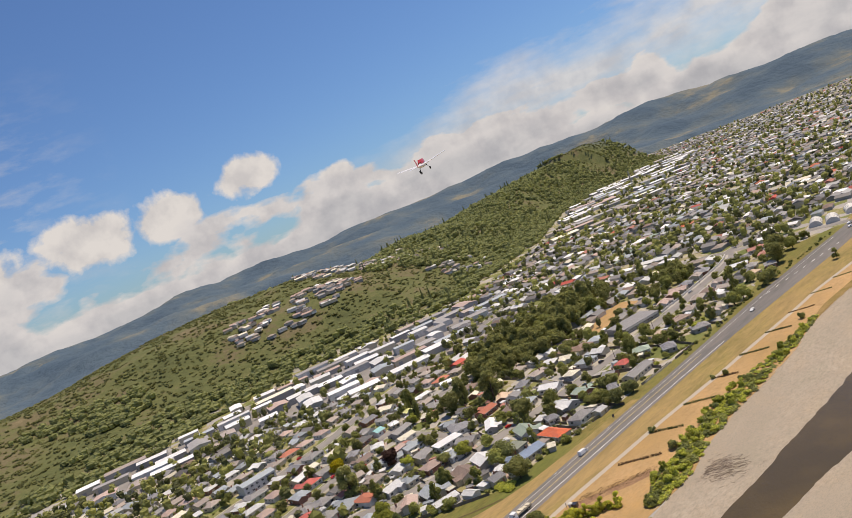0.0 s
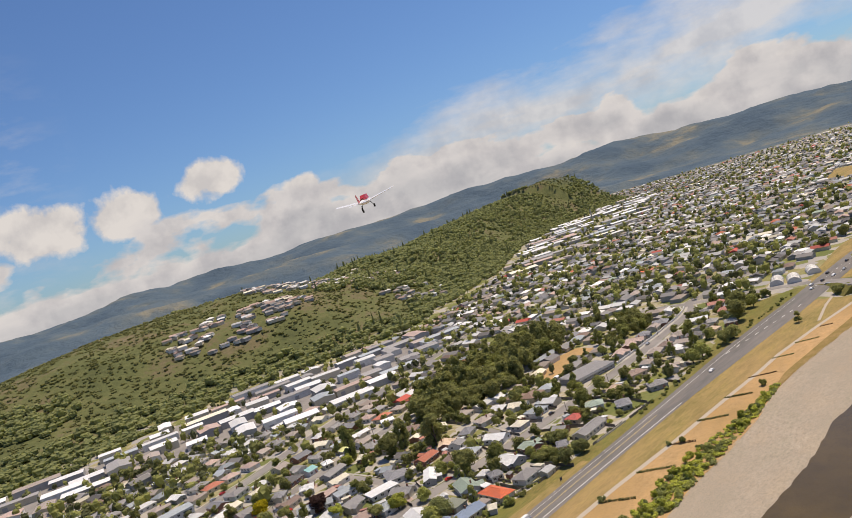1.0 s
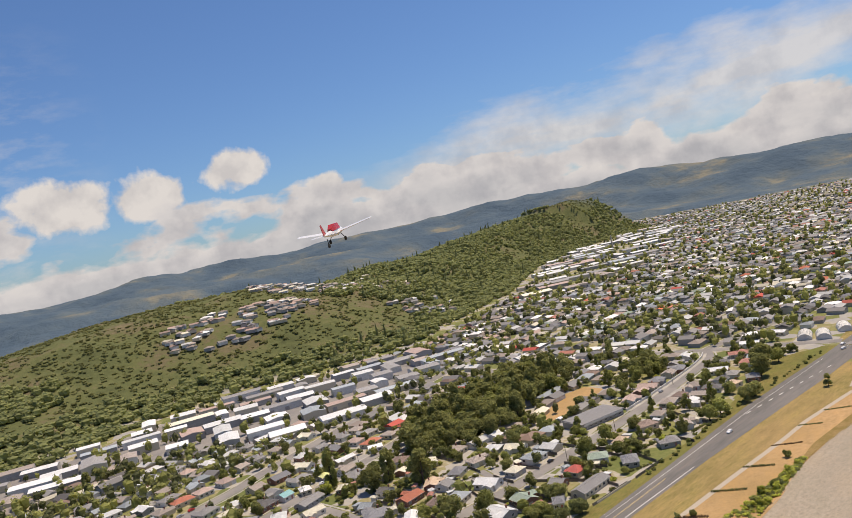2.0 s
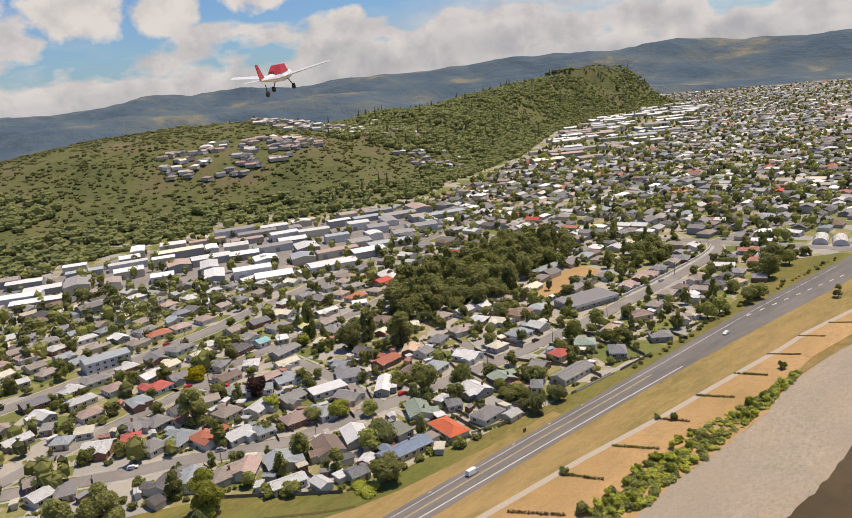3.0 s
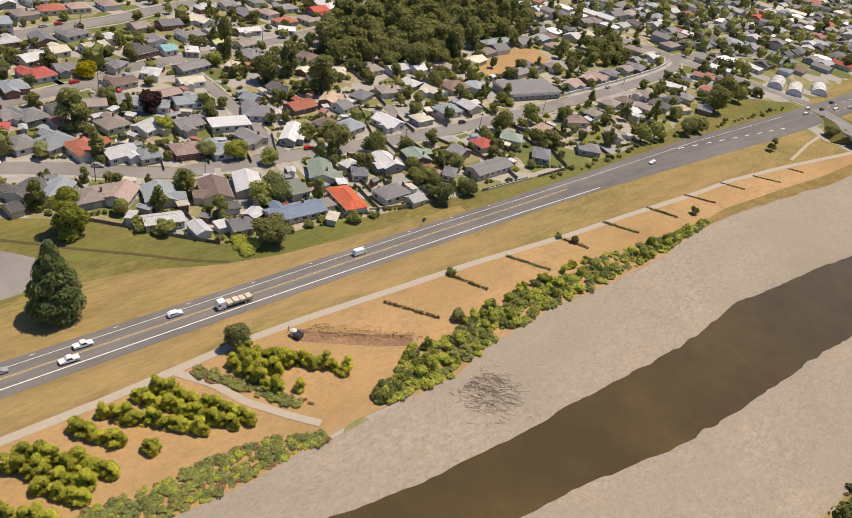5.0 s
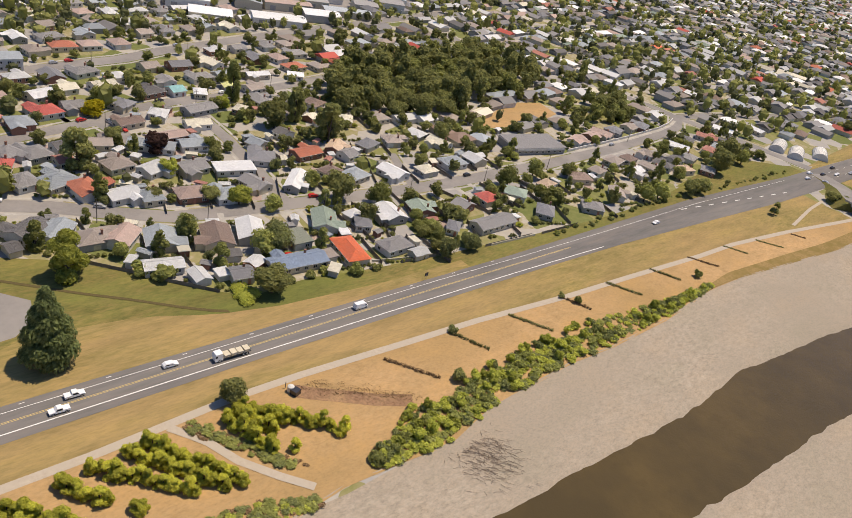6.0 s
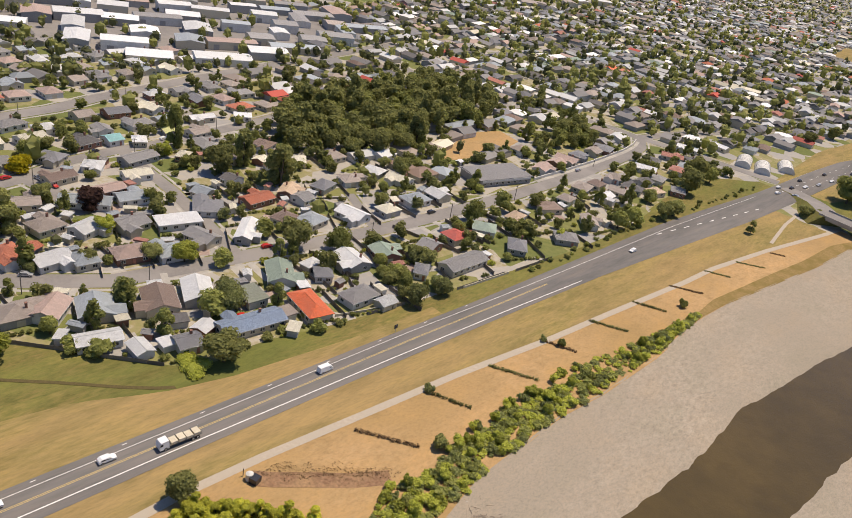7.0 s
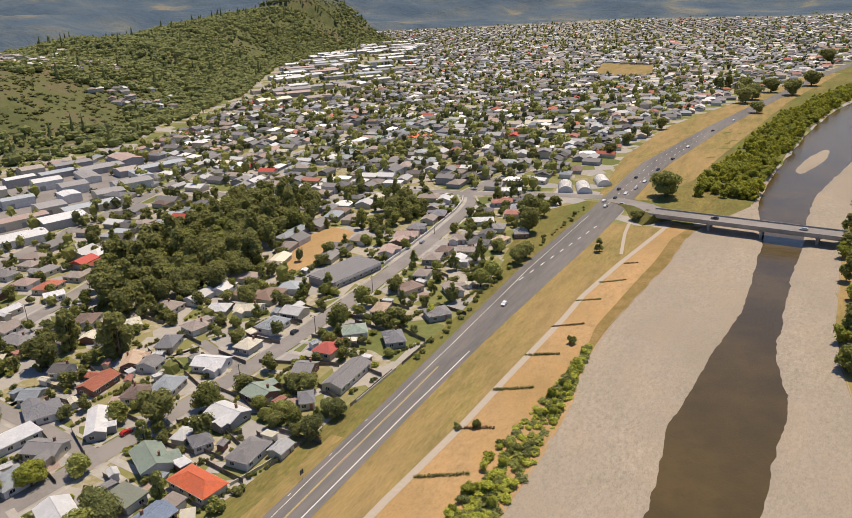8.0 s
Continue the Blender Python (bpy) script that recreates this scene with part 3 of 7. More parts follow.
band("grass_verge", HOUSE_EDGE, line_of(ROAD_L, 0.3), -400, 330, 6, 0.05, LAWN, "mown grass verge between houses and highway", "grass", 8, relief=0.05)
band("grass_verge", line_of(ROAD_R, -0.3), line_of(PATH_MID, -1.0), -700, 290, 6, 0.05, VERGE, "dry mown grass between highway and footpath", "grass", 5, relief=0.05)
band("footpath", line_of(PATH_MID, -1.3), line_of(PATH_MID, 1.3), -700, 301, 4, 0.09, PATHSEAL, "pale gravel walking path along the river", "path", 2)
band("dry_field", line_of(PATH_MID, 1.2), line_of(BAR_L, 0.8), -700, 301, 5, 0.04, DRY, "dry golden grass fields beside the path", "field", 8, relief=0.08)
band("grass_bank", lambda ys: along(BAR_L, ys) - along([(118, 0.6), (150, 4.5), (200, 6), (270, 7), (300, 3)], ys), line_of(BAR_L, 0.6), 118, 300, 5, 0.16, BANKGRASS, "darker golden rank grass bank above the shingle", "grass", 3, relief=0.12)
band("grass_verge", line_of(ROAD_R, 0.2), lambda ys: along(ROAD_R, ys) + along([(345, 12), (420, 30), (480, 28), (620, 26), (800, 15), (1100, 12)], ys), 345, 1100, 10, 0.05, VERGE,
     "dry grass between highway and river trees", "grass", 4, relief=0.05)
band("grass_verge", lambda ys: along(ROAD_L, ys) - along([(345, 4), (430, 14), (480, 22), (620, 34), (820, 20), (1100, 8)], ys), line_of(ROAD_L, -0.2), 345, 1100, 10, 0.05, VERGE,
     "dry grass bank beside the highway", "grass", 4, relief=0.05)
band("river_meadow", line_of(ROAD_R, -0.3), line_of(BAR_L, 0.8), 318, 1300, 10, 0.036, LAWN, "green grass flat between highway and river", "grass", 5, relief=0.02)
band("footpath", lambda ys: along([(238, 57), (273, 51), (306, 48), (320, 52)], ys) - 0.9, lambda ys: along([(238, 57), (273, 51), (306, 48), (320, 52)], ys) + 0.9, 238, 320, 6, 0.1, PATHSEAL,
     "pale side path climbing to the bridge", "path")


def strip(name, pts, width, z, mat, label, category, parent=None):
    """A road or path along a line of points."""
    verts, faces = [], []
    for i, (x, y) in enumerate(pts):
        a, b = pts[max(i - 1, 0)], pts[min(i + 1, len(pts) - 1)]
        d = Vector((b[0] - a[0], b[1] - a[1], 0)).normalized()
        nrm = Vector((-d.y, d.x, 0)) * width / 2
        verts += [(x + nrm.x, y + nrm.y, z), (x - nrm.x, y - nrm.y, z)]
    for i in range(len(pts) - 1):
        faces.append((2 * i, 2 * i + 1, 2 * i + 3, 2 * i + 2))
    ob = link(name, verts, faces, mat, parent)
    return tagged(ob, label, category, kind="structure") if parent is None else ob


def offset_line(pts, off):
    out = []
    for i, (x, y) in enumerate(pts):
        a, b = pts[max(i - 1, 0)], pts[min(i + 1, len(pts) - 1)]
        d = Vector((b[0] - a[0], b[1] - a[1], 0)).normalized()
        out.append((x - d.y * off, y + d.x * off))
    return out


strip("footpath", [(41, -92), (46, -88.5), (50, -86), (59, -82.5), (68, -76.5), (75, -71)], 2.4, 0.13, PATHSEAL, "pale track to the shingle bank", "path")
STREETS = [
    ([(-150, -210), (-112, -150), (-82, -98), (-76, -83), (-66, -67), (-55, -46), (-52, -21), (-50, -2), (-48, 18), (-45.5, 41), (-44, 60), (-43, 85), (-43, 109), (-43, 150), (-44.5, 182), (-46, 213), (-49, 245), (-53, 285), (-59, 307), (-70, 325)], 8.5),
    ([(-112, -150), (-128, -100), (-132, -84), (-138, -62), (-143, -43), (-154, -21), (-160, 6), (-161, 24), (-166, 50), (-172, 80), (-180, 110)], 8),
    ([(-142, -40), (-130, -37), (-118, -35), (-104, -33)], 8),
    ([(-190, -160), (-200, -100), (-209, -49), (-214, -30), (-220, 0), (-231, 27), (-243, 67), (-262, 130), (-285, 220), (-310, 320)], 10),
    ([(-70, 325), (-90, 324), (-109, 319), (-140, 294), (-167, 262), (-200, 255), (-250, 270)], 8),
    ([(-70, 325), (-66, 361), (-49, 431), (-30, 524), (-22, 620)], 9),
    ([(-70, 325), (-30, 336), (20, 345)], 9),
    ([(-50, -2), (-80, 2), (-112, 5), (-160, 6)], 6),
    ([(-43, 60), (-58, 66), (-78, 74)], 4.5),
]
for level, (pts, w) in enumerate(STREETS):
    st = strip("street", pts, w, 0.066 + 0.004 * level, STREET, "grey sealed residential street", "street")
    for sgn in (-1, 1):
        strip("kerb_path", offset_line(pts, sgn * (w / 2 + 1.5)), 1.3, 0.03 + 0.003 * level, CONCRETE, "", "", st)
WALL_LINE = [(-51.3, 180), (-52.3, 205), (-54.3, 240), (-58.6, 284), (-62.5, 303), (-67, 315)]
strip("footpath", offset_line(WALL_LINE, -1.5), 2.2, 0.12, CONCRETE, "pale concrete footpath beside the street", "path")
low_wall = Geo()
for (ax, ay), (bx, by) in zip(offset_line(WALL_LINE, 0.25), offset_line(WALL_LINE, 0.25)[1:]):
    d = Vector((bx - ax, by - ay, 0)).normalized() * 0.22
    low_wall.add([(ax + d.y * s, ay - d.x * s, z) for z in (0, 1.5) for s in (-1, 1)] + [(bx + d.y * s, by - d.x * s, z) for z in (0, 1.5) for s in (-1, 1)],
                 [(0, 4, 6, 2), (5, 1, 3, 7), (2, 6, 7, 3), (0, 2, 3, 1), (4, 5, 7, 6)])
tagged(low_wall.link("retaining_wall", WALLS["white"]), "long pale concrete wall beside the street", "wall", kind="structure")


def build_river():
    ys = np.arange(-700, 1500, 2.6)
    cols = 64
    l, r, cl, cr = (along(t, ys) for t in (BAR_L, BAR_R, CHAN_L, CHAN_R))
    u = np.linspace(0, 1, cols + 1)
    x = l[:, None] + (r - l)[:, None] * u[None]
    y = np.repeat(ys[:, None], cols + 1, 1)
    edge = np.minimum(x - l[:, None], r[:, None] - x)
    mid, half = (cl + cr) / 2, (cr - cl) / 2
    depth = half[:, None] - np.abs(x - mid[:, None]) + 2.2 * fbm(x / 6, y / 5.5, 25, 4)
    z = 0.12 - 0.75 * smooth01(edge / 5) + 0.35 * fbm(x / 26, y / 60, 21) + 0.22 * fbm(x / 5, y / 9, 22) - 1.5 * smooth01((depth + 4.5) / 9)
    k = (np.arange(len(ys) - 1)[:, None] * (cols + 1) + np.arange(cols)[None]).ravel()
    faces = np.stack([k, k + 1, k + cols + 2, k + cols + 1], 1)
    bar = link("shingle_bank", np.stack([x.ravel(), y.ravel(), z.ravel()], 1).tolist(), faces.tolist(), SHINGLE, smooth=True)
    tagged(bar, "pale grey river shingle banks", "shingle", kind="structure")
    band("river", lambda v: along(CHAN_L, v) - 9, lambda v: along(CHAN_R, v) + 9, -700, 1500, 12, -1.42, WATER, "shallow brown river water", "river", 3)
    isl = Geo()
    ring = [(math.cos(a), math.sin(a)) for a in np.linspace(0, 2 * math.pi, 40, endpoint=False)]
    vs = [(143 + 7 * c + 0.20 * 48 * s + float(fbm(c * 3, s * 3, 9)) * 5, 500 + 48 * s, -1.6) for c, s in ring]
    vs += [(143 + 5 * c + 0.20 * 42 * s, 500 + 42 * s, -1.1) for c, s in ring] + [(143, 500, -1.0)]
    n = len(ring)
    isl.add(vs, [(i, (i + 1) % n, n + (i + 1) % n, n + i) for i in range(n)] + [(n + i, n + (i + 1) % n, 2 * n) for i in range(n)])
    tagged(isl.link("shingle_island", SHINGLE, smooth=True), "pale shingle island in the river", "shingle", kind="structure")


build_river()
band("grass_verge", line_of(BAR_R, -0.6), line_of(BAR_R, 13), -500, 420, 6, 0.05, VERGE, "rough dry grass on the far river bank", "grass", 3, relief=0.1)
band("dry_field", line_of(BAR_R, 12.5), line_of(BAR_R, 120), -500, 420, 12, 0.04, DRY, "dry golden field on the far river bank", "field", 4)

# ---- plants ----


def leaf_shell(rng, lobes, count, size, flat=1.0, loose=0.42):
    """Many small leaf clumps over a set of lobes (centre, radii): returns vertices and faces."""
    lob = np.array(lobes, float)
    weight = lob[:, 3] * lob[:, 4]
    c = lob[rng.choice(len(lob), count, p=weight / weight.sum())]
    d = rng.normal(size=(count, 3))
    d /= np.linalg.norm(d, axis=1)[:, None]
    d[:, 2] = np.where(d[:, 2] < -0.55, -d[:, 2], d[:, 2])
    rad = rng.uniform(0.88, 1.07, count)[:, None]
    p = c[:, :3] + d * rad * np.stack([c[:, 3], c[:, 3], c[:, 4]], 1)
    nrm = d + rng.normal(size=(count, 3)) * loose
    nrm /= np.linalg.norm(nrm, axis=1)[:, None] + 1e-6
    a = np.stack([nrm[:, 1] * 0.93 - nrm[:, 2] * 0.2, nrm[:, 2] * 0.3 - nrm[:, 0] * 0.93, nrm[:, 0] * 0.2 - nrm[:, 1] * 0.3], 1)
    a /= np.linalg.norm(a, axis=1)[:, None] + 1e-6
    b = np.stack([nrm[:, 1] * a[:, 2] - nrm[:, 2] * a[:, 1], nrm[:, 2] * a[:, 0] - nrm[:, 0] * a[:, 2], nrm[:, 0] * a[:, 1] - nrm[:, 1] * a[:, 0]], 1)
    s = (size * rng.uniform(0.6, 1.35, count))[:, None]
    v = np.stack([p + a * s, p + b * s * flat + nrm * s * 0.25, p - a * s * 0.9, p - b * s * flat * 0.8 + nrm * s * 0.2], 1).reshape(-1, 3)
    return v.tolist(), (np.arange(count)[:, None] * 4 + np.arange(4)[None]).tolist()


def blob_grid(rows, cols):
    t = np.repeat(np.pi * np.arange(rows + 1) / rows, cols)
    a = np.tile(2 * np.pi * np.arange(cols) / cols, rows + 1) + np.repeat(np.arange(rows + 1) * 0.4, cols)
    return (np.stack([np.sin(t) * np.cos(a), np.sin(t) * np.sin(a), np.cos(t)], 1),
            [(j * cols + i, (j + 1) * cols + i, (j + 1) * cols + (i + 1) % cols, j * cols + (i + 1) % cols) for j in range(rows) for i in range(cols)])


FULL_BLOB, SMALL_BLOB = blob_grid(4, 7), blob_grid(3, 5)


def core_blob(geo, cx, cy, cz, rx, rz, rng, mat=0, grid=FULL_BLOB):
    """A rough inner mass that keeps the crown from being seen straight through."""
    way, faces = grid
    v = way * rng.uniform(0.78, 1.06, len(way))[:, None] * np.array([rx, rx, rz]) + np.array([cx, cy, cz])
    geo.add(v.tolist(), faces, mat)


def tree_lobes(shape, rng):
    """Lobes for a tree one metre wide and one metre high."""
    out = []
    if shape == "round":
        for k in range(9):
            a, r = rng.uniform(0, 6.28), rng.uniform(0.1, 0.3)
            out.append((math.cos(a) * r, math.sin(a) * r, rng.uniform(0.2, 0.78), rng.uniform(0.17, 0.26), rng.uniform(0.14, 0.21)))
        out.append((0, 0, 0.48, 0.33, 0.36))
    elif shape == "cone":
        for k in range(22):
            h = (k + 0.5) / 22
            r = 0.42 * (1 - h**1.7) * min(1.0, 0.72 + 2.2 * h)
            a = k * 2.4
            out.append((math.cos(a) * r * 0.55, math.sin(a) * r * 0.55, 0.08 + 0.86 * h, 0.08 + r * 0.55, 0.10))
    elif shape == "egg":
        for k in range(12):
            h = rng.uniform(0.07, 0.85)
            r = 0.27 * math.sin(math.pi * min(h + 0.12, 0.97))
            a = rng.uniform(0, 6.28)
            out.append((math.cos(a) * r, math.sin(a) * r, h, rng.uniform(0.14, 0.22), rng.uniform(0.12, 0.16)))
    else:
        for k in range(7):
            a, r = rng.uniform(0, 6.28), rng.uniform(0.05, 0.33)
            out.append((math.cos(a) * r, math.sin(a) * r, rng.uniform(0.25, 0.62), rng.uniform(0.17, 0.26), rng.uniform(0.2, 0.32)))
    return out


def plant(name, shape, wide, tall, leaf, count, size, seed, label, category="tree", trunk=True, flat=1.0):
    """One tree or shrub: a tapered trunk with limbs, an inner mass and a crown of leaf clumps."""
    rng = np.random.default_rng(seed)
    ob = root(name, 0, 0, 0, 0, label, category)
    lobes = [(x * wide, y * wide, z * tall, rx * wide, rz * tall) for x, y, z, rx, rz in tree_lobes(shape, rng)]
    if trunk:
        g = Geo()
        top = tall * (0.55 if shape != "cone" else 0.8)
        g.tube((0, 0, -0.3), (0.04 * wide, 0.02 * wide, top), 0.025 * wide + 0.1, 0.012 * wide + 0.03)
        for cx, cy, cz, rx, rz in lobes[: 5 if shape != "cone" else 0]:
            g.tube((0.02 * wide, 0, top * 0.45), (cx, cy, cz), 0.014 * wide + 0.04, 0.02)
        g.link("trunk", BARK, ob)
    g = Geo()
    for cx, cy, cz, rx, rz in lobes:
        core_blob(g, cx, cy, cz, rx * 0.93, rz * 0.93, rng)
    g.add(*leaf_shell(rng, lobes, count, size, flat))
    g.link("crown" if category == "tree" else "foliage", leaf, ob)
    return ob


def away(ob):
    ob.matrix_basis = pose(0, -1450, -60)
    return ob


def plant_at(src, x, y, scale=1.0, turn=None, tall=1.0, group="", label=""):
    z = float(terrain(np.array([x]), np.array([y]))[0])
    c = copy_thing(src, pose(x, y, z - 0.05, 0, 0, turn if turn is not None else (x * 37 + y * 61) % 360))
    c.matrix_basis = c.matrix_basis @ Matrix.Diagonal((scale, scale, scale * tall, 1))
    return tagged(c, label, "", group)


def low_form(key):
    """A lighter build of a kit plant for the joined masses."""
    if key not in FORM:
        shape, wide, tall, leaf, count, size, seed = SPEC[key]
        r = np.random.default_rng(seed + 500)
        g = Geo()
        lobes = [(x * wide, y * wide, z * tall, rx * wide, rz * tall) for x, y, z, rx, rz in tree_lobes(shape, r)]
        for cx, cy, cz, rx, rz in lobes:
            core_blob(g, cx, cy, cz, rx * 0.9, rz * 0.9, r, 0, SMALL_BLOB)
        g.add(*leaf_shell(r, lobes, int(count * 0.62), size * 0.95))
        FORM[key] = (np.array(g.v), np.array(g.f), leaf)
    return FORM[key]


def bulk(name, items, label, category):
    """Many plants that nobody could count, joined into one object."""
    verts, faces, index, mats, n = [], [], [], [], 0
    for key, x, y, s, tall in items:
        z = float(terrain(np.array([x]), np.array([y]))[0])
        co, fa, leaf = low_form(key)
        a = (x * 3.7 + y * 6.1) % 6.28
        c, q = math.cos(a) * s, math.sin(a) * s
        verts.append(np.stack([x + co[:, 0] * c - co[:, 1] * q, y + co[:, 0] * q + co[:, 1] * c, z - 0.05 + co[:, 2] * s * tall], 1))
        faces.append(fa + n)
        n += len(co)
        if leaf not in mats:
            mats.append(leaf)
        index += [mats.index(leaf)] * len(fa)
    ob = link(name, np.concatenate(verts).tolist(), np.concatenate(faces).tolist(), mats, index=index)
    return tagged(ob, label, category, kind="stuff")


FORM, SPEC, KIT = {}, {}, {}
made_from = [
    ("round_a", "round", 9, 9, LEAF, 520, 0.55, 1, "leafy green garden tree with a rounded crown"),
    ("round_b", "round", 10, 10, LEAF_DARK, 560, 0.6, 2, "dark green broadleaf tree with a dense crown"),
    ("round_c", "round", 9, 8, LEAF_GREY, 520, 0.5, 3, "grey-green olive-like tree with feathery crown"),
    ("round_d", "round", 8, 7.5, LEAF_LIME, 480, 0.5, 4, "bright lime-green garden tree"),
    ("egg_a", "egg", 8, 14, LEAF_DARK, 620, 0.6, 5, "tall dark evergreen tree with an upright crown"),
    ("egg_b", "egg", 7, 11, LEAF, 560, 0.55, 6, "tall green tree with an upright crown"),
    ("cone_a", "cone", 9, 16, LEAF_DARK, 700, 0.55, 7, "dark conifer with a pointed crown"),
    ("willow_a", "egg", 4.2, 6.2, LEAF_WILLOW, 520, 0.3, 8, "young yellow-green willow in a planted row"),
    ("willow_b", "egg", 5.0, 5.6, LEAF_WILLOW, 520, 0.32, 9, "young yellow-green willow with a bushy crown"),
]
for key, shape, wide, tall, leaf, count, size, seed, label in made_from:
    SPEC[key] = (shape, wide, tall, leaf, count, size, seed)
    KIT[key] = away(plant("tree", shape, wide, tall, leaf, int(count * 1.9), size * 0.66, seed, label))
for key, wide, tall, leaf, count, size, seed, label in [
        ("shrub_a", 5, 3.2, LEAF, 260, 0.42, 21, "dense green leafy shrub"), ("shrub_b", 4.6, 2.6, LEAF_GREY, 240, 0.4, 22, "loose grey-green leafy shrub"),
        ("shrub_c", 4.4, 2.8, LEAF_DARK, 240, 0.4, 23, "dark green clipped shrub"), ("shrub_d", 4.0, 2.4, LEAF_LIME, 220, 0.38, 24, "bright lime-green garden shrub"),
        ("shrub_e", 4.2, 1.6, LEAF_BROWN, 220, 0.36, 25, "low brown dry scrub growth")]:
    SPEC[key] = ("low", wide, tall, leaf, count, size, seed)
    KIT[key] = away(plant("shrub", "low", wide, tall, leaf, count, size, seed, label, "shrub", False))

# single trees that stand out
special = plant("conifer_tree", "cone", 14.6, 24, LEAF_FIR, 11000, 0.25, 31, "huge dark green conifer with feathery upright boughs on the grass", flat=2.6)
special.matrix_basis = pose(5, -108, -0.1)
special = plant("tree", "egg", 15.5, 16.5, LEAF_LIME, 4200, 0.4, 32, "large bright green broadleaf tree at the grass edge")
special.matrix_basis = pose(-32, -91, -0.1)
special = plant("tree", "egg", 17, 20, LEAF_DARK, 5000, 0.45, 33, "large dark evergreen tree beside the car park")
special.matrix_basis = pose(-46, -120, -0.1)
special = plant("tree", "egg", 16, 18, LEAF_DARK, 4500, 0.45, 34, "broad dark evergreen tree beside the car park")
special.matrix_basis = pose(-53, -133, -0.1)
special = plant("tree", "egg", 14, 15, LEAF_DARK, 3200, 0.42, 35, "dark evergreen tree on the highway verge")
special.matrix_basis = pose(1, -151, -0.1)
special = plant("tree", "round", 13, 9.5, LEAF_PURPLE, 800, 0.55, 36, "rounded dark purple-leaved tree in a garden")
special.matrix_basis = pose(-108, -30, -0.1)
special = plant("tree", "round", 12, 8.5, LEAF_YELLOW, 800, 0.5, 37, "bright yellow-leaved tree beside the street")
special.matrix_basis = pose(-150, -40, -0.1)
special = plant("tree", "egg", 17, 21, LEAF_DARK, 1500, 0.7, 38, "tall dark dense conifer among the houses")
special.matrix_basis = pose(-98, 50, -0.1)
special = plant("tree", "round", 14, 10, LEAF_GREY, 2200, 0.34, 39, "grey-green feathery tree behind the blue-roofed house")
special.matrix_basis = pose(-22, -22, -0.1)
special = plant("tree", "round", 9, 8.5, LEAF_DARK, 1600, 0.32, 40, "single dark bush-like tree beside the footpath")
special.matrix_basis = pose(40, -74, -0.1)
special = plant("tree", "egg", 5.5, 8, LEAF_DARK, 420, 0.42, 41, "small dark tree alone on the dry verge")
special.matrix_basis = pose(45.5, 238, -0.1)
special = plant("tree", "round", 24, 19, LEAF, 1700, 0.75, 42, "large green tree at the bridge junction")
special.matrix_basis = pose(58, 356, -0.1)
special = plant("shrub", "low", 12, 2.6, LEAF_LIME, 1300, 0.3, 43, "yellow-green spreading shrub at the grass edge", "shrub", False)
special.matrix_basis = pose(-1, -48, -0.1)
special = plant("shrub", "low", 6, 4.2, LEAF_DARK, 400, 0.4, 44, "dark green bush at the field edge", "shrub", False)
special.matrix_basis = pose(62, -12, -0.1)

for key, x, y, s, t in [
        ("round_a", -23, -30, 1.2, 1.0), ("round_b", 0.5, -39, 1.35, 0.8), ("round_b", -46, 20, 1.5, 0.95), ("round_a", -37, 35, 1.35, 1.0),
        ("round_d", -56, -20, 1.3, 0.8), ("round_a", -48, -10, 1.0, 0.9), ("round_b", -62, -29, 0.9, 0.8), ("round_c", -72, -65, 0.7, 0.8),
        ("round_b", -69, -48, 0.7, 0.9), ("egg_a", -101, -64, 1.6, 0.9), ("round_d", -87, -34, 1.0, 1.0), ("round_b", -119, 33, 1.4, 1.1),
        ("egg_a", -123, 47, 1.3, 1.15), ("egg_b", -155, 30, 1.5, 1.3), ("round_d", -146, 20, 1.0, 1.0), ("round_a", -61, 16, 1.0, 1.0),
        ("round_b", -83, 111, 1.1, 1.1), ("round_c", 7, 33.5, 1.1, 1.1), ("round_c", 7, 47.5, 0.95, 1.0), ("round_a", -31, 108, 1.3, 1.1),
        ("round_a", -34, 130, 1.2, 1.1), ("round_d", 0, 132, 0.8, 0.9), ("round_a", 6.5, 171, 1.2, 1.0), ("round_a", 7.5, 182, 1.25, 1.0),
        ("round_b", 12, 206, 1.0, 1.0), ("round_b", 12.5, 216, 1.0, 1.0), ("round_b", 0, 257, 1.6, 1.1), ("round_b", -6, 275, 1.6, 1.2),
        ("round_a", -2, 290, 1.3, 1.0), ("round_c", -43.5, -48, 1.0, 1.1), ("round_b", 52, 300, 1.0, 0.7), ("round_a", 57, 306, 1.0, 0.7),
        ("round_a", -20, 41, 0.8, 0.9), ("round_a", -14, 37, 0.8, 0.7), ("round_b", -12, 58, 0.9, 0.9), ("shrub_c", -6, -4, 1.0, 1.0),
        ("shrub_a", 2.5, -6, 1.3, 1.0), ("shrub_c", 3, 3, 1.0, 0.9), ("shrub_c", -2.5, -30, 1.0, 1.0), ("shrub_c", -2.5, -22, 1.0, 0.9),
        ("shrub_a", -3, -16, 0.9, 0.9), ("shrub_a", -20, -66, 1.8, 0.9), ("shrub_a", -25, -71, 1.6, 0.9), ("round_a", -88, 126, 1.0, 0.9)]:
    plant_at(KIT[key], x, y, s, None, t)
for x, y in ((-367, -38), (-361, -30), (-347, -12)):
    plant_at(KIT["egg_a"], x, y, 1.0, None, 1.0, "trees by the works")

rng = np.random.default_rng(5)


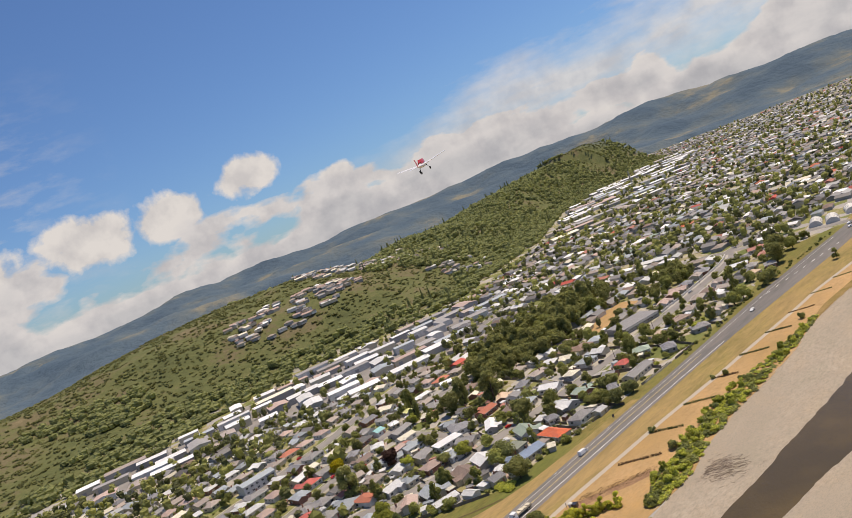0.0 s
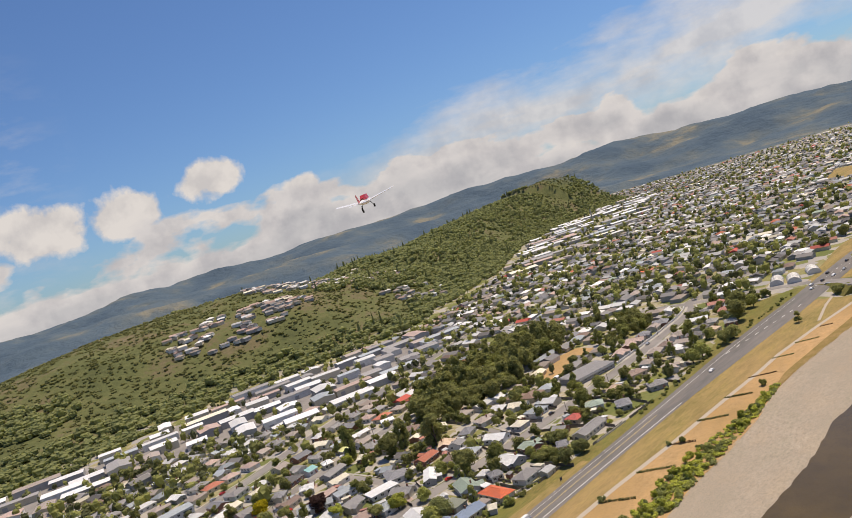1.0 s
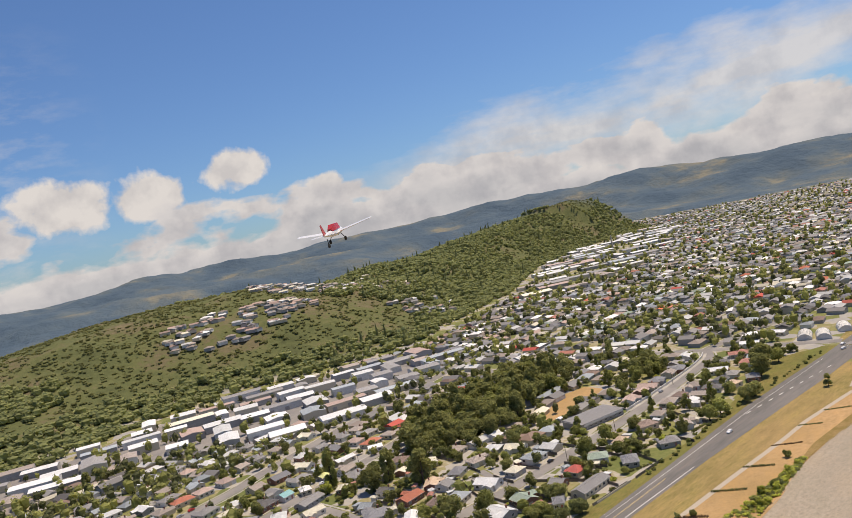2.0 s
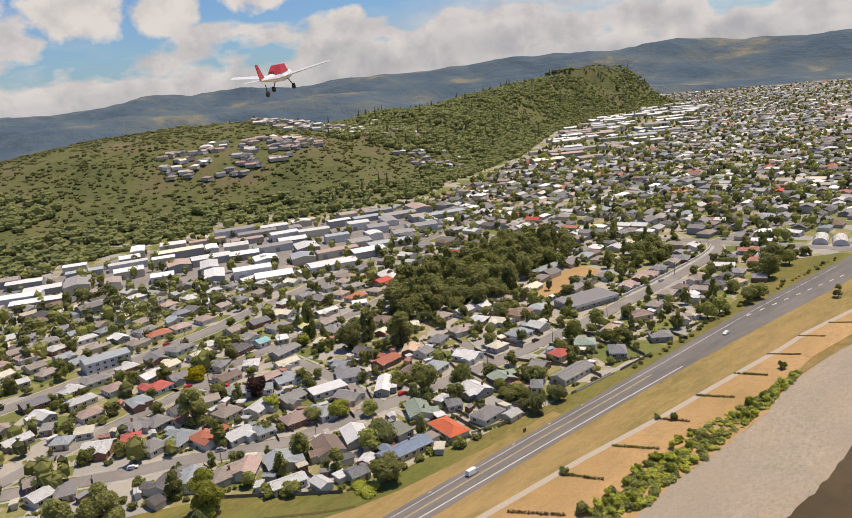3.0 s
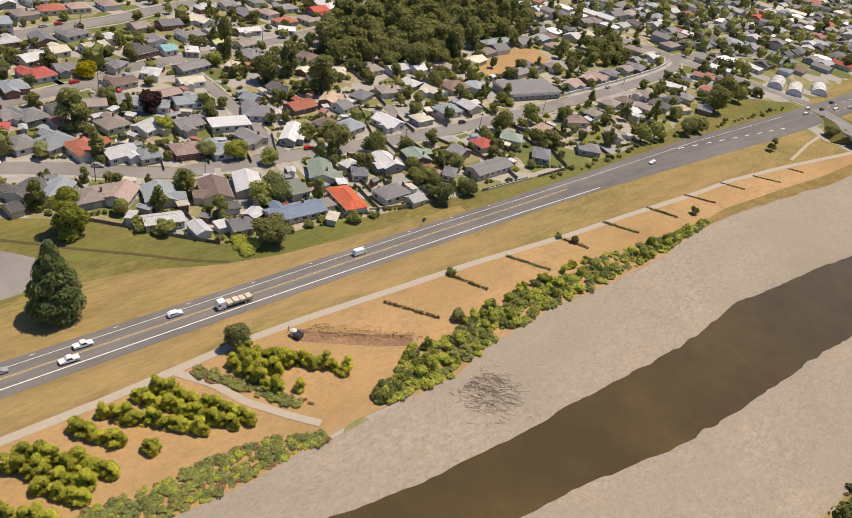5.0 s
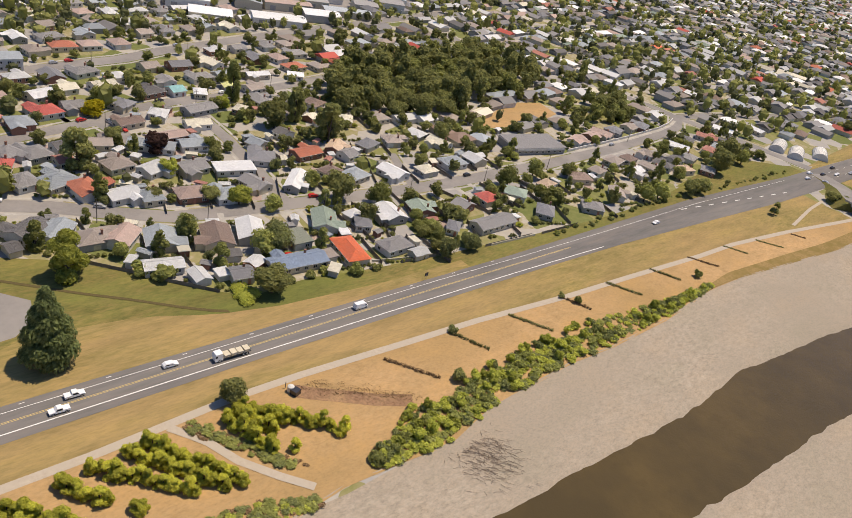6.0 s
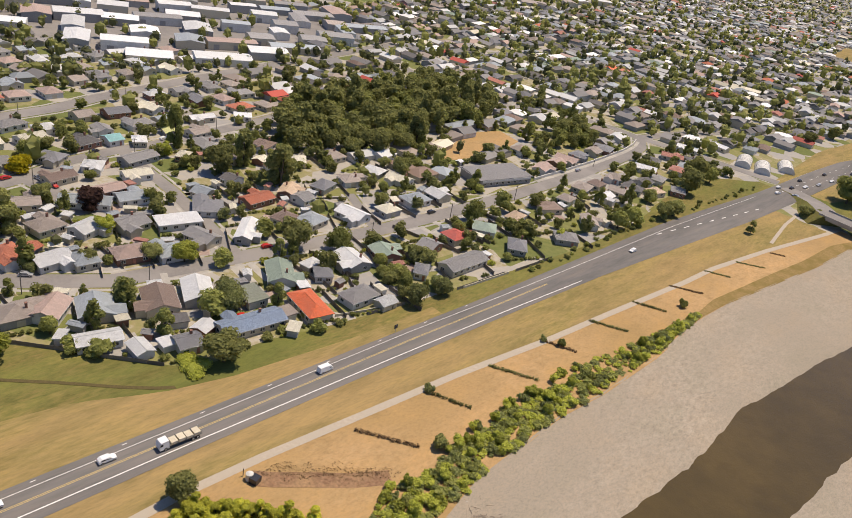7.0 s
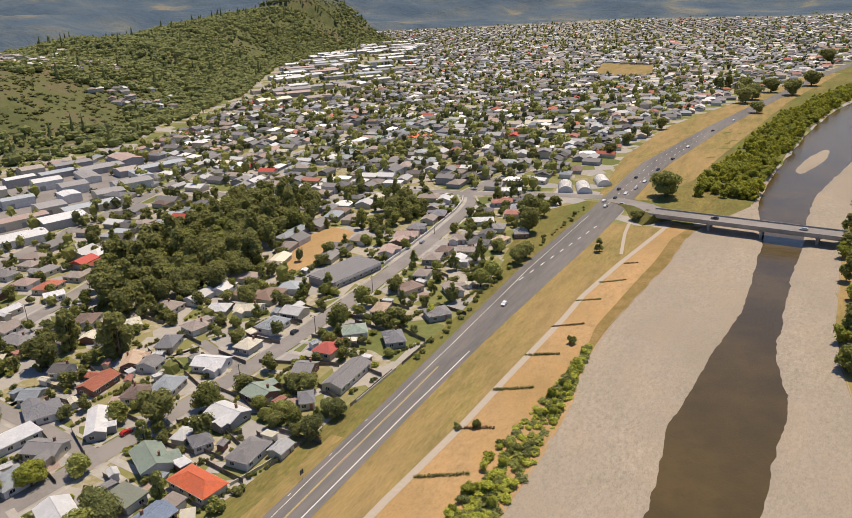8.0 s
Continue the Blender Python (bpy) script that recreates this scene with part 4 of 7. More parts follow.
def inside(poly, x, y):
    c = False
    for (ax, ay), (bx, by) in zip(poly, poly[1:] + poly[:1]):
        if (ay > y) != (by > y) and x < (bx - ax) * (y - ay) / (by - ay) + ax:
            c = not c
    return c


GROVE = [(-165, 92), (-128, 80), (-118, 100), (-108, 124), (-112, 150), (-131, 198), (-130, 226), (-155, 270), (-207, 270), (-202, 198), (-182, 110)]
CLEARING = [(-94, 144), (-101, 160), (-118, 196), (-120, 206), (-115, 228), (-97, 224), (-87, 189), (-90, 158)]
LOT = [(-12, 296), (2, 209), (14, 232), (15, 262), (14, 318)]


def scatter(poly, gap, seed):
    r = np.random.default_rng(seed)
    xs, ys = [p[0] for p in poly], [p[1] for p in poly]
    out = []
    for _ in range(6000):
        x, y = r.uniform(min(xs), max(xs)), r.uniform(min(ys), max(ys))
        if inside(poly, x, y) and all((x - a) ** 2 + (y - b) ** 2 > gap * gap for a, b in out):
            out.append((x, y))
    return out


DEEP = []
for k, (x, y) in enumerate(scatter(GROVE, 8.6, 7)):
    if x < -128 or y > 205:
        DEEP.append((("round_b", "round_a", "round_b", "egg_a", "round_b")[k % 5], x, y, rng.uniform(1.15, 1.7), rng.uniform(0.85, 1.15)))
        continue
    plant_at(KIT[("round_b", "round_a", "round_b", "egg_a", "round_b")[k % 5]], x, y, rng.uniform(1.15, 1.6), None, rng.uniform(0.85, 1.15), "grove trees")
for k, (x, y) in enumerate(scatter([(-82, 240), (-108, 268), (-102, 298), (-72, 268)], 8.5, 8)):
    DEEP.append((("round_b", "round_a")[k % 2], x, y, rng.uniform(1.0, 1.35), 1.0))
bulk("grove_trees", DEEP, "dense dark broadleaf trees of the park grove", "trees")
for k in range(12):
    plant_at(KIT["shrub_c" if k % 3 else "shrub_a"], -84 - 0.3 * (k % 3), 152 + k * 5.2, 0.9 + 0.12 * (k % 4), None, 0.9, "clearing edge trees")


def flat_patch(name, poly, z, mat, label, category):
    return tagged(link(name, [(x, y, z) for x, y in poly], [tuple(range(len(poly)))], mat), label, category, kind="structure")


flat_patch("clearing", CLEARING, 0.06, DRY, "dry brown playing field among trees", "field")
flat_patch("grass_lot", LOT, 0.06, LAWN, "green mown grass lot beside the highway", "grass")
flat_patch("grass_lot", [(-372, -34), (-356, -36), (-338, 2), (-344, 18), (-358, 14)], 0.07, VERGE, "dry grass lot beside the works", "grass")
strip("footpath", [(-92, 140), (-101, 158), (-119, 196), (-122, 208)], 3, 0.09, PATHSEAL, "pale path along the clearing", "path")

# willow rows in the riverside planting
for (ax, ay), (bx, by), n in [((43, -75), (64, -54), 12), ((44.5, -76), (53, -66), 6), ((46, -79), (61, -73.5), 8), ((48, -74), (55, -71), 4), ((63, -68.5), (63.5, -68), 1),
                              ((43.5, -99), (66, -85), 14), ((44, -104), (65, -89), 13), ((45, -112), (63, -95), 12), ((46, -120), (56, -113), 6), ((47, -131), (63, -117), 11),
                              ((49, -135), (64, -122), 9), ((61, -108.5), (62, -107.5), 2), ((57, -124), (59, -123), 2), ((46, -148), (55, -143), 5), ((59, -131), (66, -125), 5), ((51, -148), (67, -132), 9)]:
    n = int(n * 1.65)
    for k in range(n):
        f = k / max(n - 1, 1)
        plant_at(KIT["willow_a" if (k + n) % 2 else "willow_b"], ax + (bx - ax) * f + rng.uniform(-0.6, 0.6), ay + (by - ay) * f + rng.uniform(-0.6, 0.6),
                 rng.uniform(0.7, 1.08), None, rng.uniform(0.65, 1.0), "willow rows")
# scrub along the shingle
MORE = []
for k in range(300):
    y = -54 + 183 * rng.random() ** 1.25
    if 62 < y < 72 or 112 < y < 122:
        continue
    l = float(along([(-54, 75), (-31, 64.5), (-14, 65), (9, 62), (27, 62), (42, 62), (64, 60), (92, 63), (108, 66), (129, 67.5)], y))
    r = float(along(BAR_L, y)) - 1.0
    f = rng.uniform(0, 1)
    x = l + (r - l) * (f if y < 55 else 0.45 + 0.55 * f)
    key, s, t = ("shrub_a", "shrub_d", "shrub_b", "shrub_d", "round_d")[k % 5], rng.uniform(0.5, 1.05) * (0.62 if k % 5 == 4 else 1.0), rng.uniform(0.7, 1.4)
    if k < 100:
        plant_at(KIT[key], x, y, s, None, t, "riverside scrub")
    else:
        MORE.append((key, x, y, s * 0.9, t * 0.8))
for k in range(420):
    y = -54 + 184 * (k + rng.random()) / 420
    l = float(along([(-54, 76), (-31, 67), (-14, 67), (9, 64), (27, 64), (42, 64), (64, 63), (92, 66), (108, 68), (129, 69)], y))
    r = float(along(BAR_L, y)) - 0.5
    MORE.append((("shrub_a", "shrub_d", "shrub_b", "shrub_d")[k % 4], l + (r - l) * rng.uniform(0.05, 1), y, rng.uniform(0.55, 1.15) * (1.0 if y < 50 else 0.8), rng.uniform(0.3, 0.8)))
for k in range(460):
    y = rng.uniform(-150, -73)
    l = float(along([(-150, 64), (-125, 69), (-110, 70.5), (-95, 70), (-82, 73), (-73, 78)], y))
    r = float(along([(-150, 77), (-115, 79), (-95, 80.3), (-80, 79.6), (-73, 80.5)], y))
    MORE.append((("shrub_d", "shrub_a", "shrub_e", "shrub_a", "shrub_b")[k % 5], rng.uniform(l, r), y, rng.uniform(0.4, 0.8), rng.uniform(0.35, 0.65)))
for k in range(80):
    f = k / 79
    MORE.append((("shrub_a", "shrub_e", "shrub_b")[k % 3], 43 + 25 * f + rng.uniform(-1.2, 1.2), -88 + 17 * f + rng.uniform(-1.4, 1.8), rng.uniform(0.45, 0.75), 0.55))
bulk("riverside_undergrowth", MORE, "thick green and grey undergrowth along the shingle", "undergrowth")


def hedge(ax, ay, bx, by, high, seed):
    r = np.random.default_rng(seed)
    n = int(math.hypot(bx - ax, by - ay) / 1.1) + 2
    lobes = [(ax + (bx - ax) * k / n + r.uniform(-0.2, 0.2), ay + (by - ay) * k / n + r.uniform(-0.2, 0.2), high * 0.45, r.uniform(0.45, 0.8), high * r.uniform(0.4, 0.7)) for k in range(n)]
    g = Geo()
    for cx, cy, cz, rx, rz in lobes:
        core_blob(g, cx, cy, cz, rx * 0.75, rz * 0.8, r, 0, SMALL_BLOB)
    g.add(*leaf_shell(r, lobes, n * 26, 0.2))
    tagged(g.link("hedge", LEAF_BROWN if seed % 3 == 0 else LEAF_SCRUB), "thin rough hedge of dry growth across the field", "hedge", "field hedges")


for k, (a, b, c, d) in enumerate([(45, -26, 60, -16), (46, 3, 57, 8), (46, 29, 60, 37), (47, 57, 58, 62), (48, 84, 61, 91), (50, 113, 62, 119),
                                  (51, 141, 63, 149), (53, 171, 63, 177), (57, 196, 68, 204), (62, 225, 68, 229)]):
    hedge(a, b, c, d, 0.85 if k < 6 else 0.42, 60 + k)
plant_at(KIT["shrub_b"], 44.2, 3, 0.9, None, 1.3), plant_at(KIT["shrub_b"], 46.5, 57, 0.7, None, 1.3), plant_at(KIT["shrub_a"], 52, 60, 0.7, None, 1.5)
plant_at(KIT["shrub_a"], 63, 129, 0.9, None, 1.3)
# roadside growth and river trees past the bridge
for k in range(46):
    y = 95 + k * 4.9
    plant_at(KIT[("shrub_a", "shrub_c", "shrub_b")[k % 3]], float(along(ROAD_L, y)) - rng.uniform(2.5, 7), y, rng.uniform(0.35, 0.8), None, 1.0, "roadside shrubs")
BANK = []
for k in range(560):
    y = 366 + 560 * rng.random() ** 1.15
    r = float(along(BAR_L, y)) + 1
    l = r - float(along([(366, 36), (400, 40), (440, 33), (545, 34), (640, 34), (900, 30)], y))
    BANK.append((("round_d", "willow_b", "round_d", "willow_a", "round_d", "shrub_d")[k % 6], rng.uniform(l, r), y, rng.uniform(0.8, 1.3) * (1.6 if k % 6 in (1, 3, 5) else 1.0), rng.uniform(0.75, 1.0)))
for k in range(150):
    y = 140 + 480 * rng.random() ** 1.6
    x = float(along(BAR_R, y)) + rng.uniform(0.5, 28)
    BANK.append((("round_d", "round_a", "egg_b", "round_a")[k % 4], x, y, rng.uniform(0.75, 1.25), 1.0))
for k in range(90):
    y = rng.uniform(-190, 130)
    BANK.append((("shrub_a", "round_a", "shrub_b")[k % 3], float(along(BAR_R, y)) + rng.uniform(1, 30), y, rng.uniform(0.7, 1.2), 1.0))
for k in range(110):
    y = rng.uniform(-70, 70)
    BANK.append((("shrub_a", "shrub_e", "shrub_b", "shrub_d")[k % 4], float(along(BAR_R, y)) + rng.uniform(0.0, 5.5), y, rng.uniform(0.35, 0.85), rng.uniform(0.6, 1.2)))
bulk("river_bank_trees", BANK, "dense green trees along both river banks", "trees")
for x, y, s in [(87, 716, 1.7), (70, 783, 2.5), (75, 812, 2.6), (115, 857, 2.6), (91, 879, 2.4), (134, 948, 2.7), (152, 1249, 3.0), (60, 905, 2.2), (40, 897, 1.5), (34, 870, 1.5), (28, 882, 1.4),
                (-5, 470, 1.2), (-2, 520, 1.2), (5, 560, 1.2), (12, 600, 1.3)]:
    plant_at(KIT["egg_a" if 1.35 < s < 1.6 else "round_b"], x, y, s, None, 1.0 if s < 1.6 else 0.8, "distant roadside trees")

# ---- houses ----
PANE_W, PANE_H = 1.5, 1.1


def window_mesh(name, glazed):
    """A frame ring with a mullion; glazed ones carry the recessed panes in the same sheet."""
    w, h = PANE_W / 2, PANE_H / 2
    xs, zs = (-w - 0.09, -w, -0.04, 0.04, w, w + 0.09), (-h - 0.09, -h, h, h + 0.09)
    g = Geo()
    front = [(x, -0.07, z) for z in zs for x in xs]
    back = [(x, -0.02 if glazed else 0.03, z) for z in zs for x in xs]
    n, f, m = len(front), [], []
    for j in range(3):
        for i in range(5):
            a, b, c, d = j * 6 + i, j * 6 + i + 1, j * 6 + i + 7, j * 6 + i + 6
            if j == 1 and i in (1, 3):
                f += [(b, a, n + a, n + b), (c, b, n + b, n + c), (d, c, n + c, n + d), (a, d, n + d, n + a)]
                m += [0] * 4
                if glazed:
                    f.append((n + a, n + b, n + c, n + d))
                    m.append(1)
            else:
                f.append((a, b, c, d))
                m.append(0)
    rim = [0, 1, 2, 3, 4, 5, 11, 17, 23, 22, 21, 20, 19, 18, 12, 6]
    f += [(p, n + p, n + q, q) for p, q in zip(rim, rim[1:] + rim[:1])]
    g.v, g.f, g.i = front + back, f, m + [0] * len(rim)
    return g.link(name, [WALLS["white"], GLASS])


def ribbed(name, half, outline, mat):
    """A leaf with grooves: a side outline (y, z) drawn out along x."""
    n = len(outline)
    g = Geo().add([(-half, y, z) for y, z in outline] + [(half, y, z) for y, z in outline],
                  [(i, (i + 1) % n, n + (i + 1) % n, n + i) for i in range(n)] + [tuple(reversed(range(n))), tuple(range(n, 2 * n))])
    return g.link(name, mat)


def unit_meshes():
    w, h = PANE_W / 2, PANE_H / 2
    made = [window_mesh("window_frame", False), Geo().box(-w, -0.025, -h, w, 0.0, h).link("pane", GLASS)]
    made.append(ribbed("door", 0.5, [(0.0, 0), (-0.06, 0), (-0.06, 0.95), (-0.04, 0.98), (-0.06, 1.01), (-0.06, 2.05), (0.0, 2.05)], ROOF["brick"]))
    made.append(ribbed("garage_door", 1.2, [(0.0, 0)] + [(y, 0.02 + 0.5 * k + z) for k in range(4) for y, z in ((-0.05, 0), (-0.08, 0.04), (-0.08, 0.44), (-0.05, 0.48))] + [(0.0, 2.05)], WALLS["cream"]))
    made.append(ribbed("roller_door", 2.0, [(0.0, 0)] + [(y, 0.02 + 0.4 * k + z) for k in range(9) for y, z in ((-0.05, 0), (-0.1, 0.05), (-0.1, 0.34), (-0.05, 0.39))] + [(0.0, 3.65)], WALLS["grey"]))
    made.append(window_mesh("window", True))
    out = [o.data for o in made]
    for o in made:
        bpy.data.objects.remove(o)
    return out


FRAME_MESH, PANE_MESH, DOOR_MESH, GARAGE_MESH, ROLLER_MESH, WINDOW_MESH = unit_meshes()


def gable_block(g, L, W, h, rise, x=0.0, y=0.0, swap=False, mat=0):
    """Walls with gable ends."""
    l, w = L / 2, W / 2
    v = [(-l, -w, -0.2), (l, -w, -0.2), (l, w, -0.2), (-l, w, -0.2), (-l, -w, h), (l, -w, h), (l, w, h), (-l, w, h), (-l, 0, h + rise), (l, 0, h + rise)]
    v = [((q, p, r) if swap else (p, q, r)) for p, q, r in v]
    v = [(p + x, q + y, r) for p, q, r in v]
    f = [(0, 1, 5, 4), (2, 3, 7, 6), (1, 2, 6, 9, 5), (3, 0, 4, 8, 7), (4, 5, 9, 8), (6, 7, 8, 9)]
    return g.add(v, f, mat)


def roof_gable(g, L, W, h, rise, x=0.0, y=0.0, swap=False, t=0.14):
    l, w = L / 2, W / 2
    drop = rise / w * 0.0
    top = [(-l, -w, h - drop), (l, -w, h - drop), (l, 0, h + rise), (-l, 0, h + rise), (-l, w, h - drop), (l, w, h - drop)]
    v = [(p, q, r + t) for p, q, r in top] + [(p, q, r) for p, q, r in top]
    v = [((q, p, r) if swap else (p, q, r)) for p, q, r in v]
    v = [(p + x, q + y, r) for p, q, r in v]
    f = [(0, 1, 2, 3), (3, 2, 5, 4), (6, 9, 8, 7), (9, 10, 11, 8), (0, 6, 7, 1), (4, 5, 11, 10), (0, 3, 9, 6), (3, 4, 10, 9), (1, 7, 8, 2), (2, 8, 11, 5)]
    return g.add(v, f)


def roof_hip(g, L, W, h, rise, t=0.14):
    l, w = L / 2, W / 2
    r = max(l - w, 0.4)
    v = [(-l, -w, h + t), (l, -w, h + t), (l, w, h + t), (-l, w, h + t), (-r, 0, h + rise + t), (r, 0, h + rise + t), (-l, -w, h), (l, -w, h), (l, w, h), (-l, w, h)]
    return g.add(v, [(0, 1, 5, 4), (1, 2, 5), (2, 3, 4, 5), (3, 0, 4), (9, 8, 7, 6), (0, 6, 7, 1), (1, 7, 8, 2), (2, 8, 9, 3), (3, 9, 6, 0)])


house_no = [0]
HOUSES = []


def window_on(parent, m, split=True):
    if split:
        shared("pane", PANE_MESH, shared("window", FRAME_MESH, parent, m))
    else:
        shared("window", WINDOW_MESH, parent, m)


def house(x, y, turn, L, W, tone, kind, split=None, keep=True):
    split = (x > -95 and y < 140) if split is None else split
    k = house_no[0]
    house_no[0] += 1
    small = L * W < 50
    h = 2.3 if small else 2.75
    rise = W / 2 * (0.36 if kind == "g" else 0.4)
    wall_key = ("white", "cream", "white", "grey", "white", "cream", "brick")[k % 7]
    shape = {"g": "gabled", "h": "hipped", "f": "flat"}[kind]
    word = "shed" if small else "house"
    ob = root(word, x, y, 0.0, turn, f"{ROOF_WORD[tone]} {shape} roof {'garden shed' if small else 'bungalow'} with {'weathered ' if k % 3 else ''}{wall_key} walls",
              word, "suburban houses" if not small else "garden sheds")
    wl, ww = L - 0.9, W - 0.9
    g = Geo()
    if kind == "g":
        gable_block(g, wl, ww, h, rise * ww / W)
    else:
        g.box(-wl / 2, -ww / 2, -0.2, wl / 2, ww / 2, h)
    wing = None
    if kind in "gh" and not small and L > 8.5 and k % 3 != 1:
        side = 1 if k % 2 else -1
        wing = (side, (0.22 if k % 4 < 2 else -0.22) * L, W * 0.55)
        gable_block(g, W * 0.5 + 3.0 - 0.45, wing[2] - 0.8, h, (wing[2] - 0.8) / 2 * 0.4, wing[1], side * (W * 0.25 + 1.3), True)
    g.link("wall", WALLS[wall_key], ob)
    g = Geo()
    if kind == "g":
        roof_gable(g, L, W, h, rise)
    elif kind == "h":
        roof_hip(g, L, W, h, rise)
    else:
        g.add([(-L / 2, -W / 2, h), (L / 2, -W / 2, h), (L / 2, W / 2, h), (-L / 2, W / 2, h), (-L / 2, -W / 2, h + 0.25), (L / 2, -W / 2, h + 0.25), (L / 2, W / 2, h + 0.55), (-L / 2, W / 2, h + 0.55)],
              [(3, 2, 1, 0), (4, 5, 6, 7), (0, 1, 5, 4), (1, 2, 6, 5), (2, 3, 7, 6), (3, 0, 4, 7)])
    g.link("roof", ROOF[tone], ob)
    if wing:
        side, wx, wwid = wing
        g = Geo()
        roof_gable(g, W * 0.5 + 3.0, wwid, h + 0.01, wwid / 2 * 0.4, wx, side * (W * 0.25 + 1.5), True)
        g.link("wing_roof", ROOF[tone], ob)
    if kind != "f":
        r = L / 2 if kind == "g" else max(L / 2 - W / 2, 0.4)
        Geo().box(-r, -0.14, h + rise + 0.1, r, 0.14, h + rise + 0.2, taper=0.04).link("ridge_cap", ROOF[tone], ob)
    if not small:
        for s in (-1, 1):
            Geo().box(-L / 2, s * W / 2 - 0.07, h - 0.02, L / 2, s * W / 2 + 0.07, h + 0.1).link("gutter", WALLS["white"], ob)
        if k % 3 == 0:
            g = Geo()
            rings = [(0.35, 0.3, h), (0.35, 0.3, h + rise + 0.8), (0.42, 0.37, h + rise + 0.8), (0.42, 0.37, h + rise + 0.95), (0.2, 0.15, h + rise + 0.95)]
            g.add([(sx * a, sy * b, c) for a, b, c in rings for sx, sy in ((-1, -1), (1, -1), (1, 1), (-1, 1))],
                  [(4 * i + j, 4 * i + (j + 1) % 4, 4 * i + 4 + (j + 1) % 4, 4 * i + 4 + j) for i in range(4) for j in range(4)] + [(16, 17, 18, 19)])
            g.v = [(p + L * 0.18, q + W * 0.2, r) for p, q, r in g.v]
            g.link("chimney", WALLS["brick"], ob)
        n = max(2, int(wl / 3.4))
        for s in (-1, 1):
            for j in range(n):
                px = (j + 0.5) / n * wl - wl / 2
                if wing and s == wing[0] and abs(px - wing[1]) < wing[2] / 2 + 0.6:
                    continue
                if s == (1 if k % 2 else -1) and j == n // 2:
                    shared("door", DOOR_MESH, ob, pose(px, s * ww / 2, 0, 0, 0, 0 if s < 0 else 180))
                else:
                    window_on(ob, pose(px, s * ww / 2, 1.5, 0, 0, 0 if s < 0 else 180), split)
        for s in (-1, 1):
            if k % 2 and s > 0:
                shared("garage_door", GARAGE_MESH, ob, pose(s * wl / 2, 0, 0, 0, 0, 90 * s))
            else:
                window_on(ob, pose(s * wl / 2, 0.2 * ww, 1.5, 0, 0, 90 * s), split)
    if keep:
        HOUSES.append((x, y, max(L, W) / 2 + 1.5))
    return ob


# the houses nearest to the highway and along the first streets
house(-58.7, -93.9, -56, 12.7, 9.8, 'dark', 'g')
house(-50.6, -101.3, 99, 4.8, 6.9, 'dark', 'g')
house(-54.8, -86.8, -39, 13.7, 8.8, 'steel', 'g')
house(-47.5, -77.9, -2, 9.8, 11.8, 'taupe', 'h')
house(-45.3, -69.4, -43, 12.2, 9.8, 'rose', 'g')
house(-39.6, -58.4, -17, 12.2, 10.8, 'steel', 'g')
house(-31.3, -54.3, 80, 4.2, 4.9, 'cream', 'f')
house(-24.1, -64.4, 78, 13.0, 6.9, 'silver', 'g')
house(-34.4, -40.4, -18, 14.3, 10.8, 'brown', 'g')
house(-14.7, -56.6, -0, 8.0, 5.9, 'silver', 'g')
house(-33.8, -27.7, -23, 14.8, 9.8, 'white', 'g')
house(-22.3, -41.2, 75, 6.8, 4.9, 'dark', 'f')
house(-10.2, -44.3, 82, 7.9, 7.8, 'slate', 'g')
house(-15.0, -36.4, 116, 6.8, 5.9, 'white', 'g')
house(-13.2, -49.3, 89, 4.7, 4.9, 'white', 'f')
house(-9.7, -23.1, 86, 21.5, 8.8, 'blue', 'g')
house(-23.3, -14.2, -4, 10.7, 7.8, 'moss', 'f')
house(-0.8, -13.3, 41, 4.2, 5.9, 'cream', 'f')
house(-9.4, -10.3, -4, 6.1, 5.9, 'taupe', 'f')
house(-8.9, -1.0, -9, 17.0, 9.2, 'orange', 'h')
house(-20.4, 4.7, 76, 4.2, 4.9, 'white', 'f')
house(-30.8, 2.5, -29, 15.0, 9.8, 'sage', 'g')
house(-31.5, 16.6, 10, 5.4, 7.8, 'white', 'h')
house(-23.5, 15.9, 59, 7.0, 7.8, 'slate', 'h')
house(-26.5, 32.0, -6, 13.3, 9.8, 'white', 'g')
house(-5.4, 17.3, 92, 13.0, 8.8, 'grey', 'h')
house(2.3, 23.2, 91, 7.4, 5.9, 'silver', 'g')
house(-24.9, 47.2, -14, 11.0, 9.8, 'sage', 'g')
house(-92.8, -85.6, 102, 9.3, 10.8, 'grey', 'h')
house(-89.8, -75.4, 114, 14.0, 10.8, 'steel', 'h')
house(-82.9, -68.3, 100, 9.9, 10.8, 'terra', 'h')
house(-84.2, -59.9, 119, 4.6, 5.9, 'terra', 'g')
house(-73.2, -58.1, 98, 12.3, 8.8, 'white', 'g')
house(-68.7, -49.3, 87, 8.5, 9.8, 'steel', 'h')
house(-66.3, -34.7, 83, 12.1, 9.8, 'rose', 'h')
house(-61.3, -22.4, 85, 10.5, 9.8, 'steel', 'h')
house(-66.2, -7.1, 17, 12.4, 8.8, 'grey', 'g')
house(-81.6, -8.4, 79, 17.0, 8.8, 'white', 'f')
house(-63.6, 10.3, 136, 17.8, 6.9, 'white', 'g')
house(-87.6, 7.9, 61, 12.2, 11.8, 'slate', 'h')
house(-100.7, 13.4, 24, 7.8, 8.8, 'steel', 'g')
house(-86.2, 29.8, 97, 14.0, 8.8, 'terra', 'g')
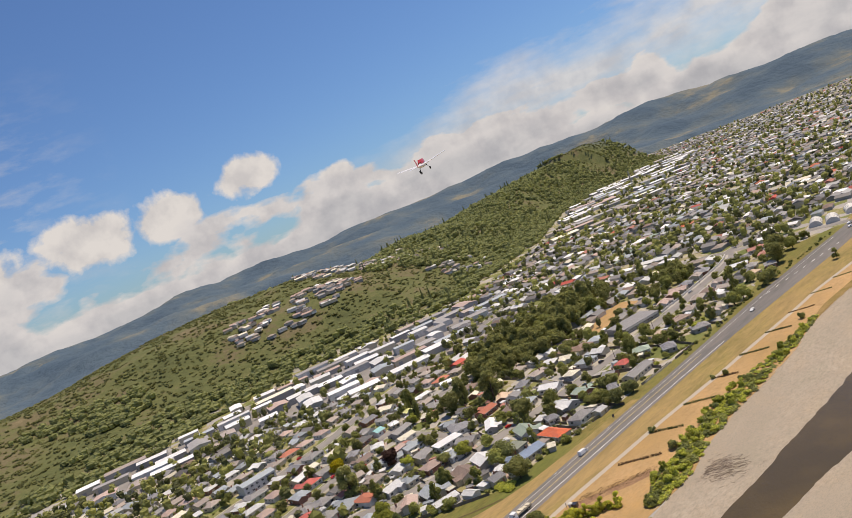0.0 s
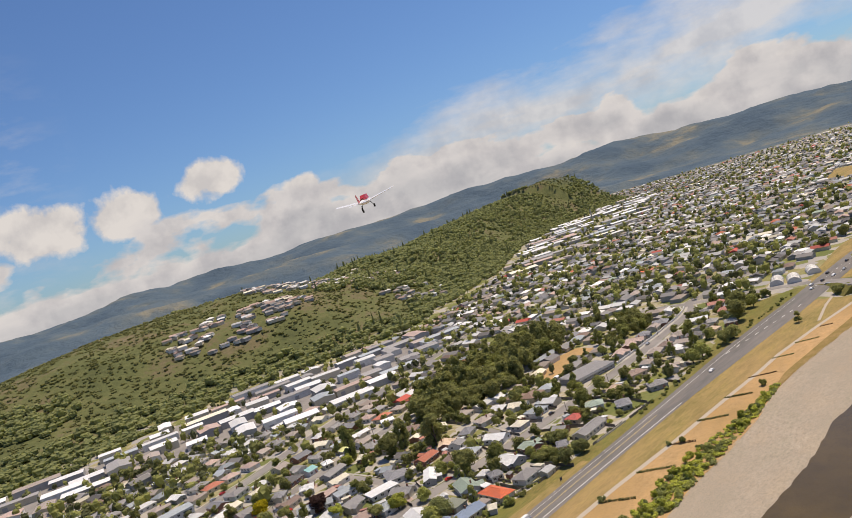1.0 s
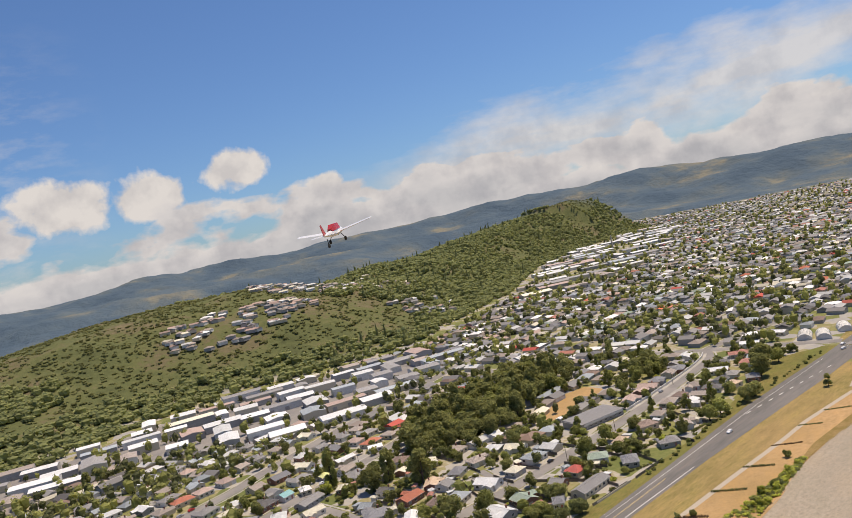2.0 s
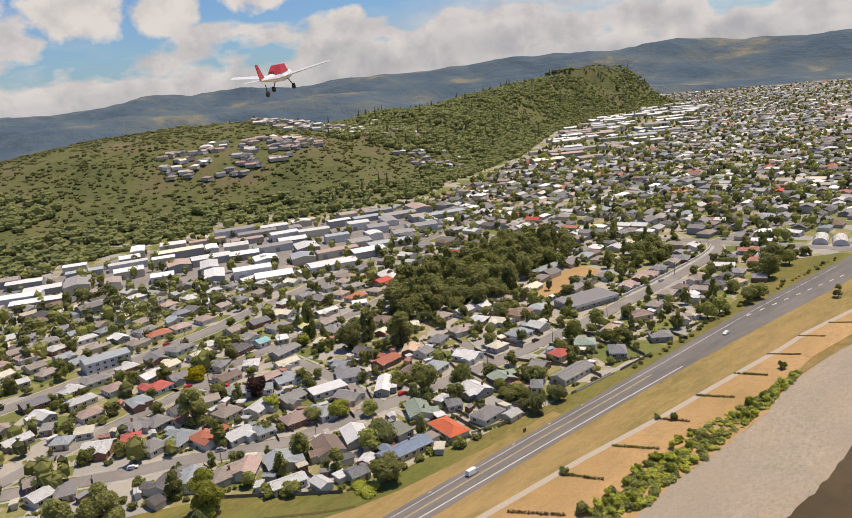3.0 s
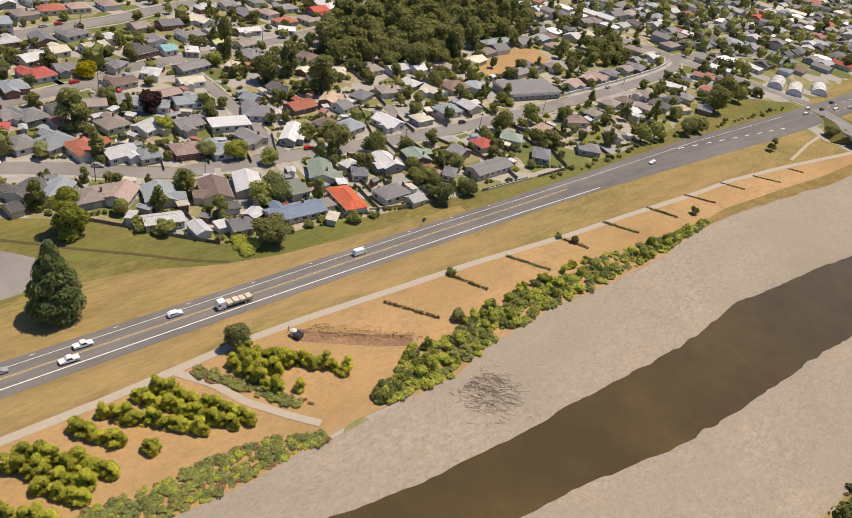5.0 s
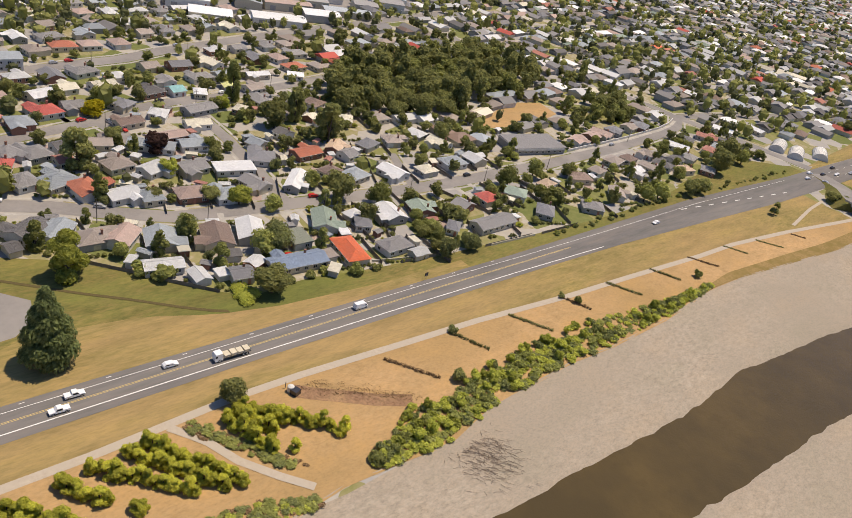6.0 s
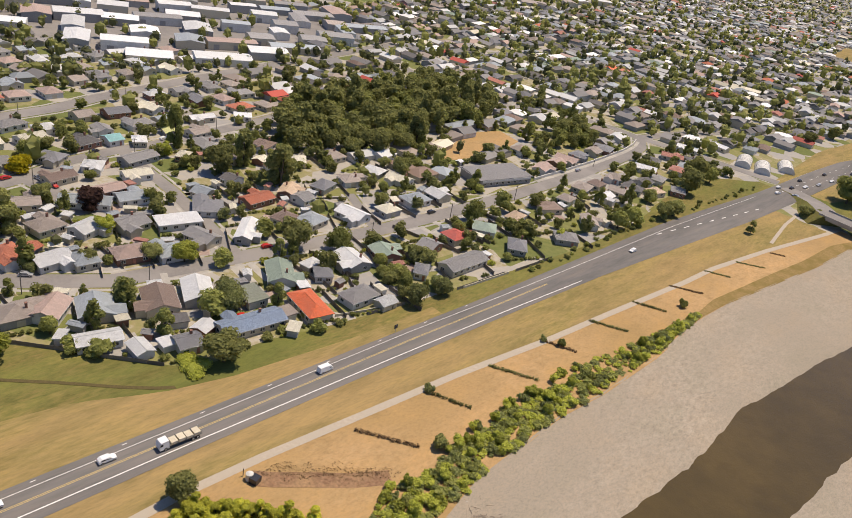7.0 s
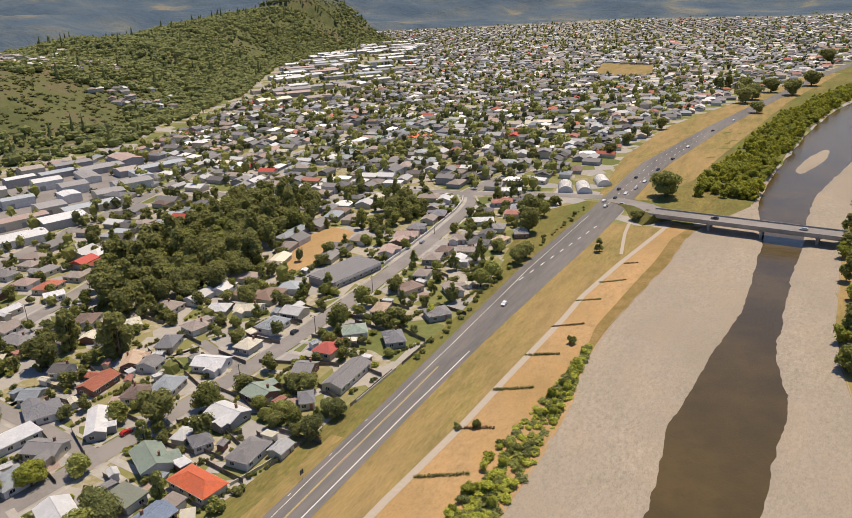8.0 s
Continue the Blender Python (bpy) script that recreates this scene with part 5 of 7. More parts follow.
house(-65.7, 29.9, 107, 10.1, 9.8, 'brown', 'h')
house(-60.3, 38.7, 103, 11.5, 9.8, 'steel', 'h')
house(-57.3, 58.2, 13, 13.4, 9.8, 'white', 'g')
house(-54.2, 75.8, 1, 8.2, 9.8, 'cream', 'h')
house(-57.3, 95.6, 88, 13.2, 9.8, 'steel', 'h')
house(-56.5, 110.1, 1, 10.3, 9.8, 'silver', 'g')
house(-88.1, 47.4, 129, 11.9, 7.8, 'tan', 'g')
house(-79.3, 48.4, 103, 8.0, 8.8, 'grey', 'g')
house(-86.4, 65.2, 22, 8.2, 11.8, 'slate', 'h')
house(-87.4, 81.5, -14, 10.3, 9.8, 'taupe', 'h')
house(-91.0, 100.0, 20, 10.4, 9.8, 'white', 'h')
house(-107.4, -14.1, 84, 12.5, 8.8, 'steel', 'g')
house(-87.0, -24.6, 100, 12.3, 9.8, 'grey', 'g')
house(-117.2, -21.3, 97, 17.7, 7.8, 'rose', 'g')
house(-89.9, -38.9, 113, 12.3, 8.8, 'silver', 'g')
house(-97.1, -50.6, 102, 11.1, 9.8, 'taupe', 'h')
house(-118.8, -60.5, 101, 15.5, 7.8, 'dark', 'g')
house(-114.1, -75.3, 105, 10.4, 10.8, 'grey', 'h')
house(-117.2, -84.0, 120, 9.5, 9.8, 'grey', 'h')
house(-105.7, -67.7, 97, 6.6, 7.8, 'brick', 'g')
house(-144.2, -71.7, 88, 10.7, 10.8, 'steel', 'h')
house(-153.5, -59.2, 103, 12.7, 10.8, 'red', 'h')
house(-172.2, -55.0, 107, 12.5, 9.8, 'white', 'g')
house(-178.3, -43.0, 101, 10.9, 8.8, 'cream', 'g')
house(-157.8, -46.5, 91, 9.8, 8.8, 'grey', 'g')
house(-190.0, -15.1, 96, 10.3, 8.8, 'white', 'h')
house(-156.3, -25.3, 40, 11.0, 8.8, 'slate', 'h')
house(-168.4, -7.0, 105, 13.2, 9.8, 'dark', 'h')
house(-167.9, 6.0, 98, 8.0, 8.8, 'teal', 'g')
house(-162.8, 16.5, 68, 6.9, 8.8, 'white', 'h')
house(-142.3, -13.9, 56, 8.8, 8.8, 'silver', 'h')
house(-143.6, 6.4, 104, 17.1, 8.8, 'grey', 'g')
house(-127.5, -2.3, 87, 12.3, 7.8, 'cream', 'g')
house(-135.2, -30.7, 102, 12.6, 7.8, 'brown', 'g')
house(-139.5, 25.8, 40, 5.8, 8.8, 'cream', 'h')
house(-164.7, 47.9, 102, 11.9, 8.8, 'taupe', 'g')
house(-182.8, 59.9, 90, 14.3, 6.9, 'white', 'g')
house(-179.1, 82.5, 61, 9.7, 7.8, 'white', 'g')
house(-168.6, 35.2, -12, 8.2, 6.9, 'yellow', 'g')
house(-107.8, 31.4, 14, 7.4, 8.8, 'dark', 'g')
house(-115.8, 73.1, 54, 7.4, 9.8, 'cream', 'h')
house(-123.0, 56.5, 117, 7.0, 6.9, 'cream', 'g')
house(-139.3, 69.2, 28, 10.2, 9.8, 'brown', 'h')
house(-3.9, 70.5, 91, 21.8, 8.8, 'grey', 'g')
house(-7.6, 50.5, 40, 5.8, 8.8, 'slate', 'h')
house(-2.9, 103.7, 39, 8.5, 11.8, 'slate', 'h')
house(-21.4, 103.4, 38, 10.7, 9.8, 'sage', 'h')
house(-22.1, 85.0, 0, 9.2, 9.8, 'red', 'h')
house(-20.7, 68.3, 13, 7.9, 9.8, 'grey', 'g')
house(-22.5, 127.0, 11, 7.0, 10.8, 'tan', 'h')
house(-22.2, 154.3, -24, 9.7, 9.8, 'brown', 'h')
house(-24.7, 171.6, 10, 7.7, 9.8, 'taupe', 'h')
house(2.6, 132.2, 45, 10.9, 9.8, 'grey', 'h')
house(-2.4, 158.9, -46, 12.1, 7.8, 'taupe', 'g')
house(-7.9, 233.4, -12, 7.4, 10.8, 'tan', 'h')
house(-2.0, 249.1, 27, 8.5, 9.8, 'grey', 'h')
house(-30.9, 228.5, 14, 9.1, 9.8, 'taupe', 'h')
house(-29.7, 207.4, 5, 8.1, 9.8, 'brown', 'h')
house(-31.1, 263.3, 24, 13.3, 8.8, 'white', 'g')
house(-35.5, 305.3, 28, 14.0, 8.8, 'brick', 'g')
house(-40.1, 335.7, 18, 14.0, 7.8, 'white', 'g')
house(-31.5, 368.7, -5, 12.3, 7.8, 'white', 'g')
house(-110.6, -100.8, 53, 12.5, 10.8, 'silver', 'g')
house(-107.2, -89.0, 65, 8.4, 9.8, 'red', 'h')
house(-129.4, -109.4, 50, 8.9, 8.8, 'steel', 'h')
house(-131.8, -99.4, 62, 8.4, 8.8, 'cream', 'g')
house(-150.1, -109.8, 61, 6.0, 8.8, 'grey', 'h')
house(-88.2, -129.1, 106, 8.5, 8.8, 'white', 'g')
house(-84.2, -121.2, 71, 7.9, 9.8, 'grey', 'h')
house(-101.4, -128.0, 78, 6.8, 8.8, 'taupe', 'g')
house(-110.7, -30.6, 56, 19.4, 8.8, 'steel', 'g')
house(-117.5, -49.8, 76, 10.2, 8.8, 'taupe', 'g')


# closer rows between the street and the bridge junction
fill_rng = np.random.default_rng(29)
for gy in np.arange(196, 330, 14.5):
    for gx in np.arange(-16, -64, -14.5):
        x, y = gx + fill_rng.uniform(-1.5, 1.5) - 0.06 * (gy - 200), gy + fill_rng.uniform(-1.5, 1.5)
        near_way = min(math.hypot(x - (ax + (bx - ax) * f), y - (ay + (by - ay) * f)) for pts, w in STREETS for (ax, ay), (bx, by) in zip(pts, pts[1:]) for f in (0, 0.25, 0.5, 0.75, 1))
        if near_way < 11.5 or inside(LOT, x + 8, y) or any((x - a) ** 2 + (y - b) ** 2 < (r + 5) ** 2 for a, b, r in HOUSES):
            continue
        house(x, y, (100 if fill_rng.random() < 0.6 else 10) + fill_rng.uniform(-8, 8), fill_rng.uniform(10, 13.5), fill_rng.uniform(8, 9.5),
              ("grey", "taupe", "slate", "white", "brick", "steel", "rose", "silver", "dark")[int(fill_rng.integers(9))], "gh"[int(fill_rng.integers(2))], False)

house(-200.0, 494.0, 100, 16.0, 9.5, 'orange', 'g', False)
house(-189.0, 502.0, 10, 12.0, 9.0, 'terra', 'h', False)
house(-447.0, 452.0, 40, 16.0, 10.0, 'red', 'h', False)

# longer buildings
def long_hall(name, x, y, turn, L, W, h, rise, roof, wall, label, category, win=True, group=""):
    ob = root(name, x, y, 0, turn, label, category, group)
    g = Geo()
    gable_block(g, L - 0.6, W - 0.6, h, rise * 0.94)
    g.link("wall", wall, ob)
    g = Geo()
    roof_gable(g, L, W, h, rise)
    g.link("roof", roof, ob)
    if win:
        n = int(L / 4)
        for s in (-1, 1):
            for j in range(n):
                for lev in range(max(1, int(h // 2.9))):
                    window_on(ob, pose((j + 0.5) / n * (L - 1) - (L - 1) / 2, s * (W - 0.6) / 2, 1.5 + 2.8 * lev, 0, 0, 0 if s < 0 else 180))
    HOUSES.append((x, y, L * 0.5))
    return ob


long_hall("apartment_block", -214, -63, 88, 24, 12, 5.8, 1.6, ROOF["steel"], WALLS["white"], "two-storey blue-grey roofed apartment block", "building")
school = root("school_building", -62, 160, 0, 78, "low slate-roofed school building with white fascia", "building")
Geo().box(-17, -8.5, -0.2, 17, 8.5, 3.6).link("wall", WALLS["grey"], school)
g = Geo().box(-17.6, -9.1, 3.6, 17.6, 9.1, 4.0)
g.add([(-17, -8.6, 4.0), (17, -8.6, 4.0), (17, 8.6, 4.5), (-17, 8.6, 4.5), (-17, 8.6, 4.0), (17, 8.6, 4.0)], [(0, 1, 2, 3), (3, 2, 5, 4), (0, 3, 4), (1, 5, 2)])
g.link("roof", ROOF["grey"], school)
Geo().box(-16, -9.25, 2.6, 16, -9.12, 3.7).link("fascia", WALLS["white"], school)
for j in range(8):
    window_on(school, pose(-14 + j * 4, -8.5, 1.5))
HOUSES.append((-62, 160, 20))
hall = root("church_hall", -23, -127.5, 0, 96, "white-roofed community hall beside the car park", "building")
g = Geo()
gable_block(g, 15, 5.5, 3.0, 0.9, 0, -3.4)
gable_block(g, 8, 6.5, 3.2, 2.3, -4, 1.2, True)
gable_block(g, 8, 6.5, 3.2, 2.3, 4, 1.2, True)
g.link("wall", WALLS["white"], hall)
g = Geo()
roof_gable(g, 16, 6.3, 3.0, 1.0, 0, -3.4)
roof_gable(g, 8.6, 7.4, 3.2, 2.6, -4, 1.6, True)
roof_gable(g, 8.6, 7.4, 3.2, 2.6, 4, 1.6, True)
g.link("roof", ROOF["white"], hall)
for j in range(4):
    window_on(hall, pose(-5.5 + j * 3.6, -6.15, 1.5))
HOUSES.append((-23, -127.5, 12))
flat_patch("car_park", [(-45, -136), (-39, -117.5), (-24, -104), (-14, -106), (-9, -112.5), (-5.5, -143), (-16.5, -143.5), (-21, -143)], 0.075, STREET, "grey sealed car park round the hall", "car park")
flat_patch("court", [(-52, -146), (-46.7, -140.4), (-39, -141.5), (-38.6, -144.6), (-44, -150)], 0.09, CONCRETE, "pale concrete court on the grass", "court")
flat_patch("brick_yard", [(-35.7, -145.5), (-33.2, -134), (-27.5, -135), (-20.0, -137.5), (-20.1, -143.5), (-26, -148.1)], 0.1, ROOF["rose"], "faded brick-paved yard beside the hall", "yard")
band("farm_track", lambda ys: along([(-116, -44), (-110, -38), (-91, -22), (-79, -13), (-67, -3), (-57, 4)], ys) - 0.8, lambda ys: along([(-116, -44), (-110, -38), (-91, -22), (-79, -13), (-67, -3), (-57, 4)], ys) + 0.8, -116, -57, 4, 0.13,
     RANK, "thin brown line of rank grass on the verge", "grass")
band("grass_verge", lambda ys: along([(-150, -15), (-120, -4), (-110, -8), (-80, -4), (-60, 4), (-40, 8), (0, 11)], ys), line_of(ROAD_L, 0.0), -400, 40, 6, 0.085, VERGE, "dry grass slope down to the highway", "grass", 4)

for n, (x, y, L, W) in enumerate([(-9, 358, 20, 10), (3.5, 359, 20, 10), (11, 381, 18, 10)]):
    gh = root("glasshouse", x, y, 0, 108 + 3 * n, "white plastic tunnel glasshouse", "glasshouse", "glasshouses")
    g = Geo()
    m = 10
    for i in range(m):
        a0, a1 = math.pi * i / m, math.pi * (i + 1) / m
        g.add([(-L / 2, W / 2 * math.cos(a0), 4.5 * math.sin(a0)), (L / 2, W / 2 * math.cos(a0), 4.5 * math.sin(a0)), (L / 2, W / 2 * math.cos(a1), 4.5 * math.sin(a1)), (-L / 2, W / 2 * math.cos(a1), 4.5 * math.sin(a1))], [(0, 1, 2, 3)])
    for s in (-1, 1):
        g.add([(s * L / 2, W / 2 * math.cos(math.pi * i / m), 4.5 * math.sin(math.pi * i / m)) for i in range(m + 1)], [tuple(range(m + 1))])
    g.link("cover", WALLS["white"], gh)
    for j in range(7):
        q = Geo()
        for i in range(m):
            a0, a1 = math.pi * i / m, math.pi * (i + 1) / m
            xx = -L / 2 + j * L / 6
            q.tube((xx, (W / 2 + 0.05) * math.cos(a0), 4.55 * math.sin(a0)), (xx, (W / 2 + 0.05) * math.cos(a1), 4.55 * math.sin(a1)), 0.07, 0.07, 4)
        q.link("hoop", STEELMETAL, gh)
    HOUSES.append((x, y, 18))

# fences and driveways
fence_rng = np.random.default_rng(17)


def fence(ax, ay, bx, by, high=1.6):
    n = max(2, int(math.hypot(bx - ax, by - ay) / 4.2))
    turn = math.degrees(math.atan2(by - ay, bx - ax))
    L = math.hypot(bx - ax, by - ay)
    ob = root("fence", ax, ay, 0, turn, "weathered grey timber boundary fence", "fence", "garden fences")
    for k in range(n):
        w, line = L / n / 10, []
        for b in range(10):
            line += [(k * L / n + b * w, 0.0), (k * L / n + b * w + 0.03, -0.025), (k * L / n + (b + 1) * w - 0.03, -0.025)]
        line.append((k * L / n + L / n, 0.0))
        m, top = len(line), high - 0.05 * (k % 3)
        back = [(px, 0.02) for px, _ in (line[0], line[-1])]
        g = Geo()
        g.add([(px, py, 0.05) for px, py in line] + [(px, py, top) for px, py in line] + [(px, py, z) for z in (0.05, top) for px, py in back],
              [(i, i + 1, m + i + 1, m + i) for i in range(m - 1)] + [(2 * m + 1, 2 * m, 2 * m + 2, 2 * m + 3), tuple(range(m, 2 * m)) + (2 * m + 3, 2 * m + 2)])
        g.link("panel", TIMBER, ob)
    for k in range(n + 1):
        Geo().box(k * L / n - 0.06, 0.02, -0.2, k * L / n + 0.06, 0.14, high + 0.05).link("post", TIMBER, ob)


NEAR = list(HOUSES)
for k, (x, y, r) in enumerate(NEAR):
    if y > 180 or x < -120 or r < 5:
        continue
    a = radians(-12 + 14 * math.sin(k))
    off = 9.2
    cx, cy = x - math.sin(a) * off, y + math.cos(a) * off
    if any((cx - p) ** 2 + (cy - q) ** 2 < (s * 0.6) ** 2 for p, q, s in HOUSES):
        continue
    half = 8.5
    fence(cx - math.cos(a) * half, cy - math.sin(a) * half, cx + math.cos(a) * half, cy + math.sin(a) * half)
for (ax, ay), (bx, by) in [((-39, -86), (-28, -75)), ((-28, -75), (-16, -64)), ((-16, -64), (-6, -54)), ((3.5, 14), (5, 30)), ((7.5, 55), (8.5, 82)), ((9.5, 88), (10, 112))]:
    fence(ax, ay, bx, by, 1.4)
for (ax, ay), (bx, by) in [((-50, 47), (-17, 42)), ((-38, 16), (-12, 13)), ((-43, 68.5), (-16, 77)), ((-41, 23), (-16, 26.5)), ((-40, 57), (-14, 55)), ((-62, 24), (-50, 23)),
                           ((-77, -42), (-58, -48)), ((-72, -27), (-56, -31)), ((-70, -14), (-56, -16)), ((-40, -8), (-20, -11.5)), ((-44, -34), (-26, -38)), ((-48, -62), (-30, -66)),
                           ((-37, 95), (-12, 97)), ((-36, 118), (-10, 119)), ((-62, 84), (-49, 84)), ((-64, 103), (-50, 103))]:
    fence(ax, ay, bx, by, 1.5)
for pts, w in [([(-46, -4.6), (-34, -7), (-19, -9.6)], 2.8), ([(-75, -43.5), (-62, -48.5)], 1.6), ([(-41, 28), (-27, 27)], 2.6), ([(-39, 64), (-28, 66)], 2.6), ([(-39, 90), (-29, 91)], 2.6), ([(-14, -7.5), (-15.5, 6)], 2.2), ([(-52, -30), (-40, -34)], 2.4)]:
    strip("driveway", pts, w, 0.094, CONCRETE, "pale concrete driveway between two plots", "driveway")
garden_wall = Geo()
for (ax, ay), (bx, by) in [((-1.5, 4), (1.5, 15)), ((1.5, 15), (4, 29)), ((7.8, 58), (9, 84))]:
    d = Vector((bx - ax, by - ay, 0)).normalized() * 0.12
    garden_wall.add([(x + d.y * q, y - d.x * q, z) for x, y in ((ax, ay), (bx, by)) for z in (-0.1, 1.05) for q in (-1, 1)], [(0, 4, 6, 2), (5, 1, 3, 7), (2, 6, 7, 3), (0, 2, 3, 1), (4, 5, 7, 6)])
tagged(garden_wall.link("garden_wall", WALLS["cream"]), "low pale garden wall beside the grass verge", "wall", kind="structure")


def near_street(x, y):
    best = (1e9, None)
    for pts, w in STREETS:
        for (ax, ay), (bx, by) in zip(pts, pts[1:]):
            dx, dy = bx - ax, by - ay
            s = min(max(((x - ax) * dx + (y - ay) * dy) / (dx * dx + dy * dy), 0), 1)
            px, py = ax + s * dx, ay + s * dy
            d = math.hypot(x - px, y - py)
            if d < best[0]:
                best = (d, (px, py), w)
    return best


for k, (x, y, r) in enumerate(NEAR):
    d, p, w = near_street(x, y)
    if 8 < d < 34 and r > 5 and k % 4 != 2:
        off = 4.5 if k % 2 else -4.5
        f = (d - w / 2 - 0.5) / d
        ux, uy = (p[0] - x) / d, (p[1] - y) / d
        sx, sy = x - uy * off, y + ux * off
        strip("driveway", [(sx, sy), (sx + (p[0] - x) * f, sy + (p[1] - y) * f)], 2.8, 0.085, CONCRETE, "pale concrete driveway to a house", "driveway")

# sheds, carports and paved yards behind the houses
yard_rng = np.random.default_rng(23)
for k, (x, y, r) in enumerate(NEAR):
    if y > 190 or x < -150 or r < 5 or k % 7 == 3:
        continue
    for _ in range(8):
        a = yard_rng.uniform(0, 6.28)
        px, py = x + math.cos(a) * (r + 2.2), y + math.sin(a) * (r + 2.2)
        d, p, w = near_street(px, py)
        if d > w / 2 + 4 and px < float(along(HOUSE_EDGE, py)) - 2.5 and not any((px - q) ** 2 + (py - u) ** 2 < (v + 1.6) ** 2 for q, u, v in HOUSES):
            house(px, py, math.degrees(a) + 90, yard_rng.uniform(3.6, 5.5), yard_rng.uniform(2.8, 3.6), ("silver", "white", "grey", "taupe", "cream", "steel", "brick")[k % 7], "gfg"[k % 3])
            break
    a = yard_rng.uniform(0, 6.28)
    px, py, s, u = x + math.cos(a) * (r + 0.5), y + math.sin(a) * (r + 0.5), yard_rng.uniform(2.2, 3.6), yard_rng.uniform(1.6, 2.6)
    if near_street(px, py)[0] > 8 and px < float(along(HOUSE_EDGE, py)) - 3:
        c, q = math.cos(a), math.sin(a)
        flat_patch("patio", [(px + i * s * c - j * u * q, py + i * s * q + j * u * c) for i, j in ((-1, -1), (1, -1), (1, 1), (-1, 1))], 0.082 + 0.0004 * (k % 20), CONCRETE if k % 2 else ROOF["rose"],
                   "pale concrete patio in a garden" if k % 2 else "faded brick-paved patio in a garden", "patio")

# ---- the rest of the town ----
town_rng = np.random.default_rng(3)
TOWN_TONES = ["grey", "taupe", "slate", "silver", "steel", "dark", "white", "cream", "taupe", "grey", "rose", "brown", "silver", "white", "brick", "sage", "terra", "grey"]


def blocked(x, y, gap=0.0):
    if inside(GROVE, x, y) or inside(CLEARING, x, y) or inside(LOT, x, y):
        return True
    if inside([(-92, 214), (-116, 266), (-104, 312), (-66, 262)], x, y):
        return True
    if 175 < y < 700 and x > float(along([(175, 0), (300, -20), (345, -8), (480, -2), (620, 8), (700, 20)], y)) - 6:
        return True
    d, p, w = near_street(x, y)
    if d < w / 2 + 7 + gap:
        return True
    return any((x - a) ** 2 + (y - b) ** 2 < (r + 6.5) ** 2 for a, b, r in HOUSES)


# second ring of houses: copies of a dozen finished houses
models = [house(0, -1400 - 30 * k, 0, 10 + (k % 4) * 1.3, 8 + (k % 3), t, "gh"[k % 2], False, False) for k, t in enumerate(
    ["grey", "taupe", "slate", "silver", "steel", "rose", "white", "grey", "taupe", "silver", "cream", "terra"])]
ring = 0
ROWS = []
for gy in np.arange(-190, 330, 16.5):
    for gx in np.arange(-36, -330, -19):
        x = gx + town_rng.uniform(-2.5, 2.5) - 0.12 * (gy - 60)
        y = gy + town_rng.uniform(-2.5, 2.5)
        if y < -60 and x > -62 - (y + 60) * 0.2 or x > -10 and y < 190 or (x > -60 and y < -60):
            continue
        if blocked(x, y) or ring > 135:
            continue
        c = copy_thing(models[int(town_rng.integers(12))], pose(x, y, 0, 0, 0, (100 if town_rng.random() < 0.6 else 10) + town_rng.uniform(-9, 9)))
        HOUSES.append((x, y, 6.5))
        ring += 1
for ob in models:
    for o in (*ob.children_recursive, ob):
        bpy.data.objects.remove(o)

# far houses: one object
FAR_KEYS = list(FAR_ROOF)
far_mats = [FAR_ROOF[k] for k in FAR_KEYS] + [WALLS["white"], WALLS["cream"], WALLS["grey"]]
far_weight = np.array([0.08, 0.12, 0.25, 0.09, 0.13, 0.065, 0.05, 0.13, 0.03, 0.03, 0.015, 0.012, 0.01, 0.025])
far_weight = far_weight / far_weight.sum()


def simple_house(g, x, y, z, turn, L, W, h, roof, wall):
    c, s = math.cos(turn), math.sin(turn)
    rise = W * 0.2

    def put(pts):
        return [(x + px * c - py * s, y + px * s + py * c, z + pz) for px, py, pz in pts]
    l, w = L / 2, W / 2
    g.add(put([(-l, -w, -0.5), (l, -w, -0.5), (l, w, -0.5), (-l, w, -0.5), (-l, -w, h), (l, -w, h), (l, w, h), (-l, w, h)]),
          [(0, 1, 5, 4), (1, 2, 6, 5), (2, 3, 7, 6), (3, 0, 4, 7)], wall)
    e, r = 0.45, (l - w * 0.9 if roof % 2 else l + 0.4)
    g.add(put([(-l - e, -w - e, h), (l + e, -w - e, h), (l + e, w + e, h), (-l - e, w + e, h), (-r, 0, h + rise), (r, 0, h + rise)]),
          [(0, 1, 5, 4), (1, 2, 5), (2, 3, 4, 5), (3, 0, 4)], roof)


INDUSTRY = [(-508, -110), (-492, -20), (-512, 80), (-500, 150), (-480, 230), (-430, 330), (-340, 330), (-300, 225), (-272, 105), (-335, 50), (-395, 0), (-390, -110)]
INDUSTRY_FAR = [(-500, 640), (-590, 760), (-840, 1150), (-950, 1530), (-960, 1780), (-800, 1700), (-560, 1150), (-420, 800)]
FAR_FIELD = [(-170, 1028), (-82, 1036), (-108, 1200), (-202, 1216)]


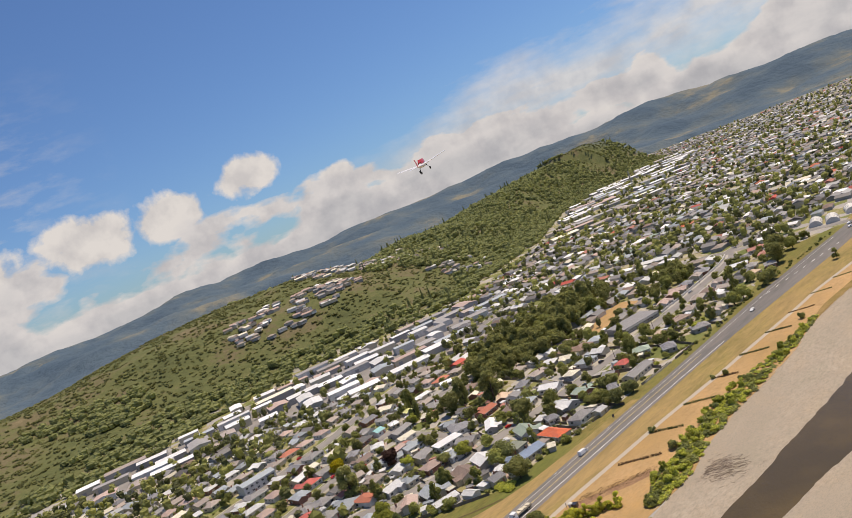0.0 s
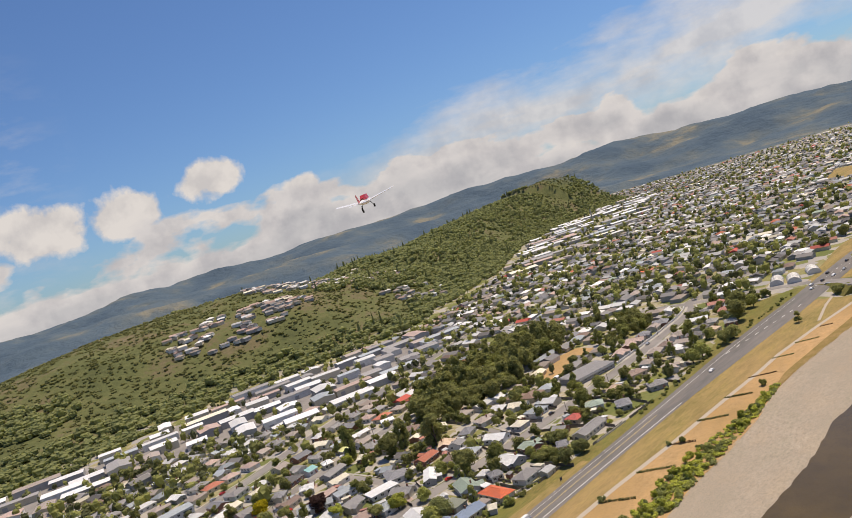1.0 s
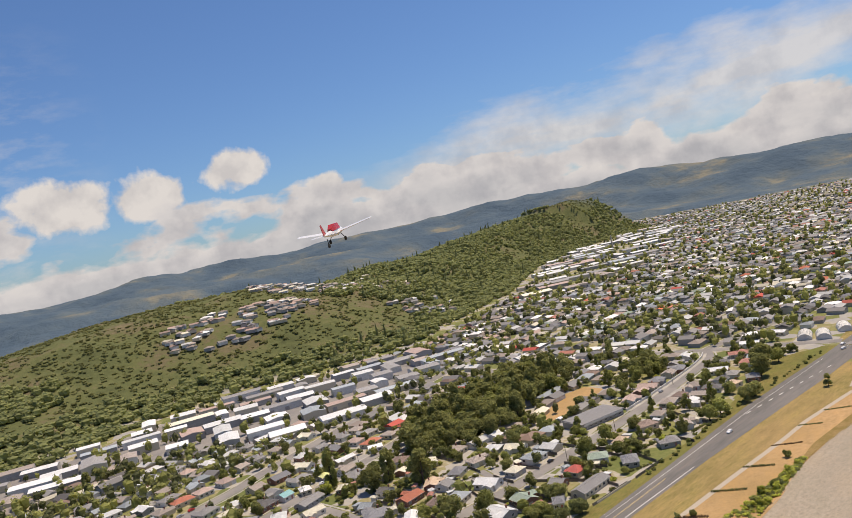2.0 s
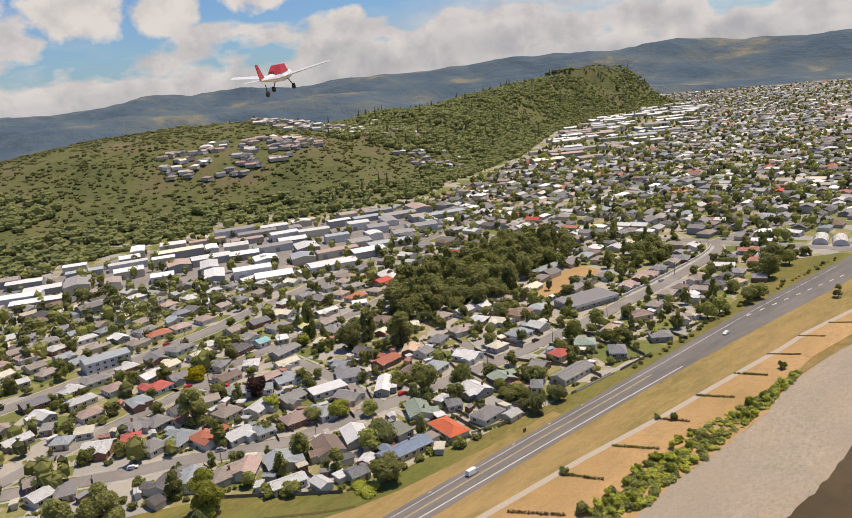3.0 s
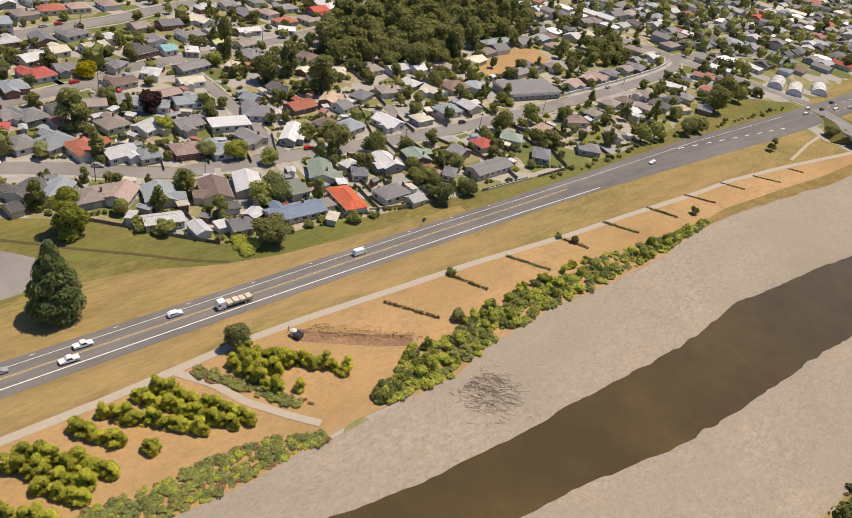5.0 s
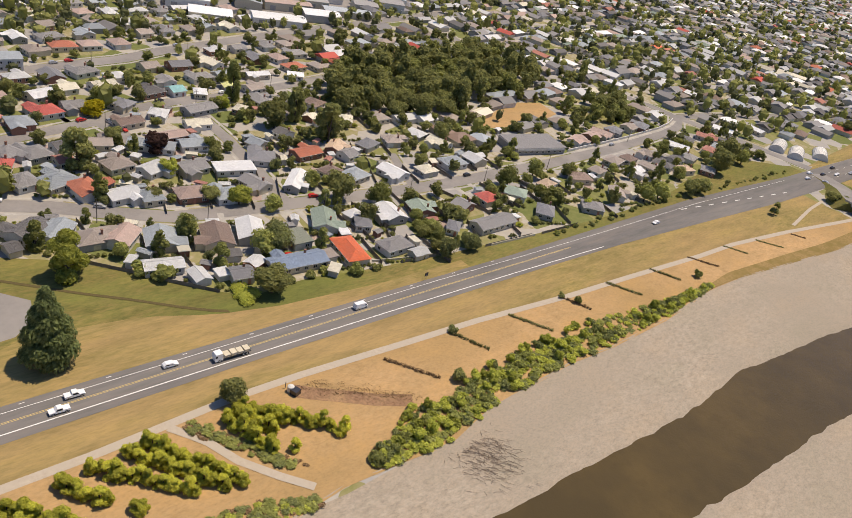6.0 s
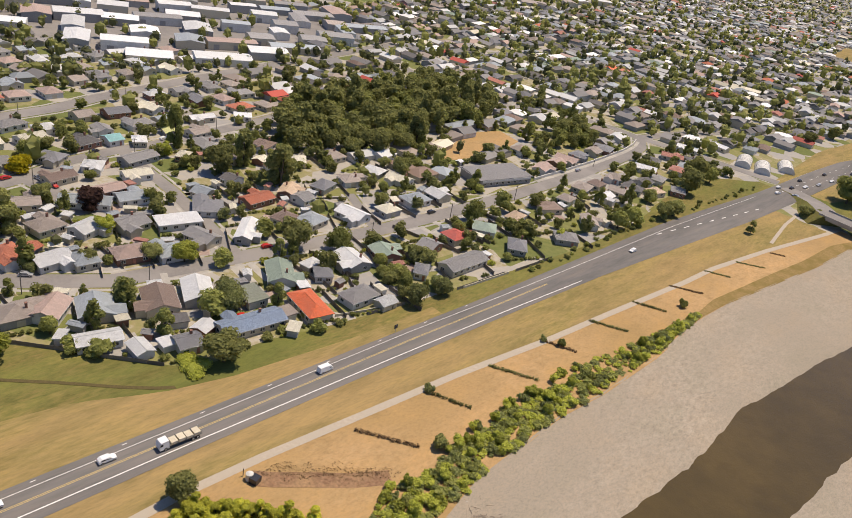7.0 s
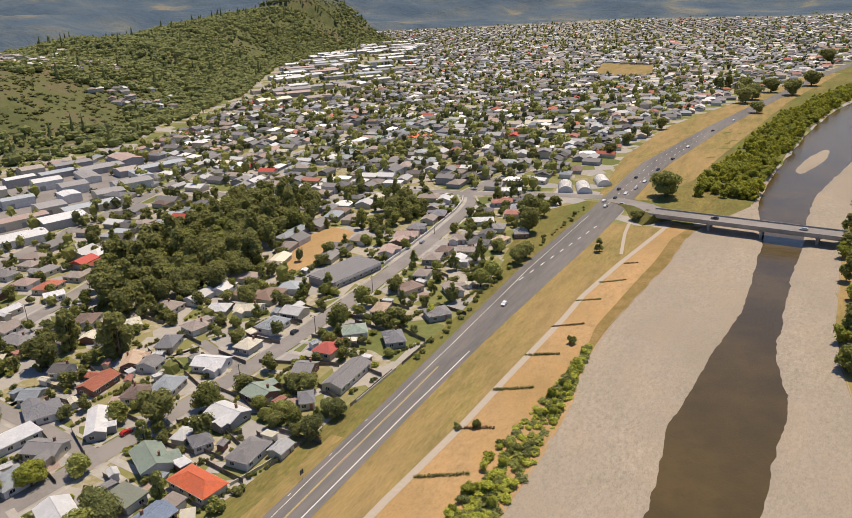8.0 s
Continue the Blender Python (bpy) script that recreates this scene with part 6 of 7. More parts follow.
def far_town():
    g, t = Geo(), town_rng
    near = np.array([(a, b, r) for a, b, r in HOUSES])
    for gy in np.concatenate([np.arange(-330, 1600, 15.0), np.arange(1600, 3000, 23), np.arange(3000, 4300, 34)]):
        step = 14.8 if gy < 1600 else 24 if gy < 3000 else 34
        foot = float(along(HILL_FOOT, gy)) + 22
        edge = float(along([(-330, -120), (-190, -100), (0, -60), (340, -25), (480, -8), (620, 5), (820, 50), (1060, 120), (1500, 240), (2200, 800), (4300, 2300)], gy))
        row = int(gy / 18.5)
        for gx in np.arange(edge, foot, -step):
            x, y = gx + t.uniform(-4, 4) - 0.1 * (row % 3), gy + t.uniform(-3.5, 3.5)
            if inside(GROVE, x, y) or inside(INDUSTRY, x, y) or inside(INDUSTRY_FAR, x, y) or inside(FAR_FIELD, x, y):
                continue
            if gy < 420:
                if np.any((near[:, 0] - x) ** 2 + (near[:, 1] - y) ** 2 < (near[:, 2] + 6.5) ** 2) or blocked(x, y):
                    continue
            lane = (x * 0.99 + y * 0.12) % 74
            if lane < 9 or (y + x * 0.15) % 210 < 11 or t.random() < 0.06:
                continue
            k = int(t.choice(len(FAR_KEYS), p=far_weight))
            simple_house(g, x, y, 0, radians(8 + (90 if t.random() < 0.55 else 0) + t.uniform(-8, 8)), t.uniform(10, 16), t.uniform(7.5, 11), t.uniform(2.6, 3.2) + (2.4 if t.random() < 0.06 else 0), k,
                         len(FAR_KEYS) + int(t.integers(3)))
    # hillside streets
    for cx, cy, rx, ry, n in [(-860, 560, 130, 150, 190), (-720, 300, 70, 120, 90), (-990, 640, 110, 110, 100), (-640, 560, 50, 70, 26)]:
        for _ in range(n):
            a, q = t.uniform(0, 6.28), math.sqrt(t.random())
            x, y = cx + rx * q * math.cos(a), cy + ry * q * math.sin(a)
            z = float(terrain(np.array([x]), np.array([y]))[0])
            simple_house(g, x, y, z, t.uniform(0, 3.14), t.uniform(10, 15), t.uniform(8, 10), 3.6, (4, 6, 7, 8, 8, 7, 5, 2)[int(t.integers(8))], len(FAR_KEYS) + int(t.integers(3)))
    tagged(g.link("distant_houses", far_mats), "distant suburban houses with mixed grey and white roofs", "houses", kind="stuff")


far_town()


def warehouses():
    t = np.random.default_rng(12)
    placed = []
    for poly, gap, lo, hi, cnt, name in ((INDUSTRY, 27, 17, 40, 90, "near"), (INDUSTRY_FAR, 36, 26, 64, 70, "far")):
        for x, y in scatter(poly, gap, 77)[:cnt]:
            L, W = t.uniform(lo, hi), t.uniform(11, 20) if name == "near" else t.uniform(16, 28)
            turn = (68 if name == "near" else 55) + (90 if t.random() < 0.2 else 0) + t.uniform(-5, 5)
            tone = ("white", "silver", "silver", "grey", "cream", "white", "steel", "rose", "taupe", "silver", "white", "grey")[int(t.integers(12))]
            ob = root("warehouse", x, y, 0, turn, f"{ROOF_WORD[tone]} roofed low industrial warehouse", "warehouse", "industrial buildings")
            g = Geo()
            gable_block(g, L - 0.5, W - 0.5, t.uniform(4.5, 7), W * 0.07)
            hh = g.v[4][2]
            g.link("wall", WALLS[("white", "cream", "grey")[int(t.integers(3))]], ob)
            g = Geo()
            roof_gable(g, L, W, hh, W * 0.075)
            g.link("roof", ROOF[tone], ob)
            for j in range(int(L / 16) if name == "near" else 0):
                shared("roller_door", ROLLER_MESH, ob, pose(-L / 2 + 6 + j * 14, -W / 2 + 0.2, 0))


warehouses()
flat_patch("works_yard", INDUSTRY, 0.03, STREET, "pale sealed yards between the warehouses", "yard")
flat_patch("dry_field", FAR_FIELD, 0.06, VERGE, "distant dry playing field among the houses", "field")
tower = root("chimney_stack", -760, 1290, 0, 0, "tall pale industrial chimney", "chimney")
Geo().tube((0, 0, 0), (0, 0, 34), 2.2, 1.4, 12).link("stack", CONCRETE, tower)


def small_trees(g, pts, rng2, lo, hi, cards, tall=1.0):
    for x, y, z in pts:
        s = rng2.uniform(lo, hi)
        hgt = s * rng2.uniform(0.8, 1.5) * tall
        core_blob(g, x, y, z + hgt * 0.5, s * 0.45, hgt * 0.47, rng2, 0, SMALL_BLOB)
        if cards:
            g.add(*leaf_shell(rng2, [(x, y, z + hgt * 0.5, s * 0.5, hgt * 0.5)], cards, s * 0.16))


def town_greenery():
    t = np.random.default_rng(41)
    near = np.array([(a, b, r) for a, b, r in HOUSES])
    kinds = ["shrub_a", "shrub_c", "shrub_c", "shrub_b", "round_a", "round_c", "round_b", "egg_b", "round_b", "shrub_d", "shrub_a", "round_a"]
    made = 0
    for _ in range(2600):
        x, y = t.uniform(-185, 4), t.uniform(-110, 320)
        if made >= 230 or (x > float(along(HOUSE_EDGE, y)) - 2) or inside(CLEARING, x, y) or inside(GROVE, x, y):
            continue
        d, p, w = near_street(x, y)
        if d < w / 2 + 2.4 or np.any((near[:, 0] - x) ** 2 + (near[:, 1] - y) ** 2 < (near[:, 2] * 0.95 + 0.8) ** 2):
            continue
        key = kinds[int(t.integers(len(kinds)))]
        plant_at(KIT[key], x, y, t.uniform(0.5, 1.1) * (0.8 if "r" == key[0] else 1.0), None, t.uniform(0.8, 1.1), "garden plants")
        made += 1
    extra = []
    for _ in range(14000):
        x, y = t.uniform(-260, 2), t.uniform(-110, 330)
        if len(extra) >= 860 or (x > float(along(HOUSE_EDGE, y)) - 2) or inside(CLEARING, x, y) or inside(GROVE, x, y):
            continue
        d, p, w = near_street(x, y)
        if d < w / 2 + 2.2 or np.any((near[:, 0] - x) ** 2 + (near[:, 1] - y) ** 2 < (near[:, 2] * 0.85 + 0.6) ** 2):
            continue
        key = kinds[int(t.integers(len(kinds)))]
        extra.append((key, x, y, t.uniform(0.45, 1.1) * (0.8 if "r" == key[0] else 1.0), t.uniform(0.8, 1.15)))
    for k, (x, y, r) in enumerate(NEAR):
        if y > 200 or x < -150 or r < 5:
            continue
        a = radians(-12 + 14 * math.sin(k)) + (0 if k % 2 else math.pi)
        for j in range(7):
            px, py = x + math.cos(a) * 8.4 - math.sin(a) * (j * 2.0 - 6), y + math.sin(a) * 8.4 + math.cos(a) * (j * 2.0 - 6)
            d, p, w = near_street(px, py)
            if d > w / 2 + 1.8 and not np.any((near[:, 0] - px) ** 2 + (near[:, 1] - py) ** 2 < (near[:, 2] * 0.7) ** 2) and px < float(along(HOUSE_EDGE, py)):
                extra.append((("shrub_c", "shrub_a", "shrub_d", "shrub_b")[(j // 2 + k) % 4], px, py, t.uniform(0.35, 0.6), t.uniform(0.9, 1.3)))
    bulk("garden_greenery", extra, "mixed green shrubs and small trees filling the gardens", "plants")
    g, g2 = Geo(), Geo()
    pts, pts2 = [], []
    for _ in range(14500):
        y = -330 + 4600 * t.random() ** 1.75
        foot = float(along(HILL_FOOT, y)) + 15
        edge = float(along([(-330, -120), (0, -70), (300, -30), (480, -8), (620, 5), (820, 50), (1060, 120), (1500, 240), (2200, 800), (4300, 2300)], y))
        x = t.uniform(foot, edge)
        if x > -262 and -115 < y < 335 and t.random() < 0.94:
            continue
        if inside(INDUSTRY, x, y) and t.random() < 0.8 or inside(FAR_FIELD, x, y):
            continue
        (pts if t.random() < 0.5 else pts2).append((x, y, 0.0))
    small_trees(g, pts, t, 2.6, 7.5, 6)
    small_trees(g2, pts2, t, 3.4, 9.5, 6)
    tagged(g.link("town_trees", LEAF_TOWN), "green garden trees scattered through the town", "trees", kind="stuff")
    tagged(g2.link("town_trees", LEAF_DARK), "dark garden trees scattered through the town", "trees", kind="stuff")


town_greenery()


def hill_cover():
    """Scrub on the near hill and dark bush on the spurs."""
    t = np.random.default_rng(91)
    n = 42000
    x, y = t.uniform(-1500, -455, n), -500 + 2500 * t.random(n)
    z = terrain(x, y)
    ok = (x < along(HILL_FOOT, y) + 6) & (z > 0.3)
    gully = np.abs(fbm(x / 330, y / 330, 19, 4))
    dense = fbm(x / 150, y / 150, 33, 4) + 0.3 * smooth01((y - 400) / 260) + 0.2 * smooth01(1 - z / 16) + 0.5 * (gully - 0.1) - 0.12 * smooth01((300 - y) / 300)
    for cx, cy, rx, ry in ((-860, 560, 100, 120), (-720, 300, 55, 100)):
        ok &= ~((((x - cx) / rx) ** 2 + ((y - cy) / ry) ** 2 < 1) & (t.random(n) < 0.75))
    scrub, bush, pine = [], [], []
    for a, b, c, d, k in zip(x, y, z, dense, ok):
        if not k:
            continue
        if d > 0.2 or (c < 15 and d > -0.08):
            (pine if t.random() < 0.07 and b > 300 else bush).append((a, b, c - 0.5))
        elif d > -0.28:
            scrub.append((a, b, c - 0.4))
    g = Geo()
    small_trees(g, scrub[:14000], t, 3, 9, 3, 0.26)
    tagged(g.link("hill_scrub", LEAF_SCRUB), "patchy green scrub on the hillside", "scrub", kind="stuff")
    g = Geo()
    small_trees(g, bush[:15000], t, 8, 15, 4, 0.55)
    tagged(g.link("hill_bush", LEAF_BUSH), "dense dark native bush on the hills", "bush", kind="stuff")
    g = Geo()
    for a, b, c in pine[:260]:
        hgt, r = t.uniform(13, 24), t.uniform(2.6, 4.6)
        for j in range(4):
            z0, z1 = c + hgt * (0.12 + 0.2 * j), c + hgt * (0.48 + 0.18 * j)
            rr = r * (1 - 0.2 * j)
            ringv = [(a + rr * math.cos(q) * t.uniform(0.75, 1.1), b + rr * math.sin(q) * t.uniform(0.75, 1.1), z0) for q in np.linspace(0, 6.28, 7)[:6]]
            g.add(ringv + [(a, b, z1)], [(i, (i + 1) % 6, 6) for i in range(6)])
    tagged(g.link("hill_pines", LEAF_BUSH), "dark pines standing above the bush", "pines", kind="stuff")


hill_cover()

# ---- bridge ----


def build_bridge():
    ob = root("bridge", 57, 303, 0, -7.0, "grey concrete road bridge on slender piers over the river", "bridge")
    L, W = 190, 13
    g = Geo().box(7, -W / 2, 4.6, L, W / 2, 5.4).box(7, -W / 2 + 1.2, 3.5, L, -W / 2 + 2.2, 4.6).box(7, W / 2 - 2.2, 3.5, L, W / 2 - 1.2, 4.6)
    g.link("deck", CONCRETE, ob)
    Geo().box(7, -W / 2 + 1.8, 5.4, L, W / 2 - 0.6, 5.44).link("carriageway", STREET, ob)
    for s in (-1, 1):
        Geo().box(3, s * (W / 2 - 0.15) - 0.12, 5.4, L, s * (W / 2 - 0.15) + 0.12, 6.3).link("parapet", CONCRETE, ob)
    for x in (36, 63.5, 91, 118.5, 146, 173.5):
        p = Geo().box(x - 0.8, -W / 2 + 0.6, 3.1, x + 0.8, W / 2 - 0.6, 3.6)
        for y in (-3.6, 3.6):
            p.tube((x, y, -4), (x, y, 3.2), 0.75, 0.75, 10)
        p.link("pier", CONCRETE, ob)
    # earth ramp up to the deck
    way = [(26, 341, 0.11), (36, 337, 0.5), (44, 331, 1.6), (51, 323, 3.1), (57, 313, 4.5), (61, 306, 5.2), (66, 302, 5.43)]
    top, bank = Geo(), Geo()
    rows = []
    for i, (x, y, z) in enumerate(way):
        p, q = way[max(i - 1, 0)], way[min(i + 1, len(way) - 1)]
        d = Vector((q[0] - p[0], q[1] - p[1], 0)).normalized()
        side = Vector((-d.y, d.x, 0))
        rows.append([(x + side.x * k, y + side.y * k, h) for k, h in ((-6.3 - 1.5 * z, 0.0), (-6.3, z), (6.3, z), (6.3 + 1.5 * z, 0.0))])
    for r0, r1 in zip(rows, rows[1:]):
        top.add([r0[1], r0[2], r1[2], r1[1]], [(0, 1, 2, 3)])
        bank.add([r0[0], r0[1], r1[1], r1[0]], [(0, 1, 2, 3)]), bank.add([r0[2], r0[3], r1[3], r1[2]], [(0, 1, 2, 3)])
    bank.add(rows[-1], [(0, 1, 2, 3)])
    tagged(top.link("bridge_ramp", STREET), "sealed ramp curving from the highway up to the bridge", "ramp", kind="structure")
    tagged(bank.link("ramp_bank", LAWN), "grassed earth bank under the bridge ramp", "bank", kind="structure")


build_bridge()

# ---- vehicles ----
PAINT = {"white": surface("paint_white", [(0.72, 0.72, 0.72), (0.8, 0.8, 0.8)], 2, 0.25, spec=0.5), "silver": surface("paint_silver", [(0.42, 0.43, 0.45), (0.5, 0.51, 0.53)], 2, 0.3, metal=0.4),
         "dark": surface("paint_dark", [(0.03, 0.03, 0.035), (0.045, 0.045, 0.05)], 2, 0.25, spec=0.5), "red": surface("paint_red", [(0.42, 0.03, 0.025), (0.5, 0.04, 0.03)], 2, 0.25, spec=0.5)}


def profile_body(pts, half, lean=0.12):
    """A body pulled from a side outline, narrowing towards the roof."""
    g = Geo()
    n = len(pts)
    top = max(p[1] for p in pts)
    for s in (-1, 1):
        g.v += [(x, s * (half - lean * max(0, (z - 0.85)) / max(top - 0.85, 0.1)), z) for x, z in pts]
    g.f += [tuple(range(n)), tuple(reversed(range(n, 2 * n)))]
    g.f += [(i, n + i, n + (i + 1) % n, (i + 1) % n) for i in range(n)]
    g.i += [0] * (n + 2)
    return g


def wheels(ob, xs, half, r):
    for x in xs:
        for s in (-1, 1):
            w = Geo().tube((x, s * half, r), (x, s * (half - 0.22), r), r, r, 14).link("wheel", RUBBER, ob)
            Geo().tube((x, s * (half + 0.01), r), (x, s * (half - 0.02), r), r * 0.6, r * 0.6, 10).link("rim", STEELMETAL, w)


def car(x, y, turn, paint, shape="hatch"):
    words = {"white": "white", "silver": "silver", "dark": "dark", "red": "red"}[paint]
    ob = root("car" if shape != "van" else "van", x, y, 0.12, turn, f"{words} {'hatchback car' if shape == 'hatch' else 'high-roofed van' if shape == 'van' else 'pickup with open tray'} on the road", "van" if shape == "van" else "car", "vehicles")
    if shape == "van":
        profile_body([(-2.5, 0.35), (2.4, 0.35), (2.5, 0.9), (2.0, 1.15), (1.35, 2.05), (-2.35, 2.15), (-2.5, 1.0)], 0.95).link("body", PAINT[paint], ob)
        profile_body([(1.35, 1.2), (1.93, 1.2), (1.38, 1.95), (1.0, 1.95), (1.0, 1.2)], 0.96).link("windscreen", GLASS, ob)
        wheels(ob, (-1.55, 1.6), 0.97, 0.34)
    elif shape == "ute":
        profile_body([(-2.5, 0.45), (2.35, 0.45), (2.4, 0.85), (1.0, 1.02), (0.45, 1.72), (-0.7, 1.72), (-0.8, 1.1), (-2.5, 1.05)], 0.9).link("body", PAINT[paint], ob)
        profile_body([(-0.66, 1.1), (0.86, 1.08), (0.4, 1.64), (-0.62, 1.64)], 0.91).link("window", GLASS, ob)
        wheels(ob, (-1.5, 1.5), 0.92, 0.36)
    else:
        profile_body([(-2.1, 0.35), (2.1, 0.35), (2.15, 0.72), (1.1, 0.92), (0.45, 1.45), (-1.3, 1.47), (-2.0, 1.0), (-2.15, 0.7)], 0.88).link("body", PAINT[paint], ob)
        profile_body([(-1.75, 0.98), (0.95, 0.96), (0.4, 1.4), (-1.25, 1.41)], 0.885).link("window", GLASS, ob)
        wheels(ob, (-1.3, 1.35), 0.89, 0.31)
    for s in (-1, 1):
        fx = {"van": 2.49, "ute": 2.39, "hatch": 2.12}[shape]
        Geo().box(fx - 0.06, s * 0.62 - 0.16, 0.62, fx + 0.02, s * 0.62 + 0.16, 0.78).link("headlight", WALLS["white"], ob)
        Geo().box(-fx + 0.02 if shape != "van" else -2.51, s * 0.7 - 0.1, 0.7, -fx + 0.1 if shape != "van" else -2.44, s * 0.7 + 0.1, 0.9).link("tail_light", PAINT["red"], ob)
    return ob


def truck(x, y, turn):
    ob = root("flatbed_truck", x, y, 0.12, turn, "white-cabbed flatbed truck with stacked load", "truck", "vehicles")
    profile_body([(2.6, 0.5), (5.0, 0.5), (5.05, 1.6), (4.75, 2.75), (2.7, 2.85)], 1.2, 0.1).link("cab", PAINT["white"], ob)
    profile_body([(4.2, 1.7), (5.0, 1.7), (4.78, 2.55), (4.2, 2.55)], 1.21, 0.1).link("windscreen", GLASS, ob)
    Geo().box(-6, -0.5, 0.7, 3.0, 0.5, 1.0).link("chassis", RUBBER, ob)
    Geo().box(-6, -1.22, 1.0, 2.4, 1.22, 1.18).link("deck", TIMBER, ob)
    for k in range(4):
        Geo().box(-5.7 + k * 2.0, -1.1, 1.18, -4.0 + k * 2.0, 1.1, 1.9 - 0.15 * (k % 2)).link("load", WALLS["cream"], ob)
        for s in (-1, 1):
            Geo().box(-5.9 + k * 2.0, s * 1.18 - 0.05, 1.1, -5.8 + k * 2.0, s * 1.18 + 0.05, 2.3).link("stake", STEELMETAL, ob)
    wheels(ob, (-4.8, -3.6, 3.6), 1.22, 0.5)


truck(23.4, -66, 268)
car(19.9, -17, 90, "white", "van")
car(19.8, -82, 88, "white", "hatch")
car(20.0, -107, 88, "white", "ute")
car(23.8, -112, 268, "white", "ute")
car(19.7, -127, 88, "silver", "hatch")
car(24.6, 155, 268, "white", "hatch")
car(-16, -22, 80, "red", "hatch")
for k, (x, y, t, p) in enumerate([(24, 334, 80, "white"), (29, 343, 85, "dark"), (33, 356, 260, "white"), (36, 372, 262, "silver"), (26, 366, 84, "dark"), (38, 392, 262, "white"), (30, 402, 86, "dark"),
                                  (36, 330, 170, "silver"), (28, 322, 80, "white"), (40, 430, 260, "dark"), (48, 520, 258, "white"), (58, 600, 75, "dark"), (70, 660, 75, "white"), (44, 470, 78, "dark"), (86, 760, 255, "silver")]):
    car(x, y, t, p)
for k in range(2):
    c = car(95 + 45 * k, 298.5 - 5.6 * k, 173, ("dark", "silver")[k])
    c.location.z = 5.45
for k in range(26):
    pts, w = STREETS[k % 6]
    i = 2 + (k * 5) % (len(pts) - 3) if len(pts) > 4 else 0
    (ax, ay), (bx, by) = pts[i], pts[i + 1]
    d = Vector((bx - ax, by - ay, 0)).normalized()
    f = (k * 0.37) % 1
    car(ax + (bx - ax) * f - d.y * (w / 2 - 1.1), ay + (by - ay) * f + d.x * (w / 2 - 1.1), math.degrees(math.atan2(d.y, d.x)), ("white", "silver", "dark", "red", "silver")[k % 5])
for k in range(3):
    car(-14 + k * 0.4, -133 + k * 3.1, 8, ("dark", "silver", "white", "dark", "silver")[k])

# ---- small things ----
sign = root("road_sign", 16.2, 15, 0, 90, "dark-backed road sign on a post beside the highway", "sign")
Geo().tube((0, 0, -0.3), (0, 0, 3.4), 0.06, 0.05, 8).link("post", STEELMETAL, sign)
Geo().box(-0.75, -0.04, 1.9, 0.75, 0.04, 3.4).link("panel", PAINT["dark"], sign)
hut = root("water_tank", 43.6, -58.5, 0, 20, "white and black tank with a small shelter by the path", "tank")
Geo().tube((0, 0, 0), (0, 0, 1.9), 0.95, 0.95, 16).tube((0, 0, 1.9), (0, 0, 2.25), 0.95, 0.3, 16).link("tank", WALLS["white"], hut)
Geo().box(0.6, -1.1, 0, 2.7, 1.1, 1.7).link("shelter", PAINT["dark"], hut)
Geo().box(-1.9, -0.08, -0.2, -1.75, 0.08, 2.4).link("post", TIMBER, hut)
strip("soil_patch", [(43.5, -58), (47, -54), (52, -47), (58, -39), (63, -30)], 5.0, 0.085, SOIL, "patch of bare reddish-brown mulched soil", "soil")
brk = Geo()
brk_rng = np.random.default_rng(8)
lobes = [(43.5 + 19 * f + brk_rng.uniform(-0.5, 0.5), -54 + 26 * f + brk_rng.normal() * 1.8 * (1 - 0.6 * f), 0.1, 1.6, 0.3) for f in np.linspace(0, 1, 60)]
brk.add(*leaf_shell(brk_rng, lobes, 1100, 0.16))
tagged(brk.link("dead_growth", LEAF_BROWN), "bank of dead brown growth in the field", "scrub", kind="stuff")
drift = Geo()
for k in range(420):
    x, y = 83 + brk_rng.normal() * 3.2 + k % 9 * 1.4, -30 + brk_rng.normal() * 3.5 + k % 7 * 1.2
    a, l = brk_rng.uniform(0.2, 1.2) + (1.9 if k % 4 == 0 else 0), brk_rng.uniform(0.8, 3.4)
    z = float(-0.55 + 0.1 * brk_rng.random())
    drift.tube((x, y, z), (x + l * math.cos(a), y + l * math.sin(a), z + brk_rng.uniform(-0.1, 0.35)), 0.06, 0.02, 4)
tagged(drift.link("driftwood", DRIFT), "tangle of grey flood driftwood on the shingle", "driftwood", kind="stuff")
stone = Geo()
for k in range(1500):
    y = brk_rng.uniform(-120, 290)
    left = k % 2 == 0
    x = float(along(CHAN_L if left else CHAN_R, y)) + (-1 if left else 1) * (1.2 + abs(brk_rng.normal()) * 2.2)
    s = brk_rng.uniform(0.1, 0.3)
    stone.box(x - s, y - s, -1.6, x + s, y + s * 0.8, -1.38 + s * 0.5, taper=s * 0.35)
tagged(stone.link("river_stones", CONCRETE), "pale wet stones along the water's edge", "stones", kind="stuff")
bag = root("white_drum", 73.2, 59, 0, 0, "small white drum at the shingle edge", "drum")
Geo().tube((0, 0, -0.2), (0, 0, 0.9), 0.35, 0.35, 12).link("drum_body", WALLS["white"], bag)

